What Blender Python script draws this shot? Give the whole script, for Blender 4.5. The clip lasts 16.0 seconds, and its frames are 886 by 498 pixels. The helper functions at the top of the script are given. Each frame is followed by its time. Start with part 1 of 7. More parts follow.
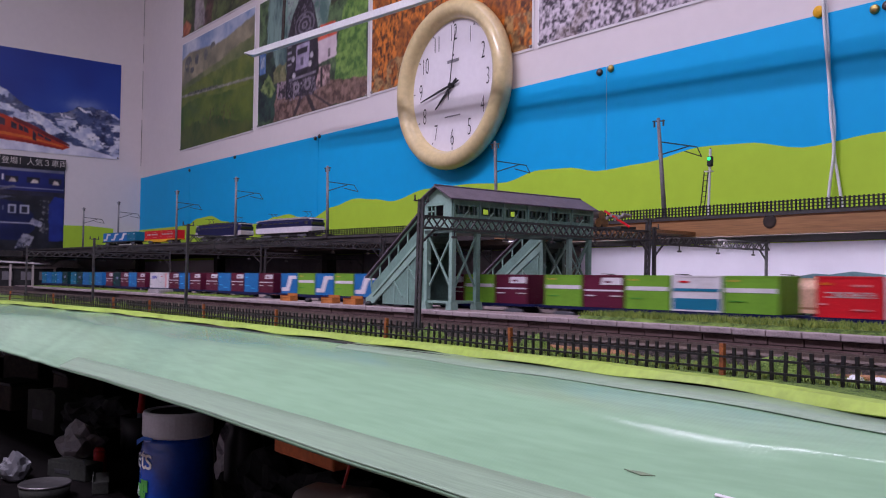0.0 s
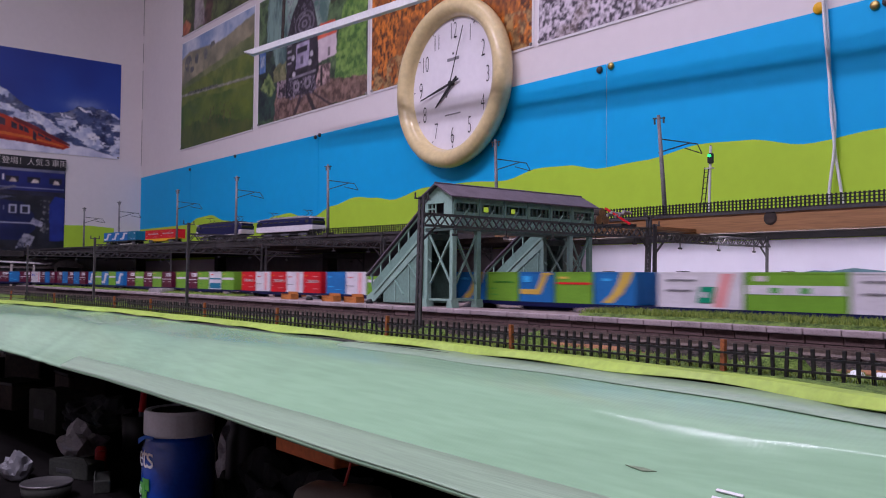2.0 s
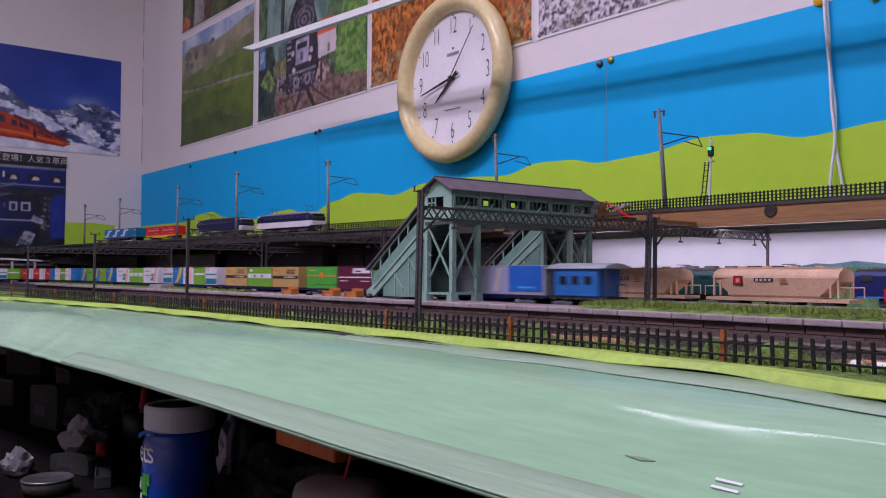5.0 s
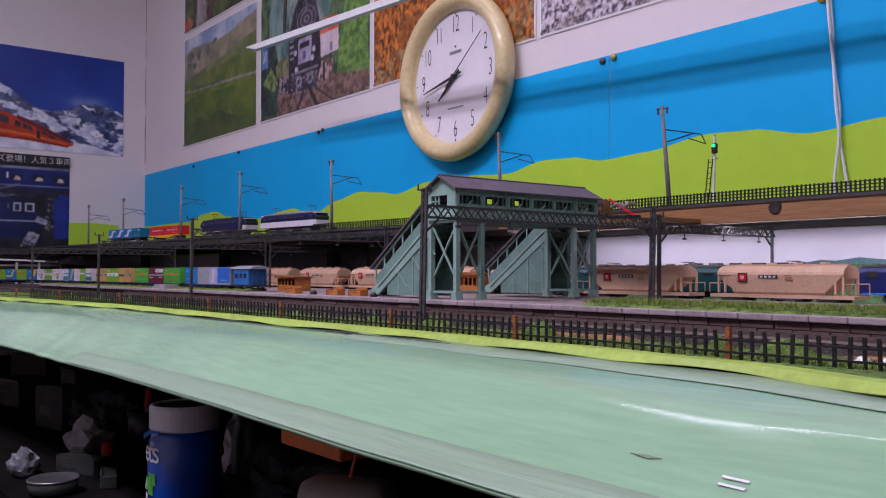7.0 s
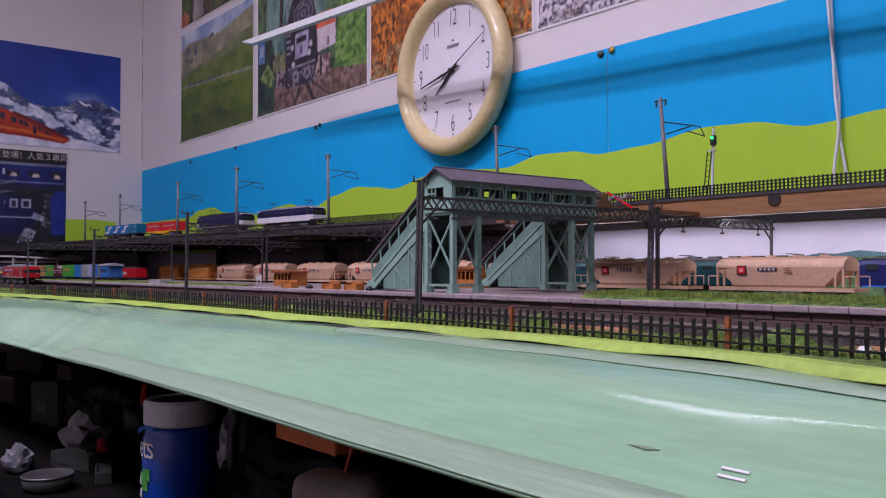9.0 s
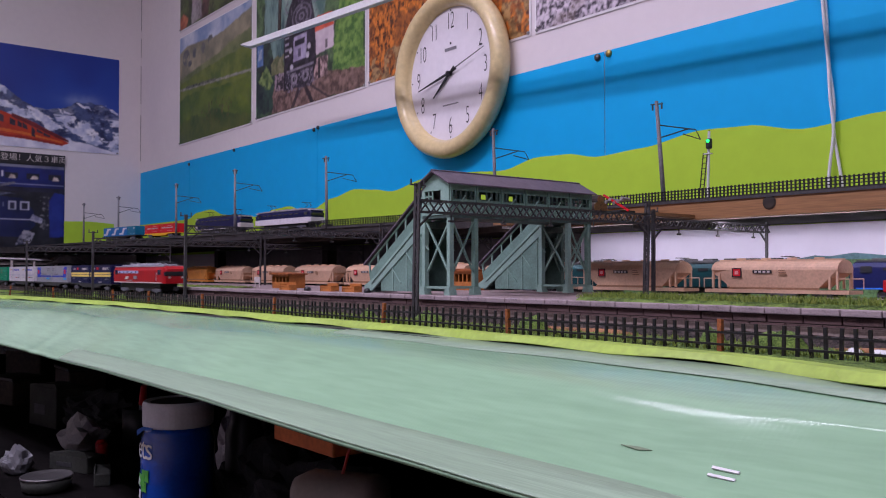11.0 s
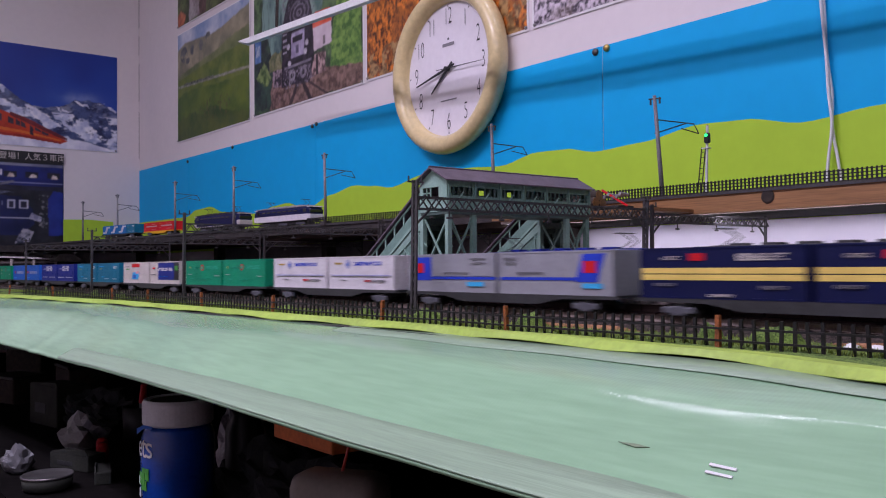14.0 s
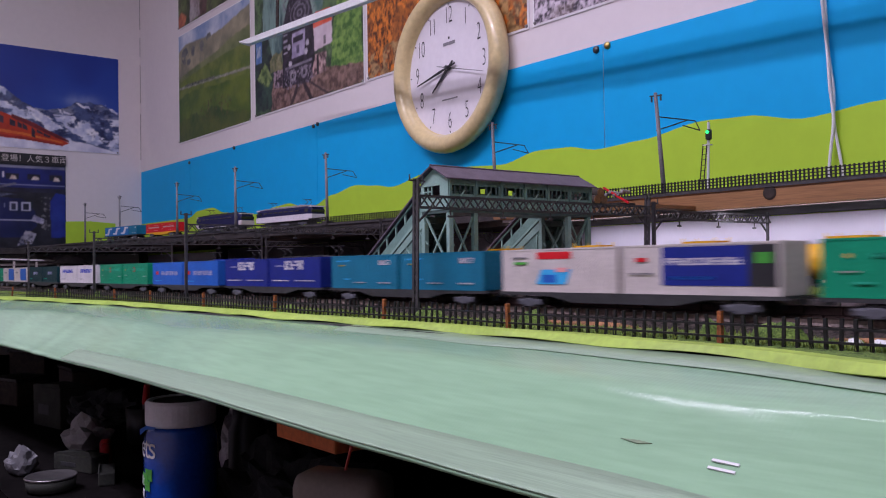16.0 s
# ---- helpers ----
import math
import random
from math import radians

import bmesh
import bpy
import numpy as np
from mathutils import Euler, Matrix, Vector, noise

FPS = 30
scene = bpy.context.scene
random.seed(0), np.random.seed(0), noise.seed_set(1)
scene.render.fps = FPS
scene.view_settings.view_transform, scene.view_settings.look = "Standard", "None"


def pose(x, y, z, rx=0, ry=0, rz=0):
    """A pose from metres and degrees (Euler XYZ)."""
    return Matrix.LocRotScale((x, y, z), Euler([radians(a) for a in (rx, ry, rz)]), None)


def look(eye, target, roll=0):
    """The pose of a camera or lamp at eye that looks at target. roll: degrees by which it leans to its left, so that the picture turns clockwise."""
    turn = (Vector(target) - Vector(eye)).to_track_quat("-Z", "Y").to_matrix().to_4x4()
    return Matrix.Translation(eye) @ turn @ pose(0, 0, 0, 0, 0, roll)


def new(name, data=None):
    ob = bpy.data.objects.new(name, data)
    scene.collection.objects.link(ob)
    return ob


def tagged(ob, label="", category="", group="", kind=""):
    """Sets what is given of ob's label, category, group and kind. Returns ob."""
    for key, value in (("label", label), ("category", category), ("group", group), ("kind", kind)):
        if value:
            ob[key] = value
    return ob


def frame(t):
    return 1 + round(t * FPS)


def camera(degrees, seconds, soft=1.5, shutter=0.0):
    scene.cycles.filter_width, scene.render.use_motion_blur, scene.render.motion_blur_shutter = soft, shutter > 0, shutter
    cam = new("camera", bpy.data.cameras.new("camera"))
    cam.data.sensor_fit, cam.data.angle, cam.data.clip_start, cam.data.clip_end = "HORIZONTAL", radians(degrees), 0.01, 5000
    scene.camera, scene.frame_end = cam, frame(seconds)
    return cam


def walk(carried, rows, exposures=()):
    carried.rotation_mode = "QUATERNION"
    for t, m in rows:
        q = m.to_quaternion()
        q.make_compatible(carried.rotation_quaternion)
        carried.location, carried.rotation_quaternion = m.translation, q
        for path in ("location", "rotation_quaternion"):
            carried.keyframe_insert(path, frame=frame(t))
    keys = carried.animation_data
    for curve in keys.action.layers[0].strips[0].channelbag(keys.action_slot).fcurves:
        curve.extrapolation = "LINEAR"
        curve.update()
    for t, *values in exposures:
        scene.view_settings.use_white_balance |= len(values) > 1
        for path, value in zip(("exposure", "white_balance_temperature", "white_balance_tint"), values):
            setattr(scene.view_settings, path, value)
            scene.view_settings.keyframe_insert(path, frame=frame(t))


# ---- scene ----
cam = camera(54.8, 16.0, soft=1.1, shutter=0.5)
PATH = [
    (0, (0.001, -0.002, 0.052), (-1.56, 1.246, 0.121), 0.7),
    (0.5, (0.001, -0.001, 0.05), (-1.559, 1.248, 0.119), 0.7),
    (1, (0.001, -0.001, 0.05), (-1.561, 1.245, 0.114), 0.7),
    (1.5, (0.002, -0.002, 0.052), (-1.561, 1.243, 0.116), 0.5),
    (2, (0.001, -0.002, 0.051), (-1.561, 1.245, 0.117), 0.5),
    (2.5, (0.0, 0.0, 0.049), (-1.563, 1.246, 0.109), 0.4),
    (3, (0.0, -0.001, 0.049), (-1.564, 1.244, 0.111), 0.5),
    (3.5, (0.0, 0.0, 0.048), (-1.563, 1.245, 0.11), 0.5),
    (4, (0.001, 0.0, 0.049), (-1.562, 1.246, 0.109), 0.4),
    (6.5, (0.0, 0.001, 0.046), (-1.568, 1.242, 0.103), 0.1),
    (7, (0.0, 0.0, 0.048), (-1.569, 1.239, 0.103), 0.0),
    (7.5, (0.0, 0.001, 0.046), (-1.568, 1.241, 0.103), 0.1),
    (8, (-0.001, 0.003, 0.045), (-1.569, 1.243, 0.097), 0.0),
    (8.5, (0.0, 0.003, 0.044), (-1.567, 1.245, 0.097), -0.0),
    (9, (-0.005, 0.007, 0.044), (-1.572, 1.248, 0.092), -0.1),
    (11.5, (0.001, 0.003, 0.045), (-1.564, 1.248, 0.098), -0.1),
    (12, (0.001, 0.002, 0.046), (-1.564, 1.246, 0.099), -0.2),
    (12.5, (0.001, 0.004, 0.047), (-1.565, 1.247, 0.096), -0.5),
    (13, (0.001, 0.004, 0.047), (-1.565, 1.247, 0.094), -0.4),
    (13.5, (0.002, 0.004, 0.049), (-1.564, 1.247, 0.094), -0.6),
    (14, (0.001, 0.006, 0.046), (-1.564, 1.25, 0.087), -0.5),
    (14.5, (0.001, 0.005, 0.046), (-1.566, 1.248, 0.085), -0.5),
    (15, (0.001, 0.005, 0.047), (-1.567, 1.245, 0.085), -0.8),
    (15.5, (0.001, 0.006, 0.047), (-1.568, 1.245, 0.082), -1.0),
    (16, (0.001, 0.007, 0.045), (-1.568, 1.247, 0.085), -0.9),
]
walk(cam, [(t, look(eye, target, roll)) for t, eye, target, roll in PATH])

# ---- light, exposure ----
world = bpy.data.worlds.new("room_air")
scene.world = world
world.use_nodes = True
world.node_tree.nodes["Background"].inputs[0].default_value = (0.6, 0.65, 0.8, 1)
world.node_tree.nodes["Background"].inputs[1].default_value = 0.05
scene.view_settings.exposure = 0.0


def tube_lamp(x, y, z, length, watts):
    data = bpy.data.lights.new("tube_light", "AREA")
    data.shape, data.size, data.size_y, data.energy, data.color = "RECTANGLE", length, 0.05, watts, (1.0, 0.90, 1.22)
    ob = new("tube_light", data)
    ob.matrix_world = pose(x, y, z - 0.03)
    return ob


# Tubes at x -2.35 and 0.60 are added fill for the wall's ends.
LAMPS = [(-1.05, -0.55, 1.42, 15.0), (-1.05, -0.36, 1.42, 14.0), (-2.35, -0.45, 1.42, 4.2), (0.60, -0.45, 1.42, 13.0), (-0.86, 0.72, 1.42, 3.5)]
for lx, ly, lz, lw in LAMPS:
    tube_lamp(lx, ly, lz, 1.2, lw)
# Added fill lamp, hidden behind the fascia, to brighten the low backdrop.
fill_strip_light = bpy.data.lights.new("fill_strip_light", "AREA")
fill_strip_light.shape, fill_strip_light.size, fill_strip_light.size_y, fill_strip_light.energy, fill_strip_light.color = "RECTANGLE", 1.15, 0.004, 1.3, (0.98, 0.90, 1.12)
new("fill_strip_light", fill_strip_light).matrix_world = pose(-0.375, 0.884, 0.1074, 55, 0, 0)


# ---- materials ----
def mat(name, col, rough=0.6, metal=0.0, var=0.15, scale=60.0, bump=0.0, fine=None, emit=0.0, coat=0.0, rand=0.0, stretch=None, spec=0.5):
    m = bpy.data.materials.new(name)
    m.use_nodes = True
    nt = m.node_tree
    b = nt.nodes["Principled BSDF"]
    b.inputs["Roughness"].default_value = rough
    b.inputs["Metallic"].default_value = metal
    b.inputs["Specular IOR Level"].default_value = spec
    b.inputs["Coat Weight"].default_value = coat
    c = (*col, 1)
    tc = nt.nodes.new("ShaderNodeTexCoord")
    vec = tc.outputs["Object"]
    if stretch:
        mp = nt.nodes.new("ShaderNodeMapping")
        mp.inputs["Scale"].default_value = stretch
        nt.links.new(vec, mp.inputs["Vector"])
        vec = mp.outputs["Vector"]

    def noise_tex(s, d):
        n = nt.nodes.new("ShaderNodeTexNoise")
        n.inputs["Scale"].default_value, n.inputs["Detail"].default_value = s, d
        nt.links.new(vec, n.inputs["Vector"])
        return n

    big, small = noise_tex(scale, 4), noise_tex(scale * 9, 3)
    add = nt.nodes.new("ShaderNodeMath")
    add.operation = "ADD"
    nt.links.new(big.outputs["Fac"], add.inputs[0])
    nt.links.new(small.outputs["Fac"], add.inputs[1])
    last = add.outputs[0]
    if rand:
        oi = nt.nodes.new("ShaderNodeObjectInfo")
        ma = nt.nodes.new("ShaderNodeMath")
        ma.operation = "MULTIPLY_ADD"
        ma.inputs[1].default_value, ma.inputs[2].default_value = rand, 0.0
        nt.links.new(oi.outputs["Random"], ma.inputs[0])
        ad = nt.nodes.new("ShaderNodeMath")
        ad.operation = "ADD"
        nt.links.new(last, ad.inputs[0])
        nt.links.new(ma.outputs[0], ad.inputs[1])
        last = ad.outputs[0]
    ramp = nt.nodes.new("ShaderNodeValToRGB")
    e = ramp.color_ramp.elements
    e[0].position, e[1].position = 0.38, 0.62
    dk = fine or tuple(v * (1 - 2 * var) for v in col)
    e[0].color = (*[max(0.0, v) for v in dk], 1)
    e[1].color = (*[min(1.0, v * (1 + var)) for v in col], 1)
    half = nt.nodes.new("ShaderNodeMath")
    half.operation = "MULTIPLY"
    half.inputs[1].default_value = 0.5
    nt.links.new(last, half.inputs[0])
    nt.links.new(half.outputs[0], ramp.inputs["Fac"])
    nt.links.new(ramp.outputs["Color"], b.inputs["Base Color"])
    if bump:
        bp = nt.nodes.new("ShaderNodeBump")
        bp.inputs["Strength"].default_value, bp.inputs["Distance"].default_value = bump, 0.002
        nt.links.new(small.outputs["Fac"], bp.inputs["Height"])
        nt.links.new(bp.outputs["Normal"], b.inputs["Normal"])
    if emit:
        b.inputs["Emission Color"].default_value = c
        b.inputs["Emission Strength"].default_value = emit
    return m


M = {}


def paint(key, col, **kw):
    M[key] = mat(key, col, **kw)
    return M[key]


paint("wall_paint", (0.75, 0.69, 0.69), rough=0.8, var=0.012, scale=6, bump=0.15)
paint("ceiling_paint", (0.75, 0.74, 0.74), rough=0.9, var=0.03, scale=5)
paint("room_floor", (0.16, 0.11, 0.08), rough=0.6, var=0.3, scale=10)
paint("blue_paper", (0.003, 0.41, 0.80), rough=0.6, var=0.015, spec=0.2, scale=5)
paint("green_paper", (0.44, 0.67, 0.05), rough=0.6, var=0.02, spec=0.2, scale=5)
paint("paper_edge", (0.34, 0.48, 0.07), rough=0.55, var=0.1, scale=20)
paint("photo_white", (0.8, 0.78, 0.78), rough=0.4, var=0.03)
paint("clock_cream", (0.72, 0.58, 0.30), rough=0.28, var=0.06, scale=12, coat=0.4)
paint("clock_face", (0.80, 0.76, 0.80), rough=0.5, var=0.02, scale=10)
paint("ink", (0.012, 0.012, 0.015), rough=0.5, var=0.1)
paint("dark_grey", (0.03, 0.03, 0.033), rough=0.6, var=0.25)
paint("black_plastic", (0.012, 0.012, 0.013), rough=0.45, var=0.2)
paint("mast_grey", (0.05, 0.046, 0.048), rough=0.55, var=0.25, scale=120)
paint("pole_grey", (0.20, 0.19, 0.20), rough=0.6, var=0.2, scale=90)
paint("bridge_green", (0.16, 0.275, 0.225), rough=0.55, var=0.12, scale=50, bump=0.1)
# Also the lit tone of bridge_green on near legs, front braces and near gable.
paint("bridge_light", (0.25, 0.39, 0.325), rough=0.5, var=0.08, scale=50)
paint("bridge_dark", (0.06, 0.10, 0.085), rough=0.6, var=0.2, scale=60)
paint("roof_grey", (0.11, 0.085, 0.11), rough=0.6, var=0.15, scale=70)
paint("platform_paving", (0.27, 0.205, 0.20), rough=0.85, var=0.12, scale=50, bump=0.3)
paint("coping", (0.31, 0.25, 0.255), rough=0.8, var=0.18, scale=90, bump=0.4, rand=0.35)
paint("brick_brown", (0.10, 0.06, 0.056), rough=0.85, var=0.25, scale=120, bump=0.5, rand=0.4)
paint("sheet_tape", (0.275, 0.395, 0.265), rough=0.34, var=0.10, scale=26, stretch=(0.12, 9, 9), bump=0.12)
paint("mortar", (0.06, 0.04, 0.045), rough=0.9, var=0.2, scale=100)
paint("ballast", (0.10, 0.075, 0.065), rough=0.95, var=0.5, scale=420, bump=1.0)
paint("sleeper", (0.05, 0.035, 0.028), rough=0.85, var=0.25, scale=100)
paint("rail_steel", (0.13, 0.095, 0.08), rough=0.6, metal=0.3, var=0.2, scale=90)
paint("grass_mat", (0.17, 0.26, 0.05), rough=0.95, var=0.45, scale=120, bump=1.0, fine=(0.035, 0.075, 0.012))
paint("grass_tuft", (0.23, 0.28, 0.05), rough=0.9, var=0.35, scale=200, fine=(0.06, 0.12, 0.02))
paint("dirt", (0.36, 0.17, 0.08), rough=0.95, var=0.3, scale=120, bump=0.7)
paint("fence_black", (0.005, 0.0045, 0.005), rough=0.5, var=0.3, scale=100)
paint("rust_post", (0.30, 0.085, 0.02), rough=0.7, var=0.3, scale=150)
paint("wood_board", (0.30, 0.15, 0.06), rough=0.5, var=0.18, scale=14, stretch=(0.25, 3, 6))
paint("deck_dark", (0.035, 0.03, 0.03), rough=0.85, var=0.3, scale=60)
paint("orange_wood", (0.45, 0.155, 0.03), rough=0.6, var=0.2, scale=90)
paint("hopper_cream", (0.66, 0.42, 0.28), rough=0.5, var=0.08, scale=40)
paint("hopper_brown", (0.33, 0.17, 0.09), rough=0.6, var=0.2, scale=60)
paint("tank_orange", (0.66, 0.26, 0.05), rough=0.5, var=0.1, scale=60)
paint("white_metal", (0.72, 0.72, 0.72), rough=0.4, var=0.05, scale=20)
paint("cord_white", (0.75, 0.75, 0.75), rough=0.5, var=0.05)
paint("brass", (0.5, 0.36, 0.12), rough=0.35, metal=0.9, var=0.1)
paint("cord_dark", (0.09, 0.08, 0.08), rough=0.4, metal=0.7, var=0.2)
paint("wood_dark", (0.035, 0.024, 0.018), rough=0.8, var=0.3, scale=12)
# Near-black, dull colour stands in for the shade below the table.
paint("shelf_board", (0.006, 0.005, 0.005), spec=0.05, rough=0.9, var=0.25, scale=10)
paint("bottle_blue", (0.008, 0.07, 0.42), rough=0.25, var=0.08, scale=30, coat=0.5)
paint("bottle_lid", (0.72, 0.72, 0.74), rough=0.45, var=0.04, scale=40)
paint("leaf_green", (0.06, 0.30, 0.04), rough=0.4, var=0.1)
paint("cardboard_orange", (0.62, 0.16, 0.04), rough=0.7, var=0.1, scale=20)
# White paper turned dark grey: under-table shade is in the colour.
paint("shaded_white", (0.13, 0.13, 0.14), rough=0.4, var=0.05, scale=30)
paint("cloth_black", (0.012, 0.012, 0.014), rough=0.9, var=0.3, scale=60, bump=0.4)
paint("wire_red", (0.45, 0.03, 0.015), rough=0.4, var=0.05)
paint("glass_dark", (0.015, 0.018, 0.022), rough=0.12, var=0.05)
paint("signal_green", (0.02, 0.9, 0.15), rough=0.3, var=0.0, emit=3.0)
paint("silver", (0.33, 0.33, 0.37), rough=0.4, metal=0.15, var=0.06, scale=40)
paint("frame_grey", (0.10, 0.10, 0.12), rough=0.5, var=0.15, scale=60)
paint("bogie_black", (0.022, 0.021, 0.022), rough=0.6, var=0.3, scale=80)
paint("backdrop_sky", (0.76, 0.72, 0.82), rough=0.6, var=0.02, scale=4)
paint("far_hill", (0.10, 0.21, 0.24), rough=0.7, var=0.15, scale=30)
paint("far_field", (0.10, 0.20, 0.07), rough=0.7, var=0.3, scale=60)
paint("stone_grey", (0.30, 0.28, 0.28), rough=0.9, var=0.2, scale=80)
COL = {
    "red": (0.60, 0.012, 0.022), "maroon": (0.11, 0.012, 0.035), "lime": (0.17, 0.37, 0.035), "white": (0.66, 0.62, 0.66), "teal": (0.01, 0.16, 0.27),
    "blue": (0.018, 0.16, 0.42), "green": (0.005, 0.27, 0.14), "navy": (0.005, 0.008, 0.055), "indigo": (0.012, 0.024, 0.22),
    "azure": (0.02, 0.12, 0.50), "tan": (0.50, 0.31, 0.11), "yellow": (0.78, 0.42, 0.02), "stripe_yellow": (0.82, 0.60, 0.16), "orange": (0.70, 0.20, 0.02),
    "pink": (0.75, 0.32, 0.32), "leaf": (0.07, 0.34, 0.05), "cyan": (0.05, 0.40, 0.75), "gold": (0.62, 0.42, 0.08), "darkteal": (0.004, 0.035, 0.042),
    "mint": (0.03, 0.38, 0.24), "van_blue": (0.025, 0.14, 0.42), "brightblue": (0.02, 0.05, 0.50), "grey": (0.24, 0.23, 0.25),
    "locored": (0.36, 0.005, 0.010), "cream": (0.58, 0.52, 0.50), "lavender": (0.36, 0.36, 0.55)}
for k, v in COL.items():
    paint(k, v, rough=0.45, var=0.08, scale=50, spec=0.22)

sh = paint("mint_sheet", (0.275, 0.465, 0.285), rough=0.16, var=0.05, scale=7, stretch=(0.4, 4, 4), bump=0.03, coat=0.08)


sheet_nodes = sh.node_tree
ribs = sheet_nodes.nodes.new("ShaderNodeTexWave")
ribs.wave_type, ribs.bands_direction = "BANDS", "X"
ribs.inputs["Scale"].default_value, ribs.inputs["Distortion"].default_value = 110.0, 0.6
rib_bump = sheet_nodes.nodes.new("ShaderNodeBump")
rib_bump.inputs["Strength"].default_value, rib_bump.inputs["Distance"].default_value = 0.25, 0.00012
sheet_nodes.links.new(sheet_nodes.nodes["Texture Coordinate"].outputs["Object"], ribs.inputs["Vector"])
sheet_nodes.links.new(ribs.outputs["Fac"], rib_bump.inputs["Height"])
sheet_nodes.links.new(sheet_nodes.nodes["Bump"].outputs["Normal"], rib_bump.inputs["Normal"])
sheet_nodes.links.new(rib_bump.outputs["Normal"], sheet_nodes.nodes["Principled BSDF"].inputs["Normal"])


# ---- mesh helpers ----
def box(bm, x0, x1, y0, y1, z0, z1, bevel=0.0):
    r = bmesh.ops.create_cube(bm, size=1.0)
    for v in r["verts"]:
        v.co = Vector((x0 + (v.co.x + 0.5) * (x1 - x0), y0 + (v.co.y + 0.5) * (y1 - y0), z0 + (v.co.z + 0.5) * (z1 - z0)))
    if bevel:
        es = {e for v in r["verts"] for e in v.link_edges}
        bmesh.ops.bevel(bm, geom=list(es), offset=bevel, segments=2, affect="EDGES", profile=0.5)
    return bm


def beam(bm, a, b, w, d=None):
    """A square bar from a to b."""
    a, b = Vector(a), Vector(b)
    q = (b - a).to_track_quat("Z", "Y").to_matrix().to_4x4()
    r = bmesh.ops.create_cube(bm, size=1.0)
    m = Matrix.Translation((a + b) / 2) @ q @ Matrix.Diagonal((w, d or w, (b - a).length, 1))
    bmesh.ops.transform(bm, matrix=m, verts=r["verts"])
    return bm


def rod(bm, a, b, r0, r1=None, n=10):
    a, b = Vector(a), Vector(b)
    q = (b - a).to_track_quat("Z", "Y").to_matrix().to_4x4()
    r = bmesh.ops.create_cone(bm, cap_ends=True, segments=n, radius1=r0, radius2=r0 if r1 is None else r1, depth=(b - a).length)
    bmesh.ops.transform(bm, matrix=Matrix.Translation((a + b) / 2) @ q, verts=r["verts"])
    return bm


def prism(bm, pts, axis, lo, hi):
    """Outline pts, drawn in the other two axes, pushed from lo to hi along axis."""
    def at(p, h):
        return {"x": (h, p[0], p[1]), "y": (p[0], h, p[1]), "z": (p[0], p[1], h)}[axis]
    va = [bm.verts.new(at(p, lo)) for p in pts]
    vb = [bm.verts.new(at(p, hi)) for p in pts]
    n = len(pts)
    bm.faces.new(va)
    bm.faces.new(vb[::-1])
    for i in range(n):
        bm.faces.new((va[i], vb[i], vb[(i + 1) % n], va[(i + 1) % n]))
    return bm


def lathe(bm, prof, n=32, centre=(0, 0, 0)):
    rings = []
    for r, z in prof:
        rings.append([bm.verts.new((centre[0] + r * math.cos(2 * math.pi * i / n), centre[1] + r * math.sin(2 * math.pi * i / n), centre[2] + z)) for i in range(n)])
    for a, b in zip(rings, rings[1:]):
        for i in range(n):
            bm.faces.new((a[i], a[(i + 1) % n], b[(i + 1) % n], b[i]))
    bm.faces.new(rings[0][::-1])
    bm.faces.new(rings[-1])
    return bm


def mesh_of(name, bm, material, smooth=False):
    bmesh.ops.recalc_face_normals(bm, faces=bm.faces)
    me = bpy.data.meshes.new(name)
    bm.to_mesh(me)
    bm.free()
    me.materials.append(M[material] if isinstance(material, str) else material)
    if smooth:
        for p in me.polygons:
            p.use_smooth = True
    return me


def part(name, bm, material, parent=None, label="", smooth=False):
    ob = new(name, mesh_of(name, bm, material, smooth))
    if parent:
        ob.parent = parent
    if label:
        tagged(ob, label)
    return ob


def thing(name, label, category, at=(0, 0, 0), group="", kind=""):
    ob = new(name)
    ob.empty_display_size = 0.02
    ob.matrix_world = pose(*at)
    return tagged(ob, label, category, group, kind)


def B():
    return bmesh.new()


def flat(name, parent, material, pts, axis, at, thick=0.0004, label=""):
    return part(name, prism(B(), pts, axis, at, at - thick), material, parent, label)


def setting(name, bm, material, label, smooth=False):
    return tagged(part(name, bm, material, None, label, smooth), label, name.split("_")[0], "", "structure")


# ---- room ----
XL, XR, YB, YF, ZF, ZC = -3.13, 5.2, 1.08, -2.0, -0.85, 1.5
setting("wall_back", box(B(), XL - 0.1, XR + 0.1, YB, YB + 0.1, ZF, ZC), "wall_paint", "off-white painted plaster wall behind the railway layout")
setting("wall_left", box(B(), XL - 0.1, XL, YF, YB, ZF, ZC), "wall_paint", "off-white painted end wall with train posters")
setting("wall_right", box(B(), XR, XR + 0.1, YF, YB, ZF, ZC), "wall_paint", "plain off-white wall closing the room")
setting("wall_front", box(B(), XL - 0.1, XR + 0.1, YF - 0.1, YF, ZF, ZC), "wall_paint", "plain off-white wall behind the viewer")
setting("floor", box(B(), XL - 0.1, XR + 0.1, YF - 0.1, YB + 0.1, ZF - 0.05, ZF), "room_floor", "dark brown wooden room floor")
setting("ceiling", box(B(), XL - 0.1, XR + 0.1, YF - 0.1, YB + 0.1, ZC, ZC + 0.05), "ceiling_paint", "plain white ceiling")
bm = B()
for z0, z1 in ((0.45, 0.62), (0.66, 0.80), (0.83, 0.90), (0.93, 1.1), (0.55, 0.58)):
    box(bm, XL, XL + 0.0012, YB - 0.0022, YB - 0.0008, z0, z1)
setting("trim_corner", bm, "stone_grey", "thin dark crack along the wall corner")

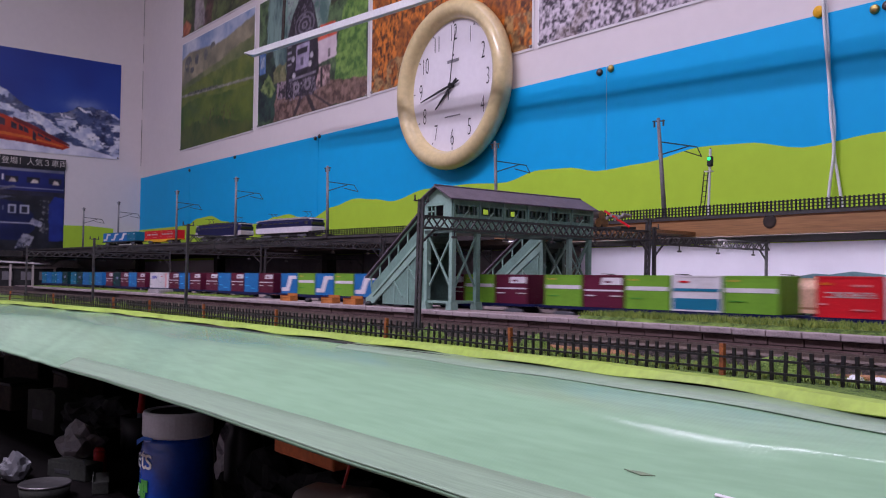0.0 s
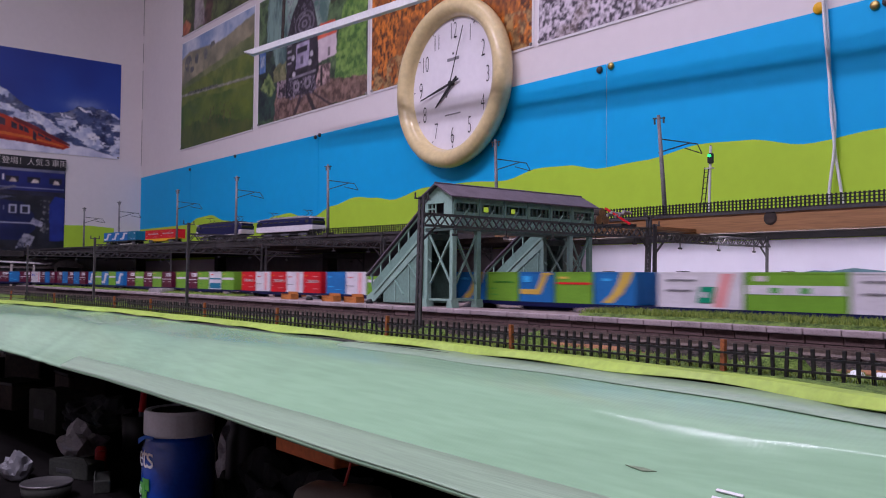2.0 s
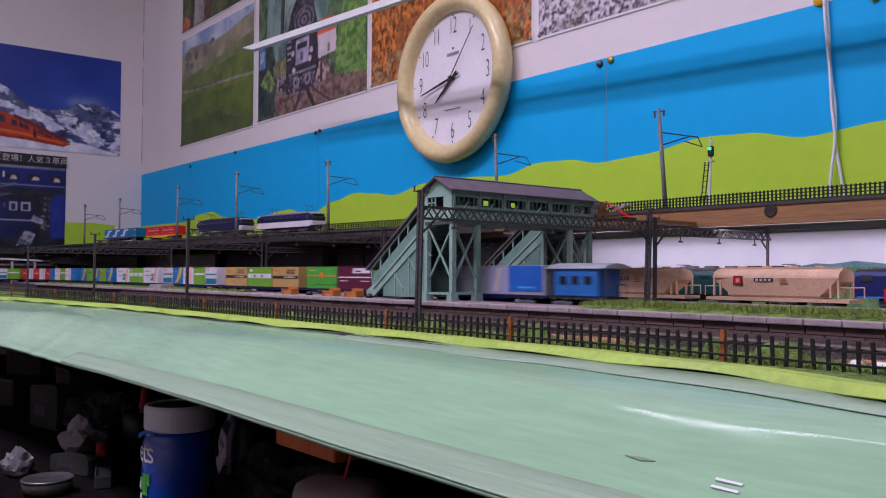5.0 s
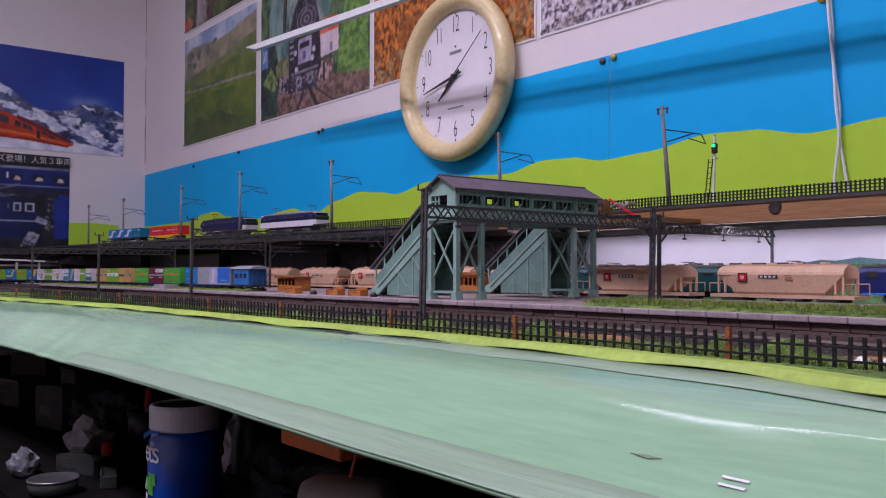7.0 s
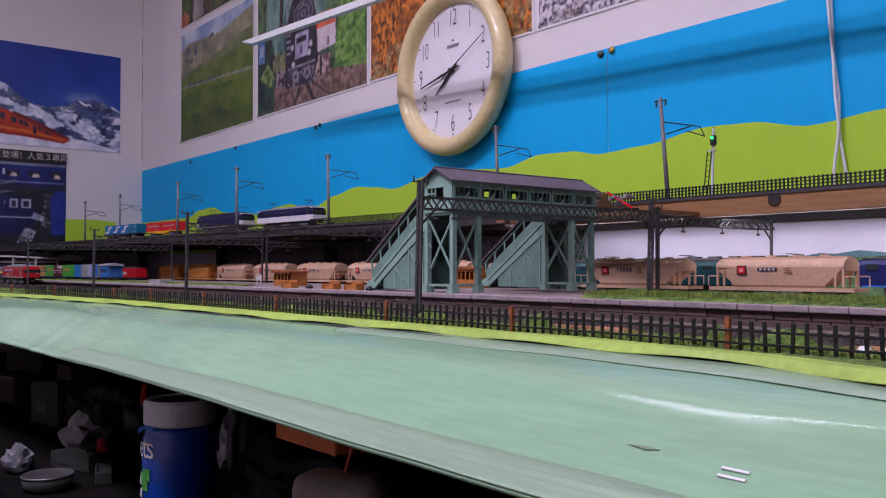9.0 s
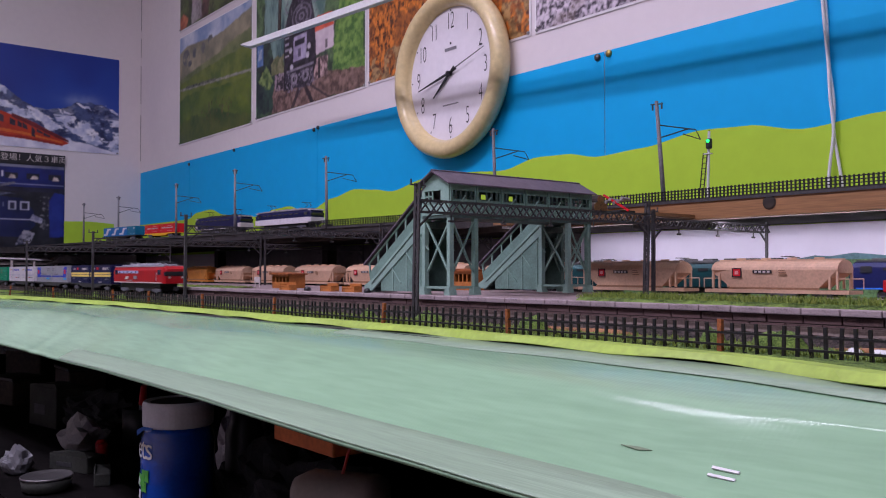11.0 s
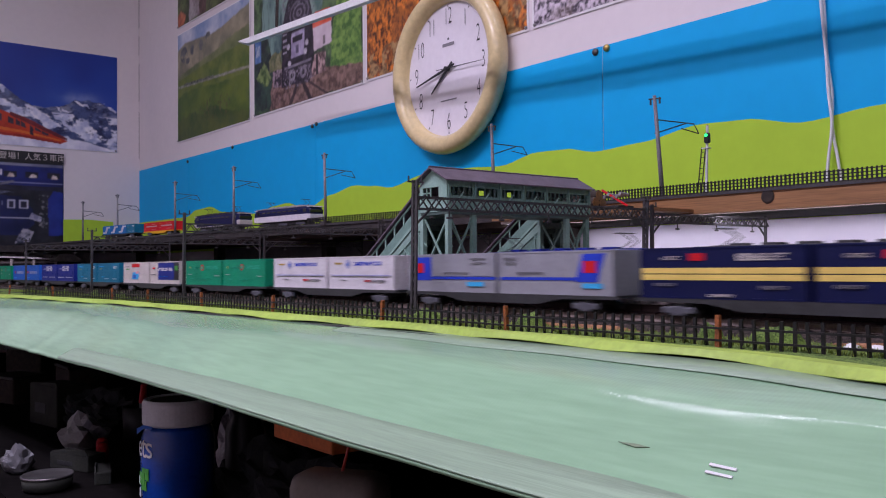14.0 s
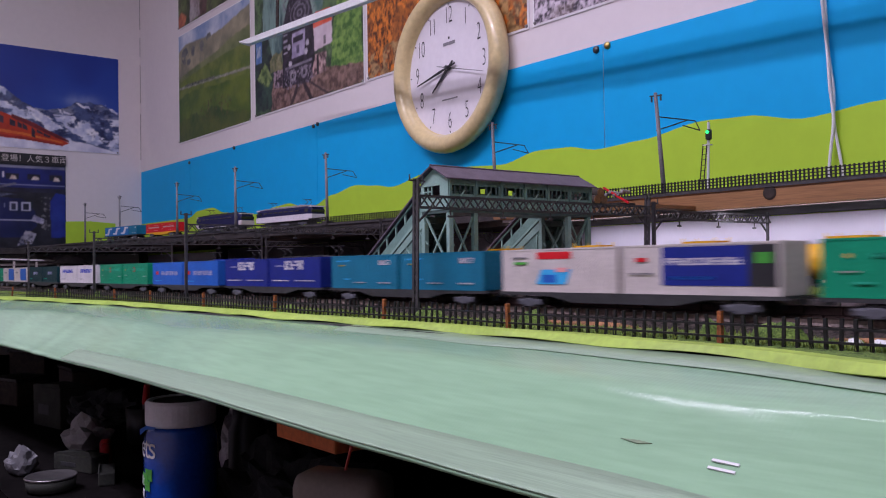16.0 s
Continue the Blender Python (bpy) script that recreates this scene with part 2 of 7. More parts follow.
paint("tube_glow", (1.0, 0.95, 0.98), rough=0.4, var=0.0, emit=4.0)
for lx, ly, lz, lw in LAMPS:
    lampfix = thing("ceiling_light", "unseen white fluorescent tube fitting below the ceiling", "ceiling light", (lx, ly, lz), "ceiling lights")
    part("housing", box(B(), -0.64, 0.64, -0.045, 0.045, 0.0, 0.08, 0.008), "white_metal", lampfix)
    part("tube", rod(B(), (-0.6, 0, -0.012), (0.6, 0, -0.012), 0.012), "tube_glow", lampfix, "glowing white tube")

# ---- printed landscape band on the wall ----
HILL = [(-3.128, 0.215), (-2.68, 0.214), (-2.6, 0.232), (-2.5, 0.236), (-2.4, 0.215), (-2.3, 0.203), (-2.16, 0.198), (-2.08, 0.212), (-2.0, 0.216), (-1.94, 0.205),
        (-1.88, 0.199), (-1.78, 0.222), (-1.68, 0.236), (-1.6, 0.229), (-1.53, 0.220), (-1.41, 0.238), (-1.28, 0.238), (-1.17, 0.232), (-1.08, 0.247), (-1.01, 0.245), (-0.94, 0.233),
        (-0.85, 0.237), (-0.74, 0.251), (-0.67, 0.248), (-0.58, 0.232), (-0.485, 0.240), (-0.3, 0.262), (0.0, 0.245), (0.4, 0.262), (1.2, 0.24)]
band = thing("landscape_banner", "blue sky and lime green hills printed paper banner on the wall", "banner", (0, 0, 0))
xs = [-3.128, -2.667, -1.853, -0.925, 0.1, 1.2]
for a, b in zip(xs, xs[1:]):
    flat("paper_sheet", band, "blue_paper", [(a + 0.0008, 0.10), (b - 0.0008, 0.10), (b - 0.0008, 0.405 + 0.002 * math.sin(b * 7)), (a + 0.0008, 0.405 + 0.002 * math.sin(a * 7))], "y", YB - 0.0005, 0.001)


def hill_at(x):
    for (xa, za), (xb, zb) in zip(HILL, HILL[1:]):
        if xa <= x <= xb:
            u = (x - xa) / (xb - xa)
            u = u * u * (3 - 2 * u)
            return za + (zb - za) * u
    return HILL[-1][1]


n = 240
top = [(-3.128 + i * 4.328 / n, hill_at(-3.128 + i * 4.328 / n)) for i in range(n + 1)]
bm = B()
for (xa, za), (xb, zb) in zip(top, top[1:]):
    vs = [bm.verts.new(c) for c in ((xa, YB - 0.002, 0.10), (xb, YB - 0.002, 0.10), (xb, YB - 0.002, zb), (xa, YB - 0.002, za))]
    bm.faces.new(vs)
bmesh.ops.remove_doubles(bm, verts=bm.verts, dist=1e-5)
part("hill_print", bm, "green_paper", band, "lime green printed hills")
side = thing("landscape_strip", "short lime green paper strip on the end wall", "banner")
flat("paper_sheet", side, "green_paper", [(0.815, 0.14), (0.985, 0.14), (0.985, 0.216), (0.9, 0.222), (0.815, 0.22)], "x", XL + 0.0025, 0.0015)


def stud(x, z, mat_name, r=0.0075):
    o = thing("wall_stud", "small round metal stud pressed into the banner edge", "stud", (x, YB - 0.0025, z), "banner studs")
    bm = B()
    lathe(bm, [(r * 0.3, 0.0), (r, 0.0), (r, 0.002), (r * 0.75, 0.004), (0.001, 0.0048)], 16)
    bmesh.ops.transform(bm, matrix=pose(0, 0, 0, 90, 0, 0), verts=bm.verts)
    part("stud_head", bm, mat_name, o, "", True)


for sx, sz, sm in ((-0.938, 0.397, "cord_dark"), (-0.914, 0.399, "brass"), (-1.866, 0.399, "cord_dark"), (-1.846, 0.402, "cord_dark"), (-2.667, 0.392, "cord_dark"), (-2.33, 0.40, "cord_dark"), (-0.49, 0.395, "brass"), (-0.475, 0.396, "cord_dark")):
    stud(sx, sz, sm, 0.006 if sx > -1.5 else 0.005)
stud(-0.562, 0.409, "yellow", 0.008)


# ---- photographs and posters ----
paint("print_night", (0.008, 0.008, 0.016), rough=0.3, var=0.4, scale=20)

def ink_material(name, rough):
    m = bpy.data.materials.new(name)
    m.use_nodes = True
    nt = m.node_tree
    at = nt.nodes.new("ShaderNodeAttribute")
    at.attribute_name = "ink"
    b = nt.nodes["Principled BSDF"]
    nt.links.new(at.outputs["Color"], b.inputs["Base Color"])
    n = nt.nodes.new("ShaderNodeTexNoise")
    n.inputs["Scale"].default_value = 9.0
    bp = nt.nodes.new("ShaderNodeBump")
    bp.inputs["Strength"].default_value, bp.inputs["Distance"].default_value = 0.25, 0.004
    nt.links.new(n.outputs["Fac"], bp.inputs["Height"])
    nt.links.new(bp.outputs["Normal"], b.inputs["Normal"])
    b.inputs["Roughness"].default_value = rough
    return m


M["print_ink"] = ink_material("print_ink", 0.38)


def tone(r, g, b, k=1.0):
    """A printed colour from 0 to 255 steps."""
    return np.array([min(0.9, k * (c / 255) ** 2.2) for c in (r, g, b)])


class Picture:
    """A printed picture drawn from soft noisy fields; u runs across and v upwards, from 0 to 1."""

    def __init__(self, wide, high, step, seed):
        self.nx, self.ny = max(8, int(wide / step)), max(8, int(high / step))
        self.asp = wide / high
        self.seed = seed
        self.u, self.v = np.meshgrid(np.linspace(0, 1, self.nx + 1), np.linspace(0, 1, self.ny + 1))
        self.c = np.zeros((self.ny + 1, self.nx + 1, 3))

    def grain(self, scale, octaves=3, sx=1.0, sy=1.0):
        """Value noise from 0 to 1."""
        self.seed += 1
        rng = np.random.default_rng(self.seed)
        out, amp, tot = np.zeros_like(self.u), 1.0, 0.0
        for k in range(octaves):
            f = scale * 2 ** k
            gx, gy = self.u * self.asp * f * sx, self.v * f * sy
            lat = rng.random((int(gy.max()) + 3, int(gx.max()) + 3))
            ix, iy = gx.astype(int), gy.astype(int)
            fx, fy = gx - ix, gy - iy
            fx, fy = fx * fx * (3 - 2 * fx), fy * fy * (3 - 2 * fy)
            a = lat[iy, ix] * (1 - fx) + lat[iy, ix + 1] * fx
            b = lat[iy + 1, ix] * (1 - fx) + lat[iy + 1, ix + 1] * fx
            out += amp * (a * (1 - fy) + b * fy)
            tot += amp
            amp *= 0.6
        return out / tot

    def lay(self, mask, dark, light, scale=20, octaves=3, gain=2.2, sx=1.0, sy=1.0):
        """Lay a field that wanders between two colours where the mask is 1."""
        g = np.clip((self.grain(scale, octaves, sx, sy) - 0.5) * gain + 0.5, 0, 1)[..., None]
        col = dark * (1 - g) + light * g
        m = mask.astype(float)
        for _ in range(1):
            e = np.pad(m, 1, "edge")
            m = (e[1:-1, 1:-1] * 2 + e[:-2, 1:-1] + e[2:, 1:-1] + e[1:-1, :-2] + e[1:-1, 2:]) / 6
        m = m[..., None]
        self.c = self.c * (1 - m) + col * m

    def area(self, pts, rough=0.012, scale=14):
        """The inside of an outline, with a wandering edge."""
        u = self.u + (self.grain(scale, 3) - 0.5) * 2 * rough
        v = self.v + (self.grain(scale, 3) - 0.5) * 2 * rough
        inside = np.zeros(u.shape, bool)
        for (xa, ya), (xb, yb) in zip(pts, pts[1:] + pts[:1]):
            if ya != yb:
                inside ^= ((ya > v) != (yb > v)) & (u < (xb - xa) * (v - ya) / (yb - ya) + xa)
        return inside.astype(float)

    def disc(self, cu, cv, ru, rv, hole=0.0):
        d = np.hypot((self.u - cu) / ru, (self.v - cv) / rv)
        return ((d < 1) & (d >= hole)).astype(float)

    def rect(self, u0, u1, v0, v1, lean=0.0):
        uu = self.u - lean * (self.v - v0)
        return ((uu > u0) & (uu < u1) & (self.v > v0) & (self.v < v1)).astype(float)

    def below(self, pts, rough=0.02, scale=12):
        """Everything under a skyline."""
        line = np.interp(self.u, [p[0] for p in pts], [p[1] for p in pts])
        d = line + (self.grain(scale, 4) - 0.5) * 2 * rough - self.v
        return np.clip(d / 0.008, 0, 1)


def photo(name, label, x0, x1, z0, z1, pic, axis="y", border=0.004, base="photo_white"):
    """A thin sheet of photo paper with its printed picture."""
    ob = thing(name, label, "poster", (0, 0, 0), "wall posters")
    at = YB - 0.001 if axis == "y" else XL + 0.001
    s = 1 if axis == "y" else -1
    flat("paper", ob, base, [(x0, z0), (x1, z0), (x1, z1), (x0, z1)], axis, at, s * 0.0012)
    h = at - s * 0.0018
    X, Z = x0 + border + (x1 - x0 - 2 * border) * pic.u, z0 + border + (z1 - z0 - 2 * border) * pic.v
    H = np.full_like(X, h)
    co = np.stack((X, H, Z) if axis == "y" else (H, X, Z), -1).reshape(-1, 3)
    i = np.arange(pic.ny)[:, None] * (pic.nx + 1) + np.arange(pic.nx)[None, :]
    fa = np.stack((i, i + 1, i + pic.nx + 2, i + pic.nx + 1), -1).reshape(-1, 4)
    me = bpy.data.meshes.new("picture")
    me.from_pydata(co.tolist(), [], fa.tolist())
    ca = me.color_attributes.new("ink", "FLOAT_COLOR", "POINT")
    ca.data.foreach_set("color", np.concatenate((np.clip(pic.c, 0, 1).reshape(-1, 3), np.ones((co.shape[0], 1))), 1).astype(np.float32).ravel())
    me.materials.append(M["print_ink"])
    img = new("picture", me)
    img.parent = ob
    for cx, cz in ((x0 + 0.006, z0 + 0.006), (x1 - 0.006, z0 + 0.006)):
        pin = B()
        rod(pin, (cx, h, cz) if axis == "y" else (h, cx, cz), (cx, h - 0.003, cz) if axis == "y" else (h + 0.003, cx, cz), 0.0035, 0.002, 10)
        part("pin", pin, "stone_grey", ob)
    return ob


def meadow_picture():
    p = Picture(0.54, 0.36, 0.0028, 11)
    p.lay(np.ones_like(p.u), tone(120, 145, 185), tone(205, 210, 220), 4, 4)
    p.lay(p.below([(0, 0.86), (0.12, 0.90), (0.3, 0.885), (0.5, 0.86), (0.66, 0.87), (0.85, 0.92), (1, 0.95)], 0.012), tone(112, 112, 92), tone(160, 150, 122), 7, 4)
    for cu, cv, ru, rv in ((0.10, 0.79, 0.055, 0.075), (0.23, 0.80, 0.03, 0.05), (0.36, 0.805, 0.03, 0.05), (0.46, 0.85, 0.035, 0.04), (0.16, 0.72, 0.03, 0.03)):
        p.lay(p.disc(cu, cv, ru, rv) * (p.grain(16) > 0.38), tone(72, 78, 84), tone(100, 104, 100), 20)
    p.lay(p.below([(0, 0.60), (0.25, 0.66), (0.6, 0.70), (0.8, 0.76), (1, 0.78)], 0.02), tone(90, 104, 62), tone(124, 130, 84), 9, 4)
    p.lay(p.below([(0, 0.56), (0.3, 0.61), (0.7, 0.64), (1, 0.66)], 0.012), tone(78, 100, 34), tone(112, 124, 50), 8, 4)
    p.lay(p.below([(0, 0.42), (1, 0.40)], 0.05, 4), tone(64, 92, 28), tone(102, 118, 40), 5, 4)
    p.lay(p.below([(0, 0.16), (0.5, 0.24), (1, 0.10)], 0.08, 5), tone(52, 78, 26), tone(92, 102, 42), 6, 4)
    line = 0.505 - 0.075 * p.u
    p.lay((np.abs(p.v - line) < 0.010).astype(float), tone(120, 124, 110), tone(165, 160, 150), 30)
    p.lay(((np.abs(p.v - line - 0.012) < 0.011) & (p.u > 0.10) & (p.u < 0.54)).astype(float), tone(58, 62, 52), tone(110, 112, 100), 60)
    p.lay(p.disc(0.55, 0.2, 0.22, 0.12) * (p.grain(40) > 0.6), tone(70, 74, 34), tone(100, 96, 50), 40)
    return p


def steam_picture():
    p = Picture(0.56, 0.356, 0.0022, 23)
    one = np.ones_like(p.u)
    p.lay(one, tone(38, 58, 40), tone(92, 120, 78), 14, 4, 3)
    p.lay(p.area([(0.08, 0.35), (0.3, 0.35), (0.34, 0.95), (0.1, 1.0)]), tone(56, 84, 86), tone(120, 150, 140), 10, 4, 3, 2.0, 0.6)
    p.lay(p.area([(0.3, 0.6), (0.66, 0.6), (0.75, 1), (0.3, 1)]), tone(80, 112, 104), tone(150, 172, 160), 9, 4)
    p.lay(p.area([(0.70, 0.72), (1, 0.80), (1, 0.93), (0.72, 0.9)]), tone(28, 34, 26), tone(70, 80, 50), 24, 4, 3)
    p.lay(p.area([(0.74, 0.10), (1, 0.06), (1, 0.86), (0.9, 0.80), (0.8, 0.66), (0.76, 0.4)], 0.03), tone(58, 100, 40), tone(122, 158, 76), 26, 4, 2.6)
    p.lay(p.area([(0, 0.03), (0.2, 0.02), (0.21, 0.3), (0.14, 0.62), (0, 0.62)], 0.02), tone(22, 36, 34), tone(52, 78, 62), 12, 4, 3)
    p.lay(p.area([(0.03, 0.3), (0.13, 0.2), (0.19, 0.26), (0.1, 0.42)], 0.03), tone(58, 84, 44), tone(128, 150, 84), 22, 3)
    p.lay(p.area([(0.16, 0.3), (0.3, 0.28), (0.3, 0.44), (0.18, 0.42)], 0.03), tone(84, 92, 56), tone(136, 134, 96), 20)
    p.lay(p.rect(0.008, 0.075, 0.41, 0.60), tone(54, 92, 150), tone(96, 130, 178), 30)
    p.lay(p.rect(0.02, 0.065, 0.46, 0.55), tone(90, 120, 160), tone(170, 180, 190), 50)
    p.lay(p.area([(0.17, 0.0), (1, 0.0), (1, 0.13), (0.78, 0.17), (0.6, 0.22), (0.2, 0.26)], 0.015), tone(80, 60, 52), tone(146, 118, 106), 26, 3, 2.2)
    p.lay(p.area([(0.2, 0.17), (0.62, 0.15), (0.7, 0.26), (0.2, 0.3)], 0.02), tone(44, 38, 44), tone(150, 132, 140), 36, 3, 3)
    for a, b, c, d in ((0.36, 0.39, 0.47, 0.44), (0.55, 0.585, 0.50, 0.47), (0.70, 0.73, 0.52, 0.50)):
        p.lay(p.area([(a, 0.0), (b, 0.0), (c, 0.16), (d, 0.16)], 0.004), tone(40, 32, 34), tone(70, 56, 56), 20)
    p.lay(p.area([(0.58, 0.33), (0.75, 0.35), (0.755, 0.53), (0.58, 0.52)], 0.004), tone(196, 176, 186), tone(216, 200, 206), 10)
    p.lay(p.area([(0.57, 0.50), (0.755, 0.50), (0.74, 0.60), (0.61, 0.61)], 0.005), tone(198, 74, 50), tone(226, 104, 76), 10)
    p.lay(p.rect(0.68, 0.70, 0.36, 0.42), tone(90, 80, 90), tone(120, 110, 110), 20)
    p.lay(p.area([(0.58, 0.15), (0.70, 0.16), (0.70, 0.31), (0.58, 0.31)], 0.012), tone(86, 66, 66), tone(190, 160, 156), 26, 3, 3)
    p.lay(p.rect(0.615, 0.635, 0.16, 0.30), tone(30, 26, 30), tone(50, 44, 46), 20)
    # the engine: dark mass, stepped running plate, smokebox rings, plate, ladder, buffers
    p.lay(p.area([(0.29, 0.15), (0.56, 0.13), (0.60, 0.30), (0.585, 0.62), (0.55, 0.78), (0.50, 0.90), (0.42, 0.90), (0.35, 0.78), (0.30, 0.62)], 0.006), tone(20, 18, 26), tone(52, 46, 58), 26, 3, 3)
    for r, lo, hi in ((1.0, 96, 120), (0.88, 34, 44), (0.66, 112, 140), (0.54, 40, 50), (0.30, 120, 150), (0.16, 30, 36)):
        p.lay(p.disc(0.465, 0.665, 0.092 * r, 0.098 * r), tone(lo, lo - 6, lo + 6), tone(hi, hi - 6, hi + 6), 20)
    p.lay(p.rect(0.385, 0.51, 0.345, 0.53, 0.03), tone(140, 130, 158), tone(184, 174, 198), 16)
    p.lay(p.rect(0.40, 0.495, 0.455, 0.497, 0.03), tone(26, 24, 34), tone(40, 38, 48), 20)
    p.lay(p.rect(0.43, 0.46, 0.37, 0.43), tone(90, 84, 104), tone(120, 112, 130), 20)
    for k in range(5):
        p.lay(p.rect(0.307, 0.345, 0.40 + 0.045 * k, 0.415 + 0.045 * k), tone(120, 114, 130), tone(160, 154, 166), 20)
    for cu, cv in ((0.37, 0.31), (0.52, 0.36), (0.535, 0.42), (0.36, 0.44)):
        p.lay(p.disc(cu, cv, 0.016, 0.022), tone(150, 146, 160), tone(206, 200, 206), 20)
    for cu in (0.395, 0.50):
        p.lay(p.disc(cu, 0.215, 0.032, 0.042, 0.5), tone(100, 94, 108), tone(150, 142, 150), 20)
    p.lay(p.rect(0.32, 0.575, 0.275, 0.295), tone(96, 90, 104), tone(140, 134, 146), 20)
    p.lay(p.area([(0.31, 0.13), (0.58, 0.12), (0.58, 0.26), (0.31, 0.27)], 0.01) * (p.grain(60) > 0.58), tone(84, 76, 90), tone(150, 140, 152), 60)
    p.lay(p.area([(0.29, 0.6), (0.6, 0.6), (0.6, 0.9), (0.3, 0.9)], 0.01) * (p.grain(50) > 0.66), tone(84, 80, 92), tone(130, 124, 136), 50)
    return p


def autumn_picture():
    p = Picture(0.527, 0.372, 0.0022, 37)
    p.lay(np.ones_like(p.u), tone(78, 40, 20), tone(214, 124, 44), 42, 4, 3.4, 1.2, 0.8)
    p.lay((p.grain(9, 3) > 0.55).astype(float) * 0.6, tone(96, 54, 26), tone(150, 84, 36), 40, 3, 3)
    p.lay(p.disc(0.6, 0.05, 0.7, 0.16) * (p.grain(20) > 0.5), tone(104, 78, 50), tone(176, 140, 92), 40, 3, 3)
    top = 1 - p.below([(0, 0.66), (0.5, 0.74), (1, 0.80)], 0.03)
    p.lay(top, tone(44, 24, 22), tone(110, 66, 52), 20, 4, 3, 3.0, 0.3)
    band = np.abs(p.v - (0.66 + 0.16 * p.u)) < 0.022 + 0.02 * p.grain(30)
    p.lay(band * (p.grain(26, 2, 2.5, 0.3) > 0.42), tone(206, 196, 206), tone(230, 222, 228), 20)
    p.lay(((p.grain(34, 2, 2.2, 0.12) > 0.66) & (p.v > 0.58)).astype(float), tone(40, 22, 18), tone(70, 40, 28), 20)
    return p


def gravel_picture():
    p = Picture(0.585, 0.372, 0.0022, 51)
    p.lay(np.ones_like(p.u), tone(58, 50, 60), tone(214, 202, 212), 62, 2, 2.6)
    p.lay((p.grain(5, 3) > 0.60) * 0.35, tone(110, 92, 84), tone(160, 140, 130), 40)
    return p


def woods_picture(seed, dark, light):
    p = Picture(0.54, 0.36, 0.004, seed)
    p.lay(np.ones_like(p.u), dark, light, 12, 5, 3)
    p.lay(((p.grain(7, 3) > 0.62)).astype(float), tone(40, 44, 30), tone(92, 96, 60), 30, 3, 3)
    p.lay(p.area([(0, 0), (0.10, 0), (0.13, 0.08), (0.05, 0.14), (0, 0.1)]), tone(150, 70, 46), tone(200, 120, 80), 20)
    p.lay(p.area([(0.30, 0), (0.42, 0), (0.47, 0.22), (0.5, 0.5), (0.43, 0.5), (0.36, 0.2)]) * (seed > 60), tone(60, 36, 34), tone(104, 70, 66), 20, 3, 3)
    p.lay(p.area([(0.18, 0.0), (0.34, 0.02), (0.3, 0.4), (0.2, 0.4)]) * 0.7 * (seed > 60), tone(140, 126, 134), tone(196, 184, 190), 20)
    return p


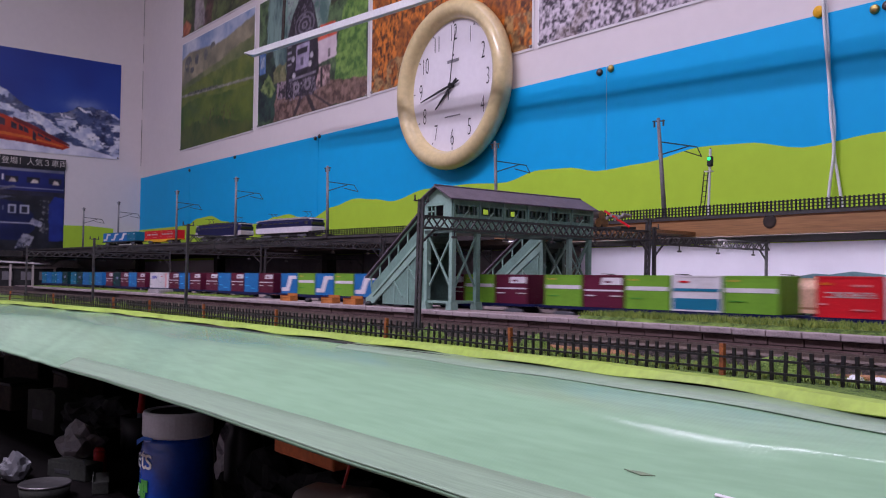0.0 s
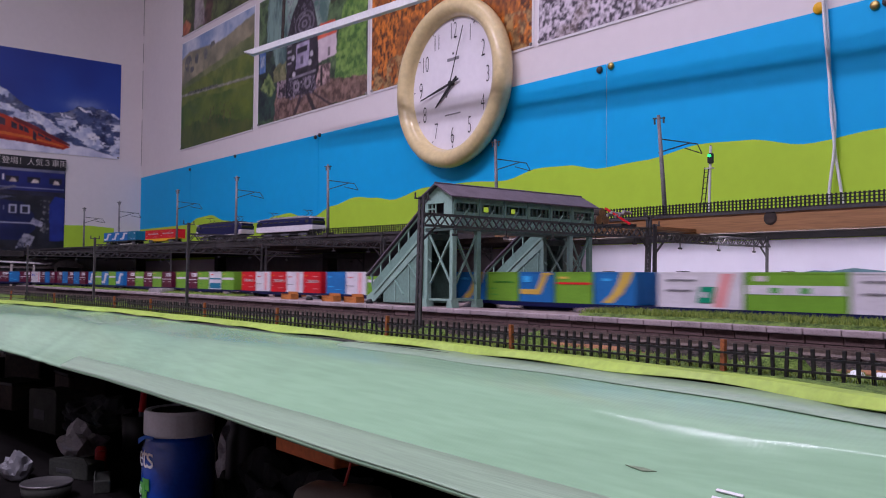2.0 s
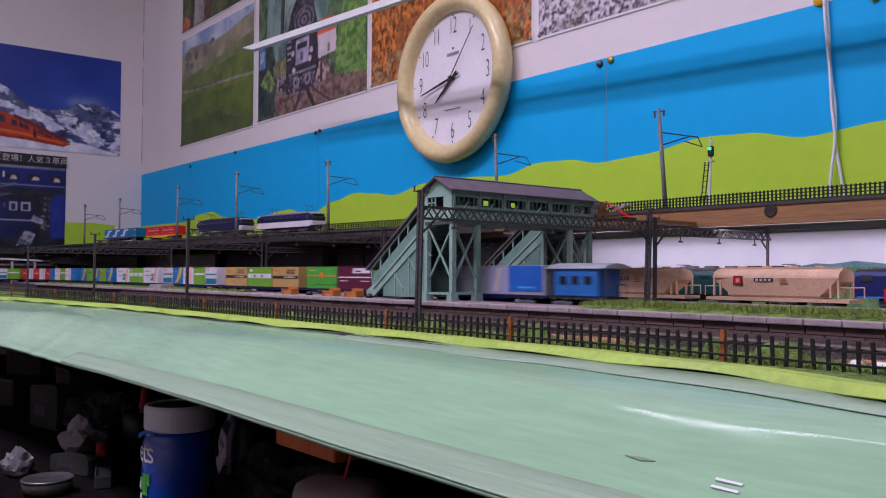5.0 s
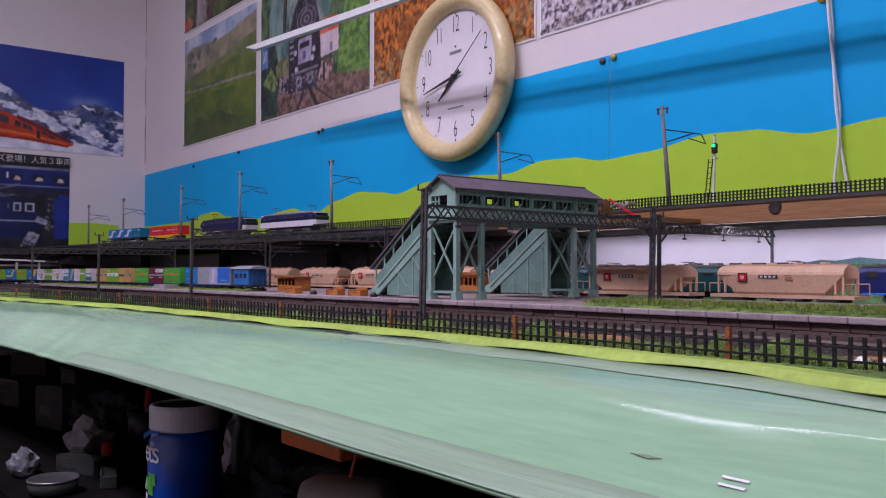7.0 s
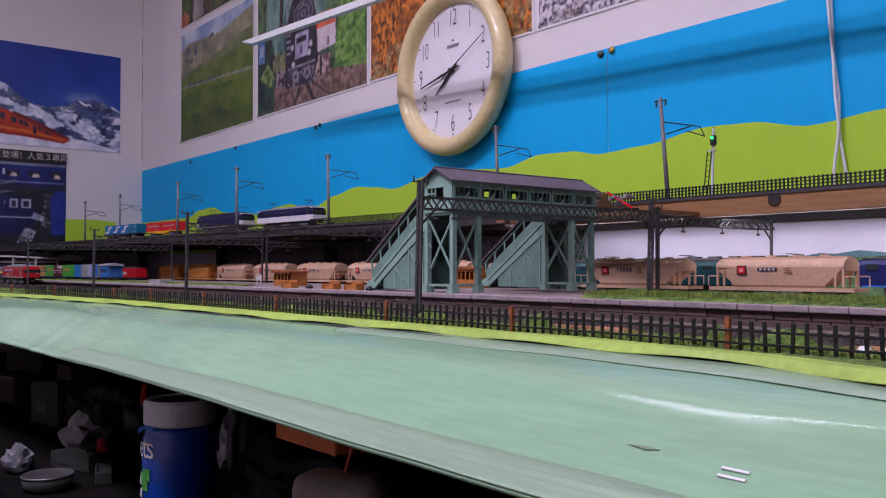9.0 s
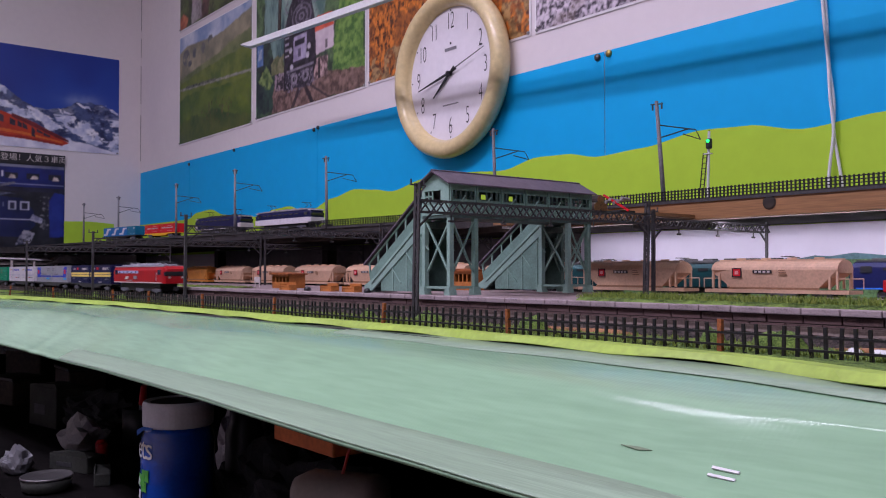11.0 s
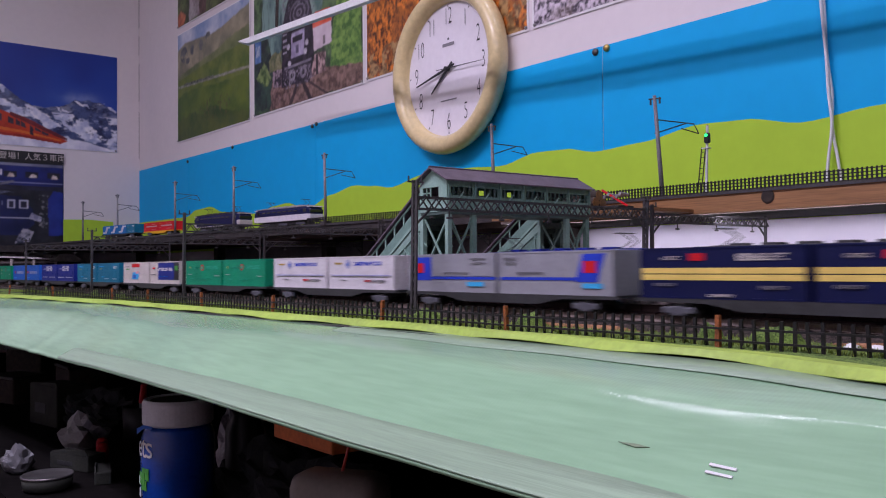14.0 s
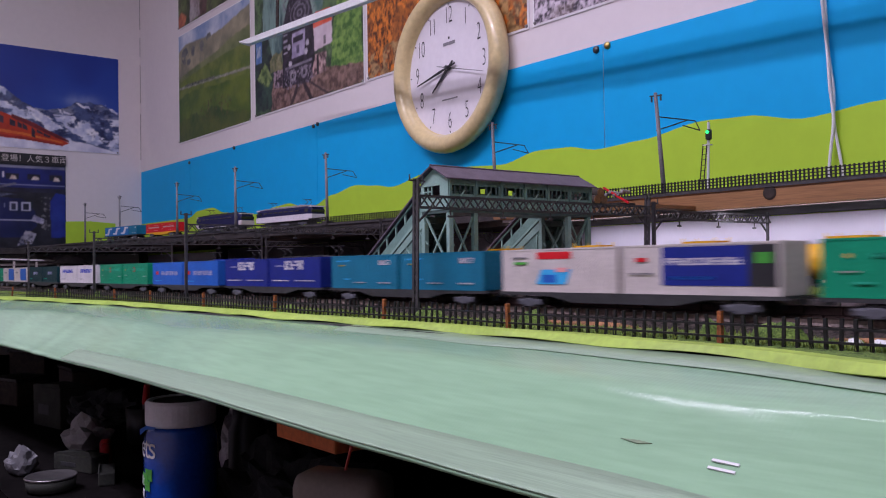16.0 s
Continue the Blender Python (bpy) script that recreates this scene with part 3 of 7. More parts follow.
def mountain_picture():
    p = Picture(0.64, 0.345, 0.002, 71)
    k = 1.05
    p.lay(np.ones_like(p.u), tone(14, 42, 128, k), tone(24, 62, 152, k), 2, 2)
    low = np.clip((0.72 - p.v) / 0.5, 0, 1) * 0.55
    p.lay(low, tone(40, 78, 160, k), tone(60, 96, 172, k), 3, 3)
    p.lay(np.exp(-((p.u - 0.80) / 0.10) ** 2 - ((p.v - 0.52) / 0.06) ** 2) * np.clip(p.grain(5, 4) * 1.2 - 0.2, 0, 0.8), tone(110, 130, 190, k), tone(150, 164, 204, k), 4)
    ridge = [(0.2, 0.60), (0.36, 0.63), (0.41, 0.58), (0.46, 0.52), (0.50, 0.46), (0.56, 0.41), (0.62, 0.40), (0.70, 0.43), (0.745, 0.47), (0.775, 0.51), (0.81, 0.505), (0.845, 0.525), (0.875, 0.50), (0.91, 0.505), (0.95, 0.47), (1, 0.42)]
    land = p.below(ridge, 0.012, 26)
    p.lay(land, tone(30, 40, 78, k), tone(72, 86, 128, k), 16, 5, 2.6)
    crag = p.grain(13, 5, 0.8, 1.5)
    snow = np.clip((crag - 0.51) * 9, 0, 1)
    west = np.clip((0.60 - p.u) / 0.12, 0, 1)
    p.lay(land * np.clip(snow + 0.08 * west, 0, 1) * np.clip(0.25 + west + (p.v < 0.36) * 0.7, 0, 1), tone(150, 160, 196, k), tone(226, 226, 240, k), 12, 3)
    for pts in ([(0.52, 0.42), (0.57, 0.40), (0.64, 0.30), (0.70, 0.22), (0.64, 0.18), (0.56, 0.30)], [(0.765, 0.50), (0.79, 0.46), (0.85, 0.43), (0.83, 0.47), (0.80, 0.48)], [(0.66, 0.34), (0.76, 0.36), (0.84, 0.30), (0.92, 0.14), (0.84, 0.12), (0.72, 0.22)], [(0.90, 0.49), (0.94, 0.465), (1, 0.39), (1, 0.43), (0.93, 0.50)], [(0.67, 0.42), (0.72, 0.40), (0.76, 0.37), (0.70, 0.37)]):
        p.lay(p.area(pts, 0.018, 20) * np.clip((p.grain(15, 4) - 0.36) * 8, 0, 1), tone(170, 176, 206, k), tone(232, 230, 240, k), 14)
    p.lay(p.below([(0, 0.16), (0.5, 0.13), (0.72, 0.115), (0.85, 0.08), (0.97, 0.02), (1, 0.0)], 0.012), tone(176, 176, 200, k), tone(222, 220, 232, k), 8, 4)
    side = [(0, 0.13), (0.5, 0.085), (0.70, 0.045), (0.735, 0.075), (0.66, 0.145), (0.55, 0.24), (0.45, 0.31), (0.36, 0.36), (0, 0.46)]
    p.lay(p.area(side, 0, 0.003), tone(150, 38, 20, k), tone(188, 58, 26, k), 10, 3)
    p.lay(p.area([(0, 0.19), (0.5, 0.13), (0.70, 0.07), (0.70, 0.085), (0.5, 0.155), (0, 0.23)], 0.003), tone(196, 92, 34, k), tone(212, 116, 46, k), 10)
    p.lay(p.area([(0, 0.13), (0.5, 0.085), (0.70, 0.045), (0.70, 0.06), (0.5, 0.11), (0, 0.16)], 0.003), tone(120, 24, 22, k), tone(150, 34, 26, k), 10)
    p.lay(p.area([(0.45, 0.29), (0.55, 0.215), (0.66, 0.125), (0.73, 0.085), (0.735, 0.105), (0.66, 0.165), (0.55, 0.26), (0.45, 0.33)], 0.004), tone(96, 26, 34, k), tone(130, 44, 50, k), 12)
    for a, b, lo, hi in ((0.365, 0.41, 0.245, 0.325), (0.44, 0.468, 0.215, 0.285), (0.475, 0.497, 0.205, 0.265), (0.503, 0.525, 0.19, 0.245), (0.545, 0.562, 0.12, 0.215), (0.57, 0.60, 0.16, 0.195), (0.605, 0.64, 0.13, 0.165)):
        p.lay(p.area([(a, lo), (b, lo - 0.015), (b, hi - 0.03), (a, hi)], 0.002), tone(34, 26, 44, k), tone(66, 50, 64, k), 20)
    return p


def night_train_picture():
    p = Picture(0.457, 0.32, 0.0024, 83)
    k = 1.1
    p.lay(np.ones_like(p.u), tone(16, 16, 24, k), tone(40, 38, 48, k), 8, 4, 2.5)
    p.lay(p.rect(0, 1, 0.845, 0.885), tone(86, 88, 112, k), tone(130, 130, 150, k), 6)
    p.lay(p.rect(0, 1, 0.64, 0.85), tone(16, 22, 78, k), tone(26, 36, 104, k), 6, 3)
    p.lay(p.rect(0, 1, 0.672, 0.68), tone(120, 124, 160, k), tone(150, 150, 180, k), 6)
    p.lay(p.rect(0, 1, 0.60, 0.64), tone(20, 20, 34, k), tone(40, 38, 60, k), 10)
    for u in (0.45, 0.63, 0.78, 0.93):
        p.lay(p.rect(u - 0.045, u + 0.045, 0.73, 0.79), tone(14, 14, 26, k), tone(36, 34, 48, k), 10)
        p.lay(p.area([(u - 0.02, 0.73), (u + 0.035, 0.73), (u + 0.03, 0.76), (u, 0.775)], 0.008), tone(170, 150, 140, k), tone(226, 214, 206, k), 20)
    p.lay(p.rect(0.565, 0.575, 0.75, 0.81), tone(190, 190, 206, k), tone(220, 216, 226, k), 6)
    p.lay(p.area([(0, 0.10), (0.70, 0.12), (0.80, 0.24), (0.785, 0.40), (0.70, 0.53), (0, 0.55)], 0.004), tone(14, 18, 56, k), tone(26, 34, 84, k), 6, 3)
    p.lay(p.area([(0, 0.55), (0.55, 0.545), (0.66, 0.575), (0.45, 0.60), (0, 0.60)], 0.008), tone(46, 46, 66, k), tone(92, 92, 112, k), 20, 3, 3)
    p.lay(p.rect(0, 0.80, 0.30, 0.308), tone(170, 172, 196, k), tone(200, 198, 214, k), 6)
    for a, b, c, d in ((0.36, 0.58, 0.43, 0.435), (0.36, 0.58, 0.475, 0.48), (0.355, 0.36, 0.43, 0.48), (0.575, 0.58, 0.43, 0.48)):
        p.lay(p.rect(a, b, c, d), tone(120, 122, 150, k), tone(160, 160, 184, k), 6)
    for a, b in ((0.615, 0.665), (0.69, 0.755)):
        p.lay(p.rect(a, b, 0.40, 0.49), tone(150, 152, 176, k), tone(196, 194, 210, k), 6)
        p.lay(p.rect(a + 0.01, b - 0.01, 0.41, 0.48), tone(20, 22, 44, k), tone(44, 44, 66, k), 6)
    p.lay(p.area([(0.76, 0.30), (0.84, 0.26), (0.85, 0.31), (0.78, 0.36)], 0.006), tone(120, 118, 140, k), tone(190, 186, 200, k), 16)
    p.lay(p.area([(0.66, 0.03), (0.76, 0.05), (0.80, 0.16), (0.72, 0.19)], 0.010), tone(50, 52, 72, k), tone(150, 148, 160, k), 24, 3, 3)
    p.lay(p.area([(0.25, 0.60), (0.5, 0.66), (0.27, 0.645)], 0.004), tone(110, 110, 126, k), tone(160, 158, 170, k), 10)
    p.lay(p.area([(0.46, 0.60), (0.66, 0.68), (0.65, 0.70), (0.44, 0.615)], 0.003), tone(70, 70, 84, k), tone(110, 108, 120, k), 10)
    p.lay(p.area([(0.9, 0.12), (1, 0.12), (1, 0.58), (0.93, 0.60), (0.89, 0.5)], 0.006), tone(20, 28, 98, k), tone(34, 48, 132, k), 6)
    p.lay(p.rect(0.83, 0.89, 0.2, 0.55) * (p.grain(40) > 0.6), tone(60, 58, 66, k), tone(120, 116, 118, k), 40)
    return p


photo("landscape_photo", "glossy photo print of a green meadow below hills", -2.755, -2.215, 0.462, 0.822, meadow_picture())
photo("landscape_photo", "glossy photo print of a dim green valley", -2.755, -2.215, 0.84, 1.2, woods_picture(61, tone(34, 44, 24), tone(92, 108, 60)))
photo("steam_train_photo", "glossy photo print of a black steam locomotive in woods", -2.192, -1.632, 0.466, 0.822, steam_picture())
photo("woodland_photo", "glossy photo print of trees above a stream", -2.192, -1.632, 0.84, 1.2, woods_picture(62, tone(36, 56, 36), tone(104, 132, 86)))
photo("autumn_photo", "glossy photo print of rust orange autumn bushes", -1.622, -1.095, 0.468, 0.84, autumn_picture())
photo("gravel_photo", "glossy photo print of railway gravel", -1.085, -0.50, 0.468, 0.84, gravel_picture())
photo("mountain_poster", "poster of a red mountain train below snowy peaks", 0.36, 1.0, 0.465, 0.81, mountain_picture(), "x", 0.001)
loco_poster = photo("locomotive_poster", "dark poster of blue electric locomotives with white lettering", 0.36, 0.817, 0.125, 0.445, night_train_picture(), "x", 0.001, "print_night")
paint("print_path", (0.28, 0.17, 0.11), rough=0.35, var=0.4, scale=40, fine=(0.08, 0.05, 0.04))


def writing(text, size, m, material, parent, name="lettering", thin=0.0):
    c = bpy.data.curves.new(name, "FONT")
    c.body, c.size, c.align_x, c.align_y, c.offset = text, size, "CENTER", "CENTER", -thin
    tmp = bpy.data.objects.new("tmp", c)
    scene.collection.objects.link(tmp)
    me = bpy.data.meshes.new_from_object(tmp.evaluated_get(bpy.context.evaluated_depsgraph_get()))
    bpy.data.objects.remove(tmp)
    me.materials.clear()
    me.materials.append(M[material])
    ob = new(name, me)
    ob.parent = parent
    ob.matrix_local = m
    return ob


flat("title_strip", loco_poster, "ink", [(0.36, 0.407), (0.817, 0.411), (0.817, 0.446), (0.36, 0.449)], "x", XL + 0.0075, -0.0008, "black strip with white lettering")
writing("シリーズ登場！人気３車両", 0.026, Matrix(((0, 0, 1, XL + 0.0095), (1, 0, 0, 0.665), (0, 1, 0, 0.428), (0, 0, 0, 1))), "cream", loco_poster)

# ---- clock ----
clock = thing("wall_clock", "round cream plastic wall clock with a white dial", "clock", (-1.300, YB - 0.001, 0.434))
TURN = pose(0, 0, 0, 90, 0, 0)


def turned(bm):
    bmesh.ops.transform(bm, matrix=TURN, verts=bm.verts)
    return bm


part("rim", turned(lathe(B(), [(0.10, 0.0), (0.150, 0.0), (0.163, 0.012), (0.168, 0.024), (0.166, 0.036), (0.158, 0.044), (0.147, 0.045), (0.138, 0.040), (0.132, 0.030), (0.1305, 0.020), (0.05, 0.0195)], 72)), "clock_cream", clock, "glossy cream rim", True)
part("dial", turned(lathe(B(), [(0.01, 0.0195), (0.1315, 0.0195), (0.1315, 0.0205), (0.001, 0.0205)], 64)), "clock_face", clock, "white dial")
for h in range(1, 13):
    a = radians(90 - 30 * h)
    for_h = writing(str(h), 0.034, Matrix(((0.74, 0, 0, 0.104 * math.cos(a)), (0, 0, -1, -0.0212), (0, 1.42, 0, 0.104 * math.sin(a)), (0, 0, 0, 1))), "ink", clock, "numeral", 0.0006)
    bm = B()
    box(bm, -0.0009, 0.0009, -0.0214, -0.0208, 0.1235, 0.1275)
    bmesh.ops.rotate(bm, verts=bm.verts, cent=(0, 0, 0), matrix=Matrix.Rotation(radians(30 * h), 3, "Y"))
    part("hour_mark", bm, "ink", clock)
part("maker_mark", box(B(), -0.018, 0.018, -0.0214, -0.0208, 0.046, 0.052), "grey", clock)
part("maker_dot", box(B(), -0.002, 0.002, -0.0214, -0.0208, 0.058, 0.062), "ink", clock)
part("small_print", box(B(), -0.024, 0.024, -0.0214, -0.0208, -0.062, -0.0595), "grey", clock)


def pointer(name, length, tail, w, y, deg):
    bm = B()
    prism(bm, [(-w * 0.6, -tail), (w * 0.6, -tail), (w, length * 0.25), (w * 0.35, length), (-w * 0.35, length), (-w, length * 0.25)], "y", y, y - 0.0012)
    ob = part(name, bm, "ink", clock)
    ob.matrix_local = pose(0, 0, 0, 0, deg, 0)
    return ob


pointer("hour_pointer", 0.066, 0.018, 0.0034, -0.0235, 231)
pointer("minute_pointer", 0.100, 0.024, 0.0026, -0.026, 258)
second = pointer("second_pointer", 0.113, 0.03, 0.0009, -0.0285, 0)
part("hub", turned(lathe(B(), [(0.001, 0.0205), (0.0045, 0.0205), (0.0045, 0.0305), (0.001, 0.031)], 16)), "ink", clock)

# ---- white shelf rail before the photographs ----
rail = thing("shelf_rail", "long white angled metal shelf rail before the wall", "shelf rail")
prof = [(0.87, 0.0), (0.895, -0.004), (0.895, -0.0065), (0.8725, -0.0028), (0.8725, -0.015), (0.87, -0.015)]
bm = B()
xa, za, xb, zb = -1.774, 0.555, 1.3, 0.407
va = [bm.verts.new((xa + (0.05 if p[1] < -0.01 else 0), p[0] - 0.035, za + p[1])) for p in prof]
vb = [bm.verts.new((xb, p[0], zb + p[1])) for p in prof]
for i in range(6):
    bm.faces.new((va[i], va[(i + 1) % 6], vb[(i + 1) % 6], vb[i]))
bm.faces.new(va)
bm.faces.new(vb[::-1])
part("rail_profile", bm, "white_metal", rail)
for bx in (-1.62, 0.5, 1.1):
    zz = za + (zb - za) * (bx - xa) / (xb - xa)
    yy = 0.884 - 0.035 * (xb - bx) / (xb - xa)
    part("bracket", beam(B(), (bx, yy, zz - 0.006), (bx + 0.02, yy + 0.016, ZC), 0.005), "wood_dark", rail)

cord = thing("power_cable", "two loose twisted white electric cords hanging on the banner", "cord")
for k in (-1, 1):
    cu = bpy.data.curves.new("strand", "CURVE")
    cu.dimensions, cu.bevel_depth, cu.bevel_resolution = "3D", 0.0021, 2
    sp = cu.splines.new("NURBS")
    pts = [(-0.556, 0.50), (-0.554, 0.44), (-0.549 + 0.002 * k, 0.37), (-0.546 - 0.002 * k, 0.31), (-0.541 + 0.003 * k, 0.26), (-0.540 - 0.003 * k, 0.225), (-0.540 + 0.004 * k, 0.19), (-0.539 + 0.009 * k, 0.15), (-0.539 + 0.009 * k, 0.126)]
    sp.points.add(len(pts) - 1)
    for p, (x, z) in zip(sp.points, pts):
        p.co = (x, YB - 0.008 + 0.002 * k, z, 1)
    sp.use_endpoint_u = True
    tmp = bpy.data.objects.new("tmp", cu)
    scene.collection.objects.link(tmp)
    me = bpy.data.meshes.new_from_object(tmp.evaluated_get(bpy.context.evaluated_depsgraph_get()))
    bpy.data.objects.remove(tmp)
    me.materials.clear()
    me.materials.append(M["cord_white"])
    ob = new("strand", me)
    ob.parent = cord

# ---- table, mint sheet, shelf below ----
setting("ground_board", box(B(), XL + 0.001, XR - 0.01, 0.392, YB - 0.003, -0.03, -0.004), "deck_dark", "dark layout base board")
setting("ground_board_end", box(B(), XL + 0.001, -2.0, -0.62, 0.392, -0.03, -0.004), "deck_dark", "dark layout base board beside the end wall")
setting("ground_board_return", box(B(), -2.0, XR - 0.01, -0.62, -0.34, -0.03, -0.004), "deck_dark", "dark layout base board behind the viewer")
YN, YFAR, YH, YH2 = 0.480, 0.593, 0.855, 0.935
ZN, ZFR, ZH = 0.0115, 0.0155, 0.0132
AX, AR = -2.45, 0.45


def edge_y(x):
    return 0.404 + 0.003 * math.sin(x * 19) + 0.002 * math.sin(x * 47) - (0.10 * max(0, -1.15 - x) ** 1.3) - 0.30 * min(0.25, max(0, x + 0.38)) ** 1.5


def strip(bm, x0, x1, n, rows):
    """rows: functions x -> (y, z) across the strip."""
    g = [[bm.verts.new((x0 + (x1 - x0) * i / n, *f(x0 + (x1 - x0) * i / n))) for f in rows] for i in range(n + 1)]
    for a, b in zip(g, g[1:]):
        for j in range(len(rows) - 1):
            bm.faces.new((a[j], b[j], b[j + 1], a[j + 1]))
    return bm


grass = strip(B(), XL + 0.02, 2.0, 400, [lambda x: (edge_y(x) - 0.002, 0.0005), lambda x: (0.42, 0.002 + 0.002 * noise.noise((x * 30, 0, 0))), lambda x: (0.435, 0.0035 + 0.002 * noise.noise((x * 40, 5, 0))), lambda x: (0.452, 0.003), lambda x: (0.50, 0.003)])
setting("ground", grass, "grass_mat", "olive green scatter grass ground of the layout")
setting("ground_far", box(B(), XL + 0.01, XR - 0.02, 0.50, YB - 0.004, -0.004, 0.006), "ballast", "grey brown scattered ballast ground")
edge = strip(B(), -2.6, 2.0, 500, [lambda x: (edge_y(x) + 0.006, 0.0012), lambda x: (edge_y(x) - 0.004, 0.001), lambda x: (edge_y(x) - 0.0082 - 0.0022 * math.sin(x * 31) - 0.0018 * noise.noise((x * 38, 4, 0)), -0.0024 - 0.0016 * math.sin(x * 23) ** 2)])
ep = thing("edge_paper", "wavy lime green paper edging along the table", "paper")
ob = part("paper_strip", edge, "paper_edge", ep)
md = ob.modifiers.new("thick", "SOLIDIFY")
md.thickness = 0.0006

PROF = [(-0.006, -0.005), (-0.03, -0.0080), (-0.05, -0.0107), (-0.063, -0.0128), (-0.070, -0.0155), (-0.080, -0.0227), (-0.095, -0.0340), (-0.110, -0.0448), (-0.120, -0.0508), (-0.1275, -0.0535), (-0.1300, -0.0552), (-0.1285, -0.0568), (-0.120, -0.0580), (-0.10, -0.0585)]


def sheet_row(k):
    dy, dz = PROF[k]
    def f(x):
        w = 0.0012 * math.sin(x * 9 + k * 0.2) + 0.0008 * noise.noise((x * 6, k * 0.3, 2.0))
        fold = math.exp(-((x + 1.17) / 0.02) ** 2) * 0.004 * (k / 12)
        near = 1 - k / 6 if k < 4 else max(0.0, 0.4 - 0.02 * k)
        return (near * edge_y(x) + (1 - near) * (0.402 - 0.10 * max(0, -1.15 - x) ** 1.3) + dy - fold, dz + w * (k > 1))
    return f


paint("dull_tear", (0.16, 0.22, 0.12), rough=0.5, var=0.1)
sheet = thing("plastic_sheet", "translucent mint green plastic sheet draped over the table edge", "plastic sheet")
ob = part("sheet", strip(B(), -2.5, 1.2, 320, [sheet_row(k) for k in range(len(PROF))]), "mint_sheet", sheet, "", True)
md = ob.modifiers.new("round", "SUBSURF")
md.levels = md.render_levels = 1
md = ob.modifiers.new("thick", "SOLIDIFY")
md.thickness = 0.0012
for nm, ka, kb, xe in (("edge_tape", 0, 1, -0.62), ("lower_tape", 7, 10, -1.05)):
    def lifted(k):
        f = sheet_row(k)
        return lambda x: (f(x)[0] - 0.0008, f(x)[1] + 0.0015)
    ob = part(nm, strip(B(), xe, 1.2, 160, [lifted(k) for k in range(ka, kb + 1)]), "sheet_tape", sheet, "grey translucent tape", True)
    md = ob.modifiers.new("round", "SUBSURF")
    md.levels = md.render_levels = 1
    md = ob.modifiers.new("thick", "SOLIDIFY")
    md.thickness, md.offset = 0.0003, 0.0
part("tear", prism(B(), [(-0.008, 0), (0.002, -0.0012), (0.009, 0.0002), (0.002, 0.0007)], "z", 0, 0.0004), "dull_tear", sheet, "small dull green tear").matrix_local = pose(-0.242, 0.3045, -0.0328, 37, 0, 0)
# Two white bars paint the lamp's glints on the wrinkled sheet.
for k in (0, 1):
    part("staple", box(B(), -0.0062, 0.0062, -0.0006, 0.0006, 0, 0.0007), "white_metal", sheet, "small white bar painting a lamp glint").matrix_local = pose(-0.1938, 0.2997 - 0.003 * k, -0.0335 - 0.0024 * k, 36, 0, -3)

# The lamps reach this board; its darkness comes from painted shade.
setting("shelf_below", box(B(), XL + 0.005, 2.0, 0.235, YB - 0.01, -0.25, -0.226), "shelf_board", "shelf board under the layout table, near-black to stand for shade")
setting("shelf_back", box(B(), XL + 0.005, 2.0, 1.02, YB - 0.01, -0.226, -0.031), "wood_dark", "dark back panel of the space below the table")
for lx in (-2.9, -1.45, 0.4, 2.5, 4.6):
    for ly in ((0.98,) if lx > -2 else (0.98, -0.5)):
        leg = tagged(part("table_leg", box(B(), lx - 0.03, lx + 0.03, ly - 0.03, ly + 0.03, ZF, -0.25 if (ly > 0 and lx < 2) else -0.03, 0.003), "wood_dark"), "dark square wooden table leg", "table leg", "table legs")
for lx in (0.4, 2.5, 4.6):
    tagged(part("table_leg", box(B(), lx - 0.03, lx + 0.03, -0.53, -0.47, ZF, -0.03, 0.003), "wood_dark"), "dark square wooden table leg", "table leg", "table legs")

bottle = thing("gum_bottle", "blue plastic gum bottle with a white screw lid", "bottle", (-0.915, 0.362, -0.226))
part("body", lathe(B(), [(0.036, 0), (0.039, 0.003), (0.039, 0.082), (0.0385, 0.09), (0.036, 0.099), (0.0335, 0.104)], 40), "bottle_blue", bottle, "", True)
part("lid", lathe(B(), [(0.036, 0.104), (0.0375, 0.106), (0.0375, 0.128), (0.036, 0.131), (0.033, 0.131), (0.031, 0.1285), (0.001, 0.1285)], 40), "bottle_lid", bottle, "white ribbed lid")
part("lid_disc", lathe(B(), [(0.001, 0.129), (0.0295, 0.129), (0.0295, 0.1296), (0.001, 0.1296)], 32), "wood_dark", bottle, "brown disc in the lid")


def on_bottle(u, z, size, text=None):
    """A frame on the bottle's side at the angle u."""
    a = radians(u)
    r = 0.0396
    return Matrix(((-math.sin(a), 0, math.cos(a), r * math.cos(a)), (math.cos(a), 0, math.sin(a), r * math.sin(a)), (0, 1, 0, z), (0, 0, 0, 1)))


for u, ch in ((-98, "e"), (-83, "t"), (-70, "s")):
    writing(ch, 0.034, on_bottle(u, 0.083, 0), "white_metal", bottle)
for (du, z, r) in ((-88, 0.050, 0.007), (-78, 0.055, 0.007), (-82, 0.043, 0.006)):
    bm = B()
    prism(bm, [(r * math.cos(i * math.pi / 4) * (1.3 if i % 2 else 0.8), r * math.sin(i * math.pi / 4) * (1.3 if i % 2 else 0.8)) for i in range(8)], "z", 0, 0.0005)
    part("leaf", bm, "leaf_green", bottle).matrix_local = on_bottle(du, z, 0)
for du, z, w in ((-100, 0.047, 0.006), (-98, 0.034, 0.004), (-86, 0.020, 0.005)):
    part("label_mark", prism(B(), [(-w, -0.004), (w * 0.6, -0.005), (w, 0.003), (-w * 0.4, 0.005)], "z", 0, 0.0004), "bottle_lid", bottle).matrix_local = on_bottle(du, z, 0)
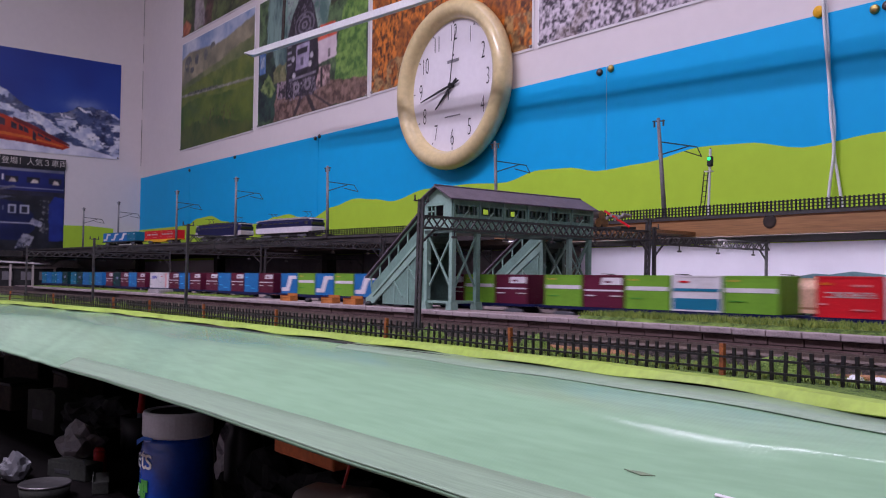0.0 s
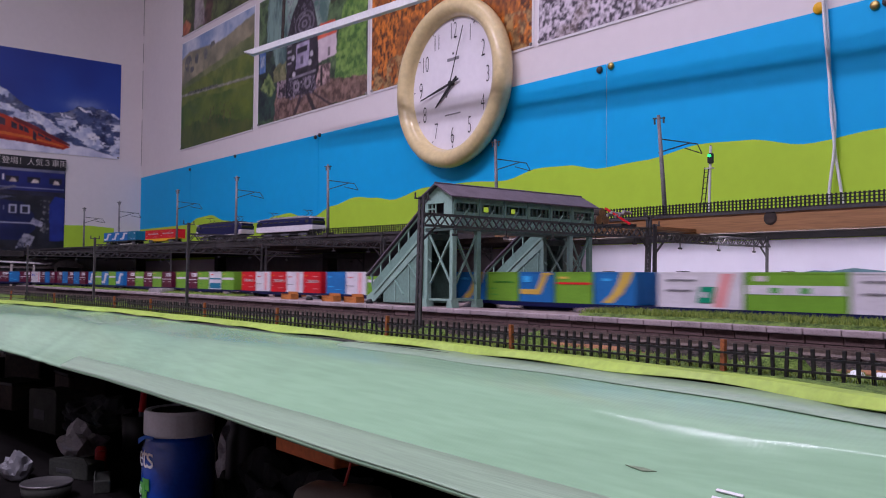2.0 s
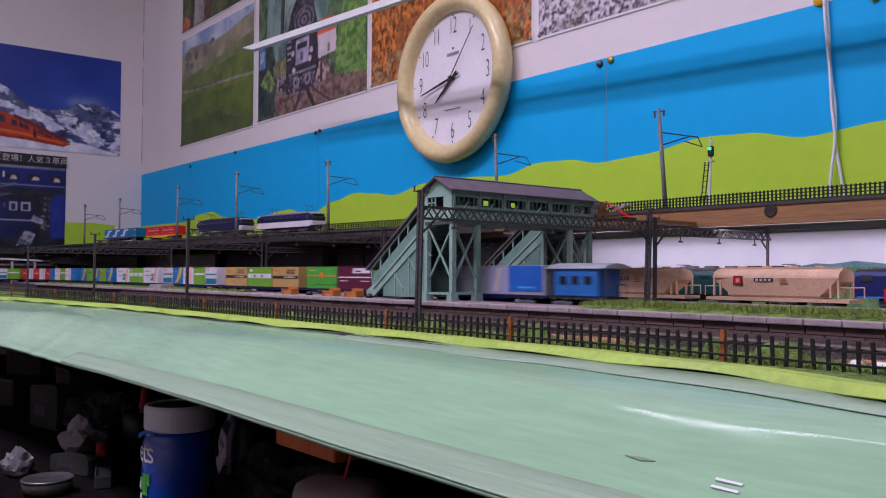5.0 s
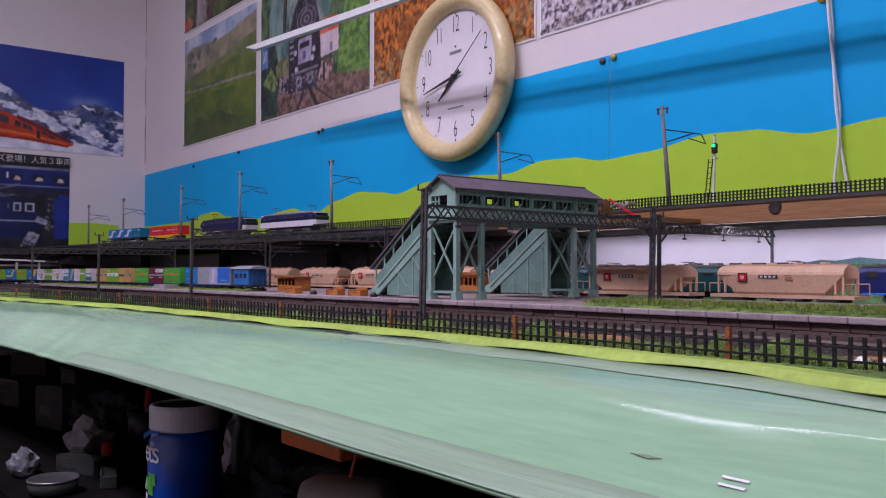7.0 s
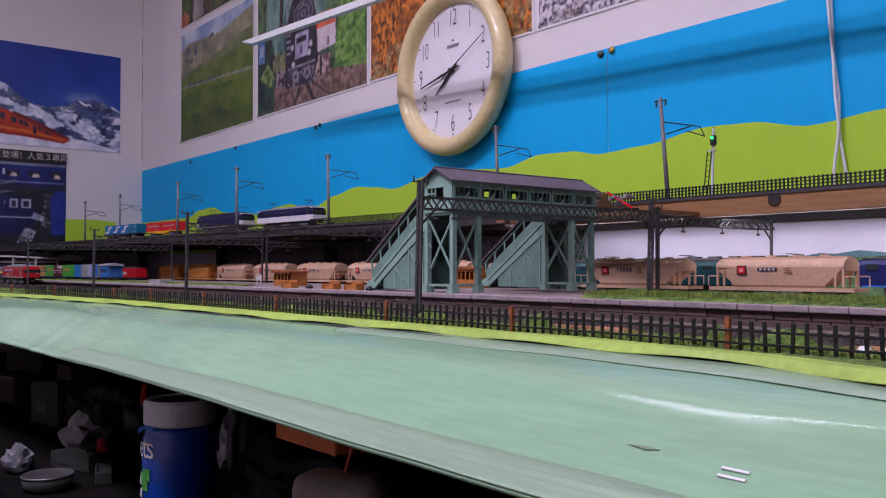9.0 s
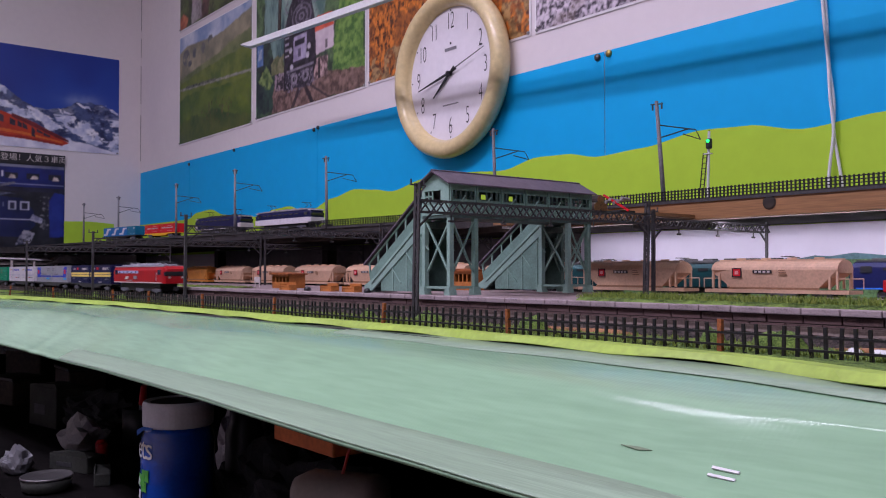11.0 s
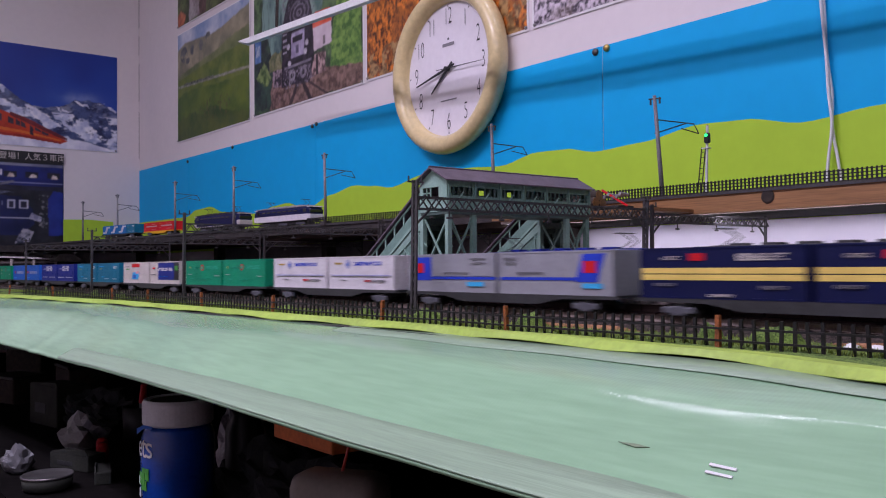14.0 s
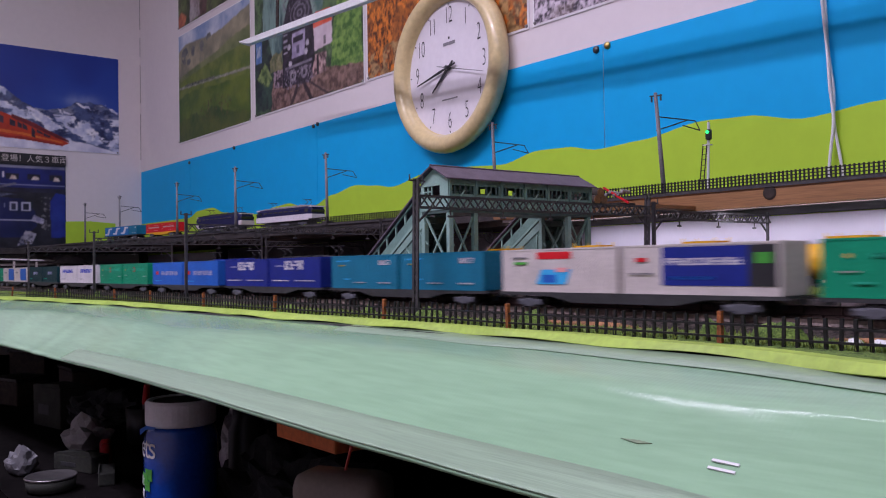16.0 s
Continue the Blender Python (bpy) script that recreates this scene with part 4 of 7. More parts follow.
part("label_wave", prism(B(), [(-0.016, -0.003), (-0.004, 0.004), (0.012, 0.005), (0.014, 0.008), (-0.004, 0.008), (-0.016, 0.003)], "z", 0, 0.0005), "azure", bottle).matrix_local = on_bottle(-78, 0.0985, 0)

paint("crumpled_paper", (0.36, 0.35, 0.36), rough=0.6, var=0.08, scale=40)
paint("frosted_film", (0.40, 0.38, 0.40), rough=0.35, var=0.15, scale=40)
# Cartons and dish carry the shelf's shade in this near-black tone.
paint("shaded_dull", (0.022, 0.024, 0.018), rough=0.8, var=0.25, scale=40)
paint("tin_metal", (0.22, 0.21, 0.21), rough=0.35, metal=0.8, var=0.1, scale=60)
paint("beige_plastic", (0.24, 0.20, 0.17), rough=0.45, var=0.06, scale=30)


def crumple(name, label, cat, mat_name, at, size, seed, facets=3):
    """A creased lump with flat facets, resting on the shelf."""
    o = thing(name, label, cat, (*at, -0.226))
    bm = B()
    bmesh.ops.create_icosphere(bm, subdivisions=facets, radius=1)
    for v in bm.verts:
        d = 1 + 0.42 * noise.noise(v.co * 1.7 + Vector((seed, 1, 0))) + 0.20 * noise.noise(v.co * 4.5 + Vector((seed, 2, 0)))
        v.co = Vector((v.co.x * size[0] * d, v.co.y * size[1] * d, max(0, (v.co.z + 0.75) * size[2] * 0.57 * d)))
    part("crumpled_body", bm, mat_name, o)
    return o


crumple("paper_ball", "crumpled white paper lying in the dark shelf", "paper", "crumpled_paper", (-1.375, 0.392), (0.036, 0.030, 0.044), 4.0)
crumple("frosted_bag", "crumpled translucent plastic bag in shade under the table", "bag", "frosted_film", (-0.978, 0.470), (0.028, 0.026, 0.105), 9.0, 4)
crumple("black_bag", "large crumpled black bag lying on the shelf", "bag", "cloth_black", (-0.82, 0.455), (0.125, 0.055, 0.078), 2.0, 4)
crumple("dark_cloth", "dark folded cloth lying on the shelf", "cloth", "cloth_black", (-1.52, 0.47), (0.10, 0.06, 0.06), 6.0, 4)
crumple("paper_packet", "torn white paper packet crumpled on the shelf", "packet", "shaded_white", (-1.262, 0.276), (0.026, 0.018, 0.036), 3.0, 3)
tin = thing("tin_dish", "low round tin dish with a bright metal rim", "dish", (-1.140, 0.283, -0.226))
part("dish_body", lathe(B(), [(0.022, 0), (0.028, 0.003), (0.030, 0.017), (0.027, 0.017), (0.025, 0.005), (0.001, 0.004)], 32), "shaded_dull", tin, "dull dark dish", True)
part("rim", lathe(B(), [(0.0285, 0.0165), (0.0305, 0.0165), (0.0308, 0.0185), (0.0298, 0.0195), (0.0285, 0.0185)], 32), "tin_metal", tin, "bright rolled rim", True)
for nm, lab, x, y, w, d, h, rz, tilt in (("card_box", "dull green grey folded card box", -1.235, 0.345, 0.075, 0.030, 0.022, 24, 0), ("card_box", "dull dark card packet leaning on the shelf", -1.145, 0.352, 0.060, 0.020, 0.016, -18, 0), ("card_box", "carton at the back of the shelf, darkened as shade", -1.62, 0.42, 0.10, 0.06, 0.07, 12, 0)):
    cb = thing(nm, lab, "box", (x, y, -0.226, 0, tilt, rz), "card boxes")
    part("carton", box(B(), -w / 2, w / 2, -d / 2, d / 2, 0, h, 0.0015), "shaded_dull", cb)
    part("lid_flap", prism(B(), [(-w / 2, h), (w / 2, h), (w / 2 - 0.006, h + 0.007), (-w / 2 + 0.01, h + 0.003)], "y", -d / 2, -d / 2 + 0.0015), "shaded_dull", cb)
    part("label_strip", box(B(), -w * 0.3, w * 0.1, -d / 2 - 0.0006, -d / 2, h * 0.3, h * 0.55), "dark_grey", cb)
for x, y, h in ((-1.235, 0.378, 0.030), (-1.31, 0.40, 0.022)):
    rc = thing("red_cap", "small red plastic cap among the clutter", "cap", (x, y, -0.226), "red caps")
    part("cap_body", lathe(B(), [(0.008, 0), (0.009, 0.002), (0.0085, h * 0.8), (0.006, h), (0.001, h)], 16), "locored", rc, "", True)
pen = thing("marker_pen", "red capped marker pen standing in a dark cup", "pen", (-1.365, 0.475, -0.226))
part("cup", lathe(B(), [(0.022, 0), (0.025, 0.002), (0.027, 0.055), (0.025, 0.055), (0.022, 0.004), (0.001, 0.004)], 24), "black_plastic", pen, "dark pen cup", True)
part("pen_body", rod(B(), (0, 0, 0.005), (0.012, 0.0, 0.062), 0.005, n=12), "frame_grey", pen)
part("pen_cap", rod(B(), (0.012, 0.0, 0.062), (0.018, 0.0, 0.092), 0.0062, 0.005, 12), "locored", pen, "red cap")
obx = thing("cardboard_box", "flat orange cardboard box fixed below the table board", "box", (-0.675, 0.40, -0.030, 0, 0, 0))
part("carton", box(B(), -0.056, 0.050, -0.018, 0.03, -0.083, 0.0, 0.002), "cardboard_orange", obx)
part("flap", box(B(), -0.054, 0.048, -0.0205, -0.0183, -0.030, -0.002, 0.0008), "cardboard_orange", obx)
adp = thing("power_controller", "beige rounded plastic controller with a red wire", "controller", (-0.60, 0.375, -0.226, 0, 0, 32))
part("case", box(B(), -0.040, 0.040, -0.022, 0.022, 0, 0.106, 0.012), "beige_plastic", adp, "", True)
part("dial", rod(B(), (0.0, -0.022, 0.07), (0.0, -0.029, 0.07), 0.013, n=20), "dark_grey", adp, "dark control dial")
part("wire", rod(B(), (0.0, 0, 0.10), (0.016, 0.012, 0.172), 0.0013, n=6), "wire_red", adp, "thin red wire")
jar = thing("dark_jar", "dark glass jar standing on the shelf", "jar", (-0.925, 0.445, -0.226))
part("jar_body", lathe(B(), [(0.02, 0), (0.022, 0.004), (0.022, 0.085), (0.017, 0.098), (0.017, 0.11), (0.014, 0.111)], 28), "black_plastic", jar, "", True)
# Boxes use near-black materials in place of shade falling on them.
for i, (x, y, h) in enumerate(((-1.78, 0.5, 0.08), (-1.95, 0.42, 0.05), (-2.15, 0.5, 0.09))):
    o = thing("storage_box", "small box on the lower shelf, darkened as shade", "box", (x, y, -0.226, 0, 0, 17 * i), "storage boxes")
    part("carton", box(B(), -0.05, 0.05, -0.035, 0.035, 0, h, 0.003), "wood_dark", o)
    part("lid", box(B(), -0.052, 0.052, -0.037, 0.037, h, h + 0.006, 0.001), "black_plastic", o)


# ---- tracks ----
def near_pose(s):
    """The place and heading at s along the near track: straight along x, then a half circle, then back."""
    return track_pose(s, YN, AR, ZN)


def far_pose(s):
    return track_pose(s, YFAR, AR + YFAR - YN, ZFR)


def track_pose(s, y, r, z):
    if s >= AX:
        return pose(s, y, z)
    a = (AX - s) / r
    if a <= math.pi:
        return pose(AX - r * math.sin(a), y - r * (1 - math.cos(a)), z, 0, 0, math.degrees(a))
    return pose(AX + (a - math.pi) * r, y - 2 * r, z, 0, 0, 180)


def track(name, label, posef, s0, s1, base, step):
    """Rails, joined sleepers and a ballast bed along a track."""
    o = thing(name, label, "railway track", kind="structure")
    n = int((s1 - s0) / 0.05)
    bed, rails = B(), [B(), B()]
    sl = B()
    def sweep(bm, prof):
        rows = []
        for i in range(n + 1):
            m = posef(s0 + (s1 - s0) * i / n)
            rows.append([bm.verts.new(m @ Vector((0, py, pz))) for py, pz in prof])
        for a, b in zip(rows, rows[1:]):
            for j in range(len(prof) - 1):
                bm.faces.new((a[j], b[j], b[j + 1], a[j + 1]))
    sweep(bed, [(-0.028, base), (-0.019, -0.0048), (0.019, -0.0048), (0.028, base)])
    for k, bm in zip((-1, 1), rails):
        c = 0.00825 * k
        sweep(bm, [(c - 0.0012, -0.0035), (c - 0.0005, -0.002), (c - 0.0006, 0), (c + 0.0006, 0), (c + 0.0005, -0.002), (c + 0.0012, -0.0035)])
    m = int((s1 - s0) / step)
    for i in range(m):
        q = posef(s0 + (i + 0.5) * step)
        r = bmesh.ops.create_cube(sl, size=1.0) if i == 0 else None
        if r:
            bmesh.ops.delete(sl, geom=r["verts"], context="VERTS")
        vs = [sl.verts.new(q @ Vector((cx * 0.0016, cy * 0.0155, cz))) for cx in (-1, 1) for cy in (-1, 1) for cz in (-0.0052, -0.0036)]
        for f in ((0, 1, 3, 2), (4, 6, 7, 5), (0, 4, 5, 1), (2, 3, 7, 6), (1, 5, 7, 3)):
            sl.faces.new([vs[j] for j in f])
    part("ballast_bed", bed, "ballast", o)
    for bm in rails:
        part("running_rail", bm, "rail_steel", o)
    tagged(part("sleepers", sl, "sleeper", o), kind="stuff")
    return o


track("near_track", "single model railway track on brown ballast", near_pose, -5.9, 3.0, -0.009, 0.0085)
track("far_track", "model railway track beyond the station platform", far_pose, -5.3, 5.1, -0.011, 0.0085)
track("siding_track", "model railway siding holding hopper wagons", lambda s: pose(s, YH, ZH), -2.9, 1.5, -0.011, 0.0085)
track("rear_track", "model railway track next to the backdrop", lambda s: pose(s, YH2, ZH), -2.9, 1.5, -0.011, 0.0085)

# ---- platforms ----
PZ = 0.0215
plat = thing("station_platform", "long grey station platform with brick face and stone coping", "platform", kind="structure")
part("platform_core", box(B(), -2.4, 1.2, 0.5085, 0.562, 0.003, PZ - 0.0022), "mortar", plat)
part("paving", box(B(), -2.4, 1.2, 0.512, 0.562, PZ - 0.0022, PZ - 0.0006), "platform_paving", plat, "pinkish grey paving")
far_plat = setting("platform_far", box(B(), -2.2, 0.6, 0.626, 0.815, 0.0, 0.0185, 0.001), "platform_paving", "low grey platform between the tracks")
grass_bed = setting("ground_verge", strip(B(), -0.47, 1.2, 160, [lambda x: (0.513, PZ - 0.0004), lambda x: (0.518 + 0.002 * noise.noise((x * 50, 0, 0)), PZ + 0.002), lambda x: (0.54, PZ + 0.0042 + 0.001 * noise.noise((x * 40, 3, 0))), lambda x: (0.562, PZ + 0.004)]), "grass_mat", "grassy verge on the platform")
verge_left = setting("ground_verge_left", strip(B(), -2.3, -1.13, 120, [lambda x: (0.530, PZ - 0.0004), lambda x: (0.536 + 0.002 * noise.noise((x * 50, 9, 0)), PZ + 0.0008), lambda x: (0.55, PZ + 0.001 + 0.001 * noise.noise((x * 40, 7, 0))), lambda x: (0.562, PZ)]), "grass_mat", "grassy end of the platform")


def tufts(name, label, x0, x1, y0, y1, z, count, h):
    rng = random.Random(5)
    bm = B()
    for i in range(count):
        x, y = rng.uniform(x0, x1), rng.uniform(y0, y1)
        a, hh, w = rng.uniform(0, 6.28), h * rng.uniform(0.5, 1.2), rng.uniform(0.0003, 0.0007)
        lx, ly = rng.uniform(-0.5, 0.5) * hh, rng.uniform(-0.5, 0.5) * hh
        v = [bm.verts.new((x - w * math.cos(a), y - w * math.sin(a), z)), bm.verts.new((x + w * math.cos(a), y + w * math.sin(a), z)), bm.verts.new((x + lx, y + ly, z + hh))]
        bm.faces.new(v)
    return tagged(part(name, bm, "grass_tuft"), label, "grass", "", "stuff")


tufts("grass_blades", "short yellow green static grass on the verge", -0.47, 0.3, 0.514, 0.562, PZ + 0.0024, 15000, 0.0042)
tufts("grass_blades", "short olive green static grass by the fence", -2.0, 0.2, 0.408, 0.45, 0.002, 14000, 0.0035)
tufts("grass_blades", "thin grass on the platform end", -2.2, -1.13, 0.534, 0.56, PZ, 5000, 0.003)


# ---- dirt path and stones by the fence ----
def mound(name, label, cat, mat_name, x, y, sx, sy, sz, z, seed):
    bm = B()
    bmesh.ops.create_icosphere(bm, subdivisions=3, radius=1)
    for v in bm.verts:
        d = 1 + 0.35 * noise.noise(v.co * 2.0 + Vector((seed, 0, 0))) + 0.15 * noise.noise(v.co * 6 + Vector((seed, 2, 0)))
        v.co = Vector((v.co.x * sx * d, v.co.y * sy * d, max(-0.001, v.co.z * sz * d)))
    ob = part(name, bm, mat_name, None, "", True)
    ob.matrix_world = pose(x, y, z)
    return tagged(ob, label, cat)


mound("dirt_path", "orange brown dirt path beside the track", "path", "dirt", -0.13, 0.442, 0.11, 0.006, 0.0065, 0.001, 3)
mound("dirt_path", "narrow sandy path in the grass", "path", "dirt", -0.40, 0.447, 0.07, 0.003, 0.0045, 0.001, 8)
for k in range(14):
    mound("shrub", "dark green foam shrub beside the track", "shrub", "grass_mat", -1.9 + k * 0.135 + 0.03 * math.sin(k * 5), 0.437 + 0.004 * math.sin(k * 3), 0.014 + 0.006 * math.sin(k * 2), 0.006, 0.008 + 0.003 * math.sin(k * 7), 0.001, k)
mound("shrub", "dark green foam shrub beside the fence post", "shrub", "grass_mat", -0.243, 0.428, 0.016, 0.007, 0.012, 0.001, 31)
for k, (x, s) in enumerate(((-0.205, 0.004), (-0.193, 0.005), (-0.178, 0.003), (-0.165, 0.0045))):
    mound("pale_stone", "small white stone in the grass", "stone", "white_metal", x, 0.428, s, 0.003, 0.0022, 0.004, k + 40)

# ---- fence ----
fence = thing("lineside_fence", "long black picket fence with rusty brown posts", "fence")
POSTS = [-1.98, -1.78, -1.55, -1.29, -1.145, -0.965, -0.785, -0.59, -0.437, -0.269, -0.1, 0.06]
FY = lambda x: 0.410 - 0.09 * max(0, -1.25 - x) ** 1.3
pm = mesh_of("post", prism(B(), [(-0.0014, 0), (0.0014, 0), (0.0012, 0.0185), (-0.0012, 0.0185)], "y", -0.0013, 0.0013), "rust_post")
km = mesh_of("picket", box(B(), -0.0009, 0.0009, -0.0006, 0.0006, -0.001, 0.0160), "fence_black")
rngf = random.Random(2)
for x in POSTS:
    o = new("post", pm)
    o.parent = fence
    o.matrix_local = pose(x, FY(x), 0.0, rngf.uniform(-6, 6), rngf.uniform(-3, 8), 0)
for i, (a, b) in enumerate(zip(POSTS, POSTS[1:])):
    n = max(6, round((b - a) / 0.0074))
    sag = rngf.uniform(-0.0012, 0.0006)
    for k in range(1, n):
        x = a + (b - a) * k / n
        if x < -1.7:
            continue
        o = new("picket", km)
        o.parent = fence
        o.matrix_local = pose(x, FY(x) + 0.0003 * math.sin(x * 60), 0.0006 + sag * math.sin(math.pi * k / n), rngf.uniform(-3, 3), rngf.uniform(-4, 4), 0)
    for z in (0.0050, 0.0115):
        bm = B()
        beam(bm, (a, FY(a) - 0.001, z), ((a + b) / 2, FY((a + b) / 2) - 0.001, z + sag), 0.0012, 0.0012)
        beam(bm, ((a + b) / 2, FY((a + b) / 2) - 0.001, z + sag), (b, FY(b) - 0.001, z), 0.0012, 0.0012)
        part("rail", bm, "fence_black", fence)

# ---- footbridge ----
def stair(parent, y0, y1):
    """A covered stair that climbs from x=-0.875 to the deck at x=-0.752."""
    xb, xt, zb, zt = -0.872, -0.752, PZ, 0.104
    up = lambda x, d: zb + (zt - zb) * (x - xb) / (xt - xb) + d
    for y, s in ((y0, -1), (y1, 1)):
        bm = B()
        prism(bm, [(xb + 0.008, up(xb + 0.008, 0.002)), (xt, up(xt, -0.002)), (xt, up(xt, 0.018)), (xb + 0.004, up(xb + 0.004, 0.018))], "y", y, y + 0.0016 * -s)
        part("parapet", bm, "bridge_green", parent)
        bm = B()
        prism(bm, [(xb - 0.004, zb), (xb + 0.012, zb), (xt, up(xt, -0.012)), (xt, up(xt, -0.002)), (xb + 0.04, up(xb + 0.04, 0.0)), (xb - 0.004, zb + 0.006)], "y", y + 0.0012 * s, y - 0.0006 * s)
        part("stringer", bm, "bridge_light", parent, "pale green stringer")
        bm = B()
        prism(bm, [(xb + 0.03, zb), (xt - 0.002, zb), (xt - 0.002, up(xt, -0.012)), (xb + 0.03, up(xb + 0.03, -0.009))], "y", y, y - 0.0014 * s)
        part("side_panel", bm, "bridge_green", parent)
        bm = B()
        for x in (xb + 0.055, xb + 0.082, xb + 0.108):
            box(bm, x - 0.0008, x + 0.0008, y - 0.0008, y + 0.0008, zb, up(x, -0.010))
            beam(bm, (x, y + 0.0008 * s, up(x, -0.012)), (x + 0.016, y + 0.0008 * s, up(x, -0.028)), 0.0016, 0.001)
        part("panel_rib", bm, "bridge_light", parent)
        part("stringer_rail", beam(B(), (xb + 0.012, y + 0.0016 * s, up(xb + 0.012, 0.0015)), (xt, y + 0.0016 * s, up(xt, 0.0015)), 0.0016, 0.003), "bridge_light", parent)
        for k in range(7):
            x = xb + 0.006 + k * 0.0185
            if x < xt:
                part("baluster", box(B(), x - 0.0009, x + 0.0009, y - 0.0007, y + 0.0007, up(x, 0.016), up(x, 0.029)), "bridge_light", parent)
        part("handrail", beam(B(), (xb + 0.002, y, up(xb + 0.002, 0.029)), (xt, y, up(xt, 0.029)), 0.0016, 0.002), "bridge_light", parent)
    part("stair_roof", beam(B(), (xb - 0.002, (y0 + y1) / 2, up(xb - 0.002, 0.0325)), (xt + 0.004, (y0 + y1) / 2, up(xt + 0.004, 0.0325)), y1 - y0 + 0.008, 0.0018), "roof_grey", parent, "dark grey stair roof")
    for k in range(14):
        x = xb + 0.006 + k * (xt - xb - 0.006) / 14
        part("step", box(B(), x, x + 0.009, y0 + 0.001, y1 - 0.001, up(x, -0.006), up(x, 0.001)), "bridge_dark", parent)


def tower(parent, y0, y1):
    x0, x1 = -0.755, -0.711
    # Near legs and front-facing braces are paler: front light put into colour.
    for x in (x0, x1):
        for y in (y0, y1):
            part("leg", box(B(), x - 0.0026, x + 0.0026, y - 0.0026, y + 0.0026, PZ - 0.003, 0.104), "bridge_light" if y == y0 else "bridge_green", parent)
            part("foot", prism(B(), [(x - 0.005, PZ - 0.003), (x + 0.005, PZ - 0.003), (x + 0.0032, PZ + 0.006), (x - 0.0032, PZ + 0.006)], "y", y - 0.0045, y + 0.0045), "bridge_light", parent)
    for y in (y0, y1):
        part("brace", beam(B(), (x0 + 0.003, y, 0.098), (x1 - 0.003, y, 0.044), 0.0018), "bridge_light", parent)
        part("brace", beam(B(), (x0 + 0.003, y + 0.001, 0.044), (x1 - 0.003, y + 0.001, 0.098), 0.0018), "bridge_light", parent)
        part("tie", box(B(), x0, x1, y - 0.001, y + 0.001, PZ + 0.004, PZ + 0.0065), "bridge_light", parent)
    for x in (x0, x1):
        part("brace", beam(B(), (x, y0 + 0.003, 0.098), (x, y1 - 0.003, 0.044), 0.0016), "bridge_green", parent)
        part("brace", beam(B(), (x + 0.001, y0 + 0.003, 0.044), (x + 0.001, y1 - 0.003, 0.098), 0.0016), "bridge_green", parent)
        part("tie", box(B(), x - 0.001, x + 0.001, y0, y1, PZ + 0.004, PZ + 0.0065), "bridge_light", parent)


bridge = thing("footbridge", "pale green covered model footbridge with two roofed stairs", "footbridge", (0, 0, 0.0037))
bridge.scale = (0.922, 1.0, 0.922)
BY0, BY1 = 0.535, 0.735
stair(bridge, BY0, BY0 + 0.032)
stair(bridge, BY1 - 0.032, BY1)
tower(bridge, BY0, BY0 + 0.032)
tower(bridge, BY1 - 0.032, BY1)
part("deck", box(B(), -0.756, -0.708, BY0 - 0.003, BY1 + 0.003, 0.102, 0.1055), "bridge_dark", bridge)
back = B()
for ya, yb, za, zb in ((BY0 + 0.034, BY1 - 0.034, 0.1055, 0.1285), (BY0 + 0.034, BY1 - 0.034, 0.1345, 0.139), (BY0 + 0.034, 0.611, 0.1285, 0.1345), (0.6205, 0.652, 0.1285, 0.1345), (0.659, BY1 - 0.034, 0.1285, 0.1345)):
    box(back, -0.757, -0.7555, ya, yb, za, zb)
part("landing_back", back, "bridge_green", bridge)


def wall_with_windows(x, y0, y1, nwin):
    bm = B()
    z0, za, zb, z1 = 0.1055, 0.1222, 0.1315, 0.1385
    box(bm, x - 0.0008, x + 0.0008, y0, y1, z0, za)
    box(bm, x - 0.0008, x + 0.0008, y0, y1, zb, z1)
    w = (y1 - y0) / nwin
    for k in range(nwin + 1):
        y = y0 + k * w
        box(bm, x - 0.0009, x + 0.0009, max(y0, y - 0.0028), min(y1, y + 0.0028), za, zb)
    part("side_wall", bm, "bridge_green", bridge)
    bars = B()
    for k in range(nwin):
        for j in range(1, 5):
            y = y0 + (k + j / 5) * w
            if (k, j) in ((1, 1), (2, 2)):
                continue
            box(bars, x - 0.0005, x + 0.0005, y - 0.0011, y + 0.0011, za, zb)
        if k not in (1, 2):
            box(bars, x - 0.0005, x + 0.0005, y0 + k * w, y0 + (k + 1) * w, 0.125, 0.1262)
    part("window_lattice", bars, "bridge_dark", bridge)
    for k in range(nwin + 1):
        y = y0 + k * w
        part("wall_post", box(B(), x + 0.0008, x + 0.002, y - 0.001, y + 0.001, z0, z1), "bridge_green", bridge)
    for k in (0, 1, 2, 3, 4, 5):
        part("wall_brace", beam(B(), (x + 0.0012, y0 + k * w, z0), (x + 0.0012, y0 + (k + 0.55) * w, za + 0.004), 0.0012), "bridge_light", bridge)


wall_with_windows(-0.708, BY0 - 0.002, BY1 + 0.002, 6)
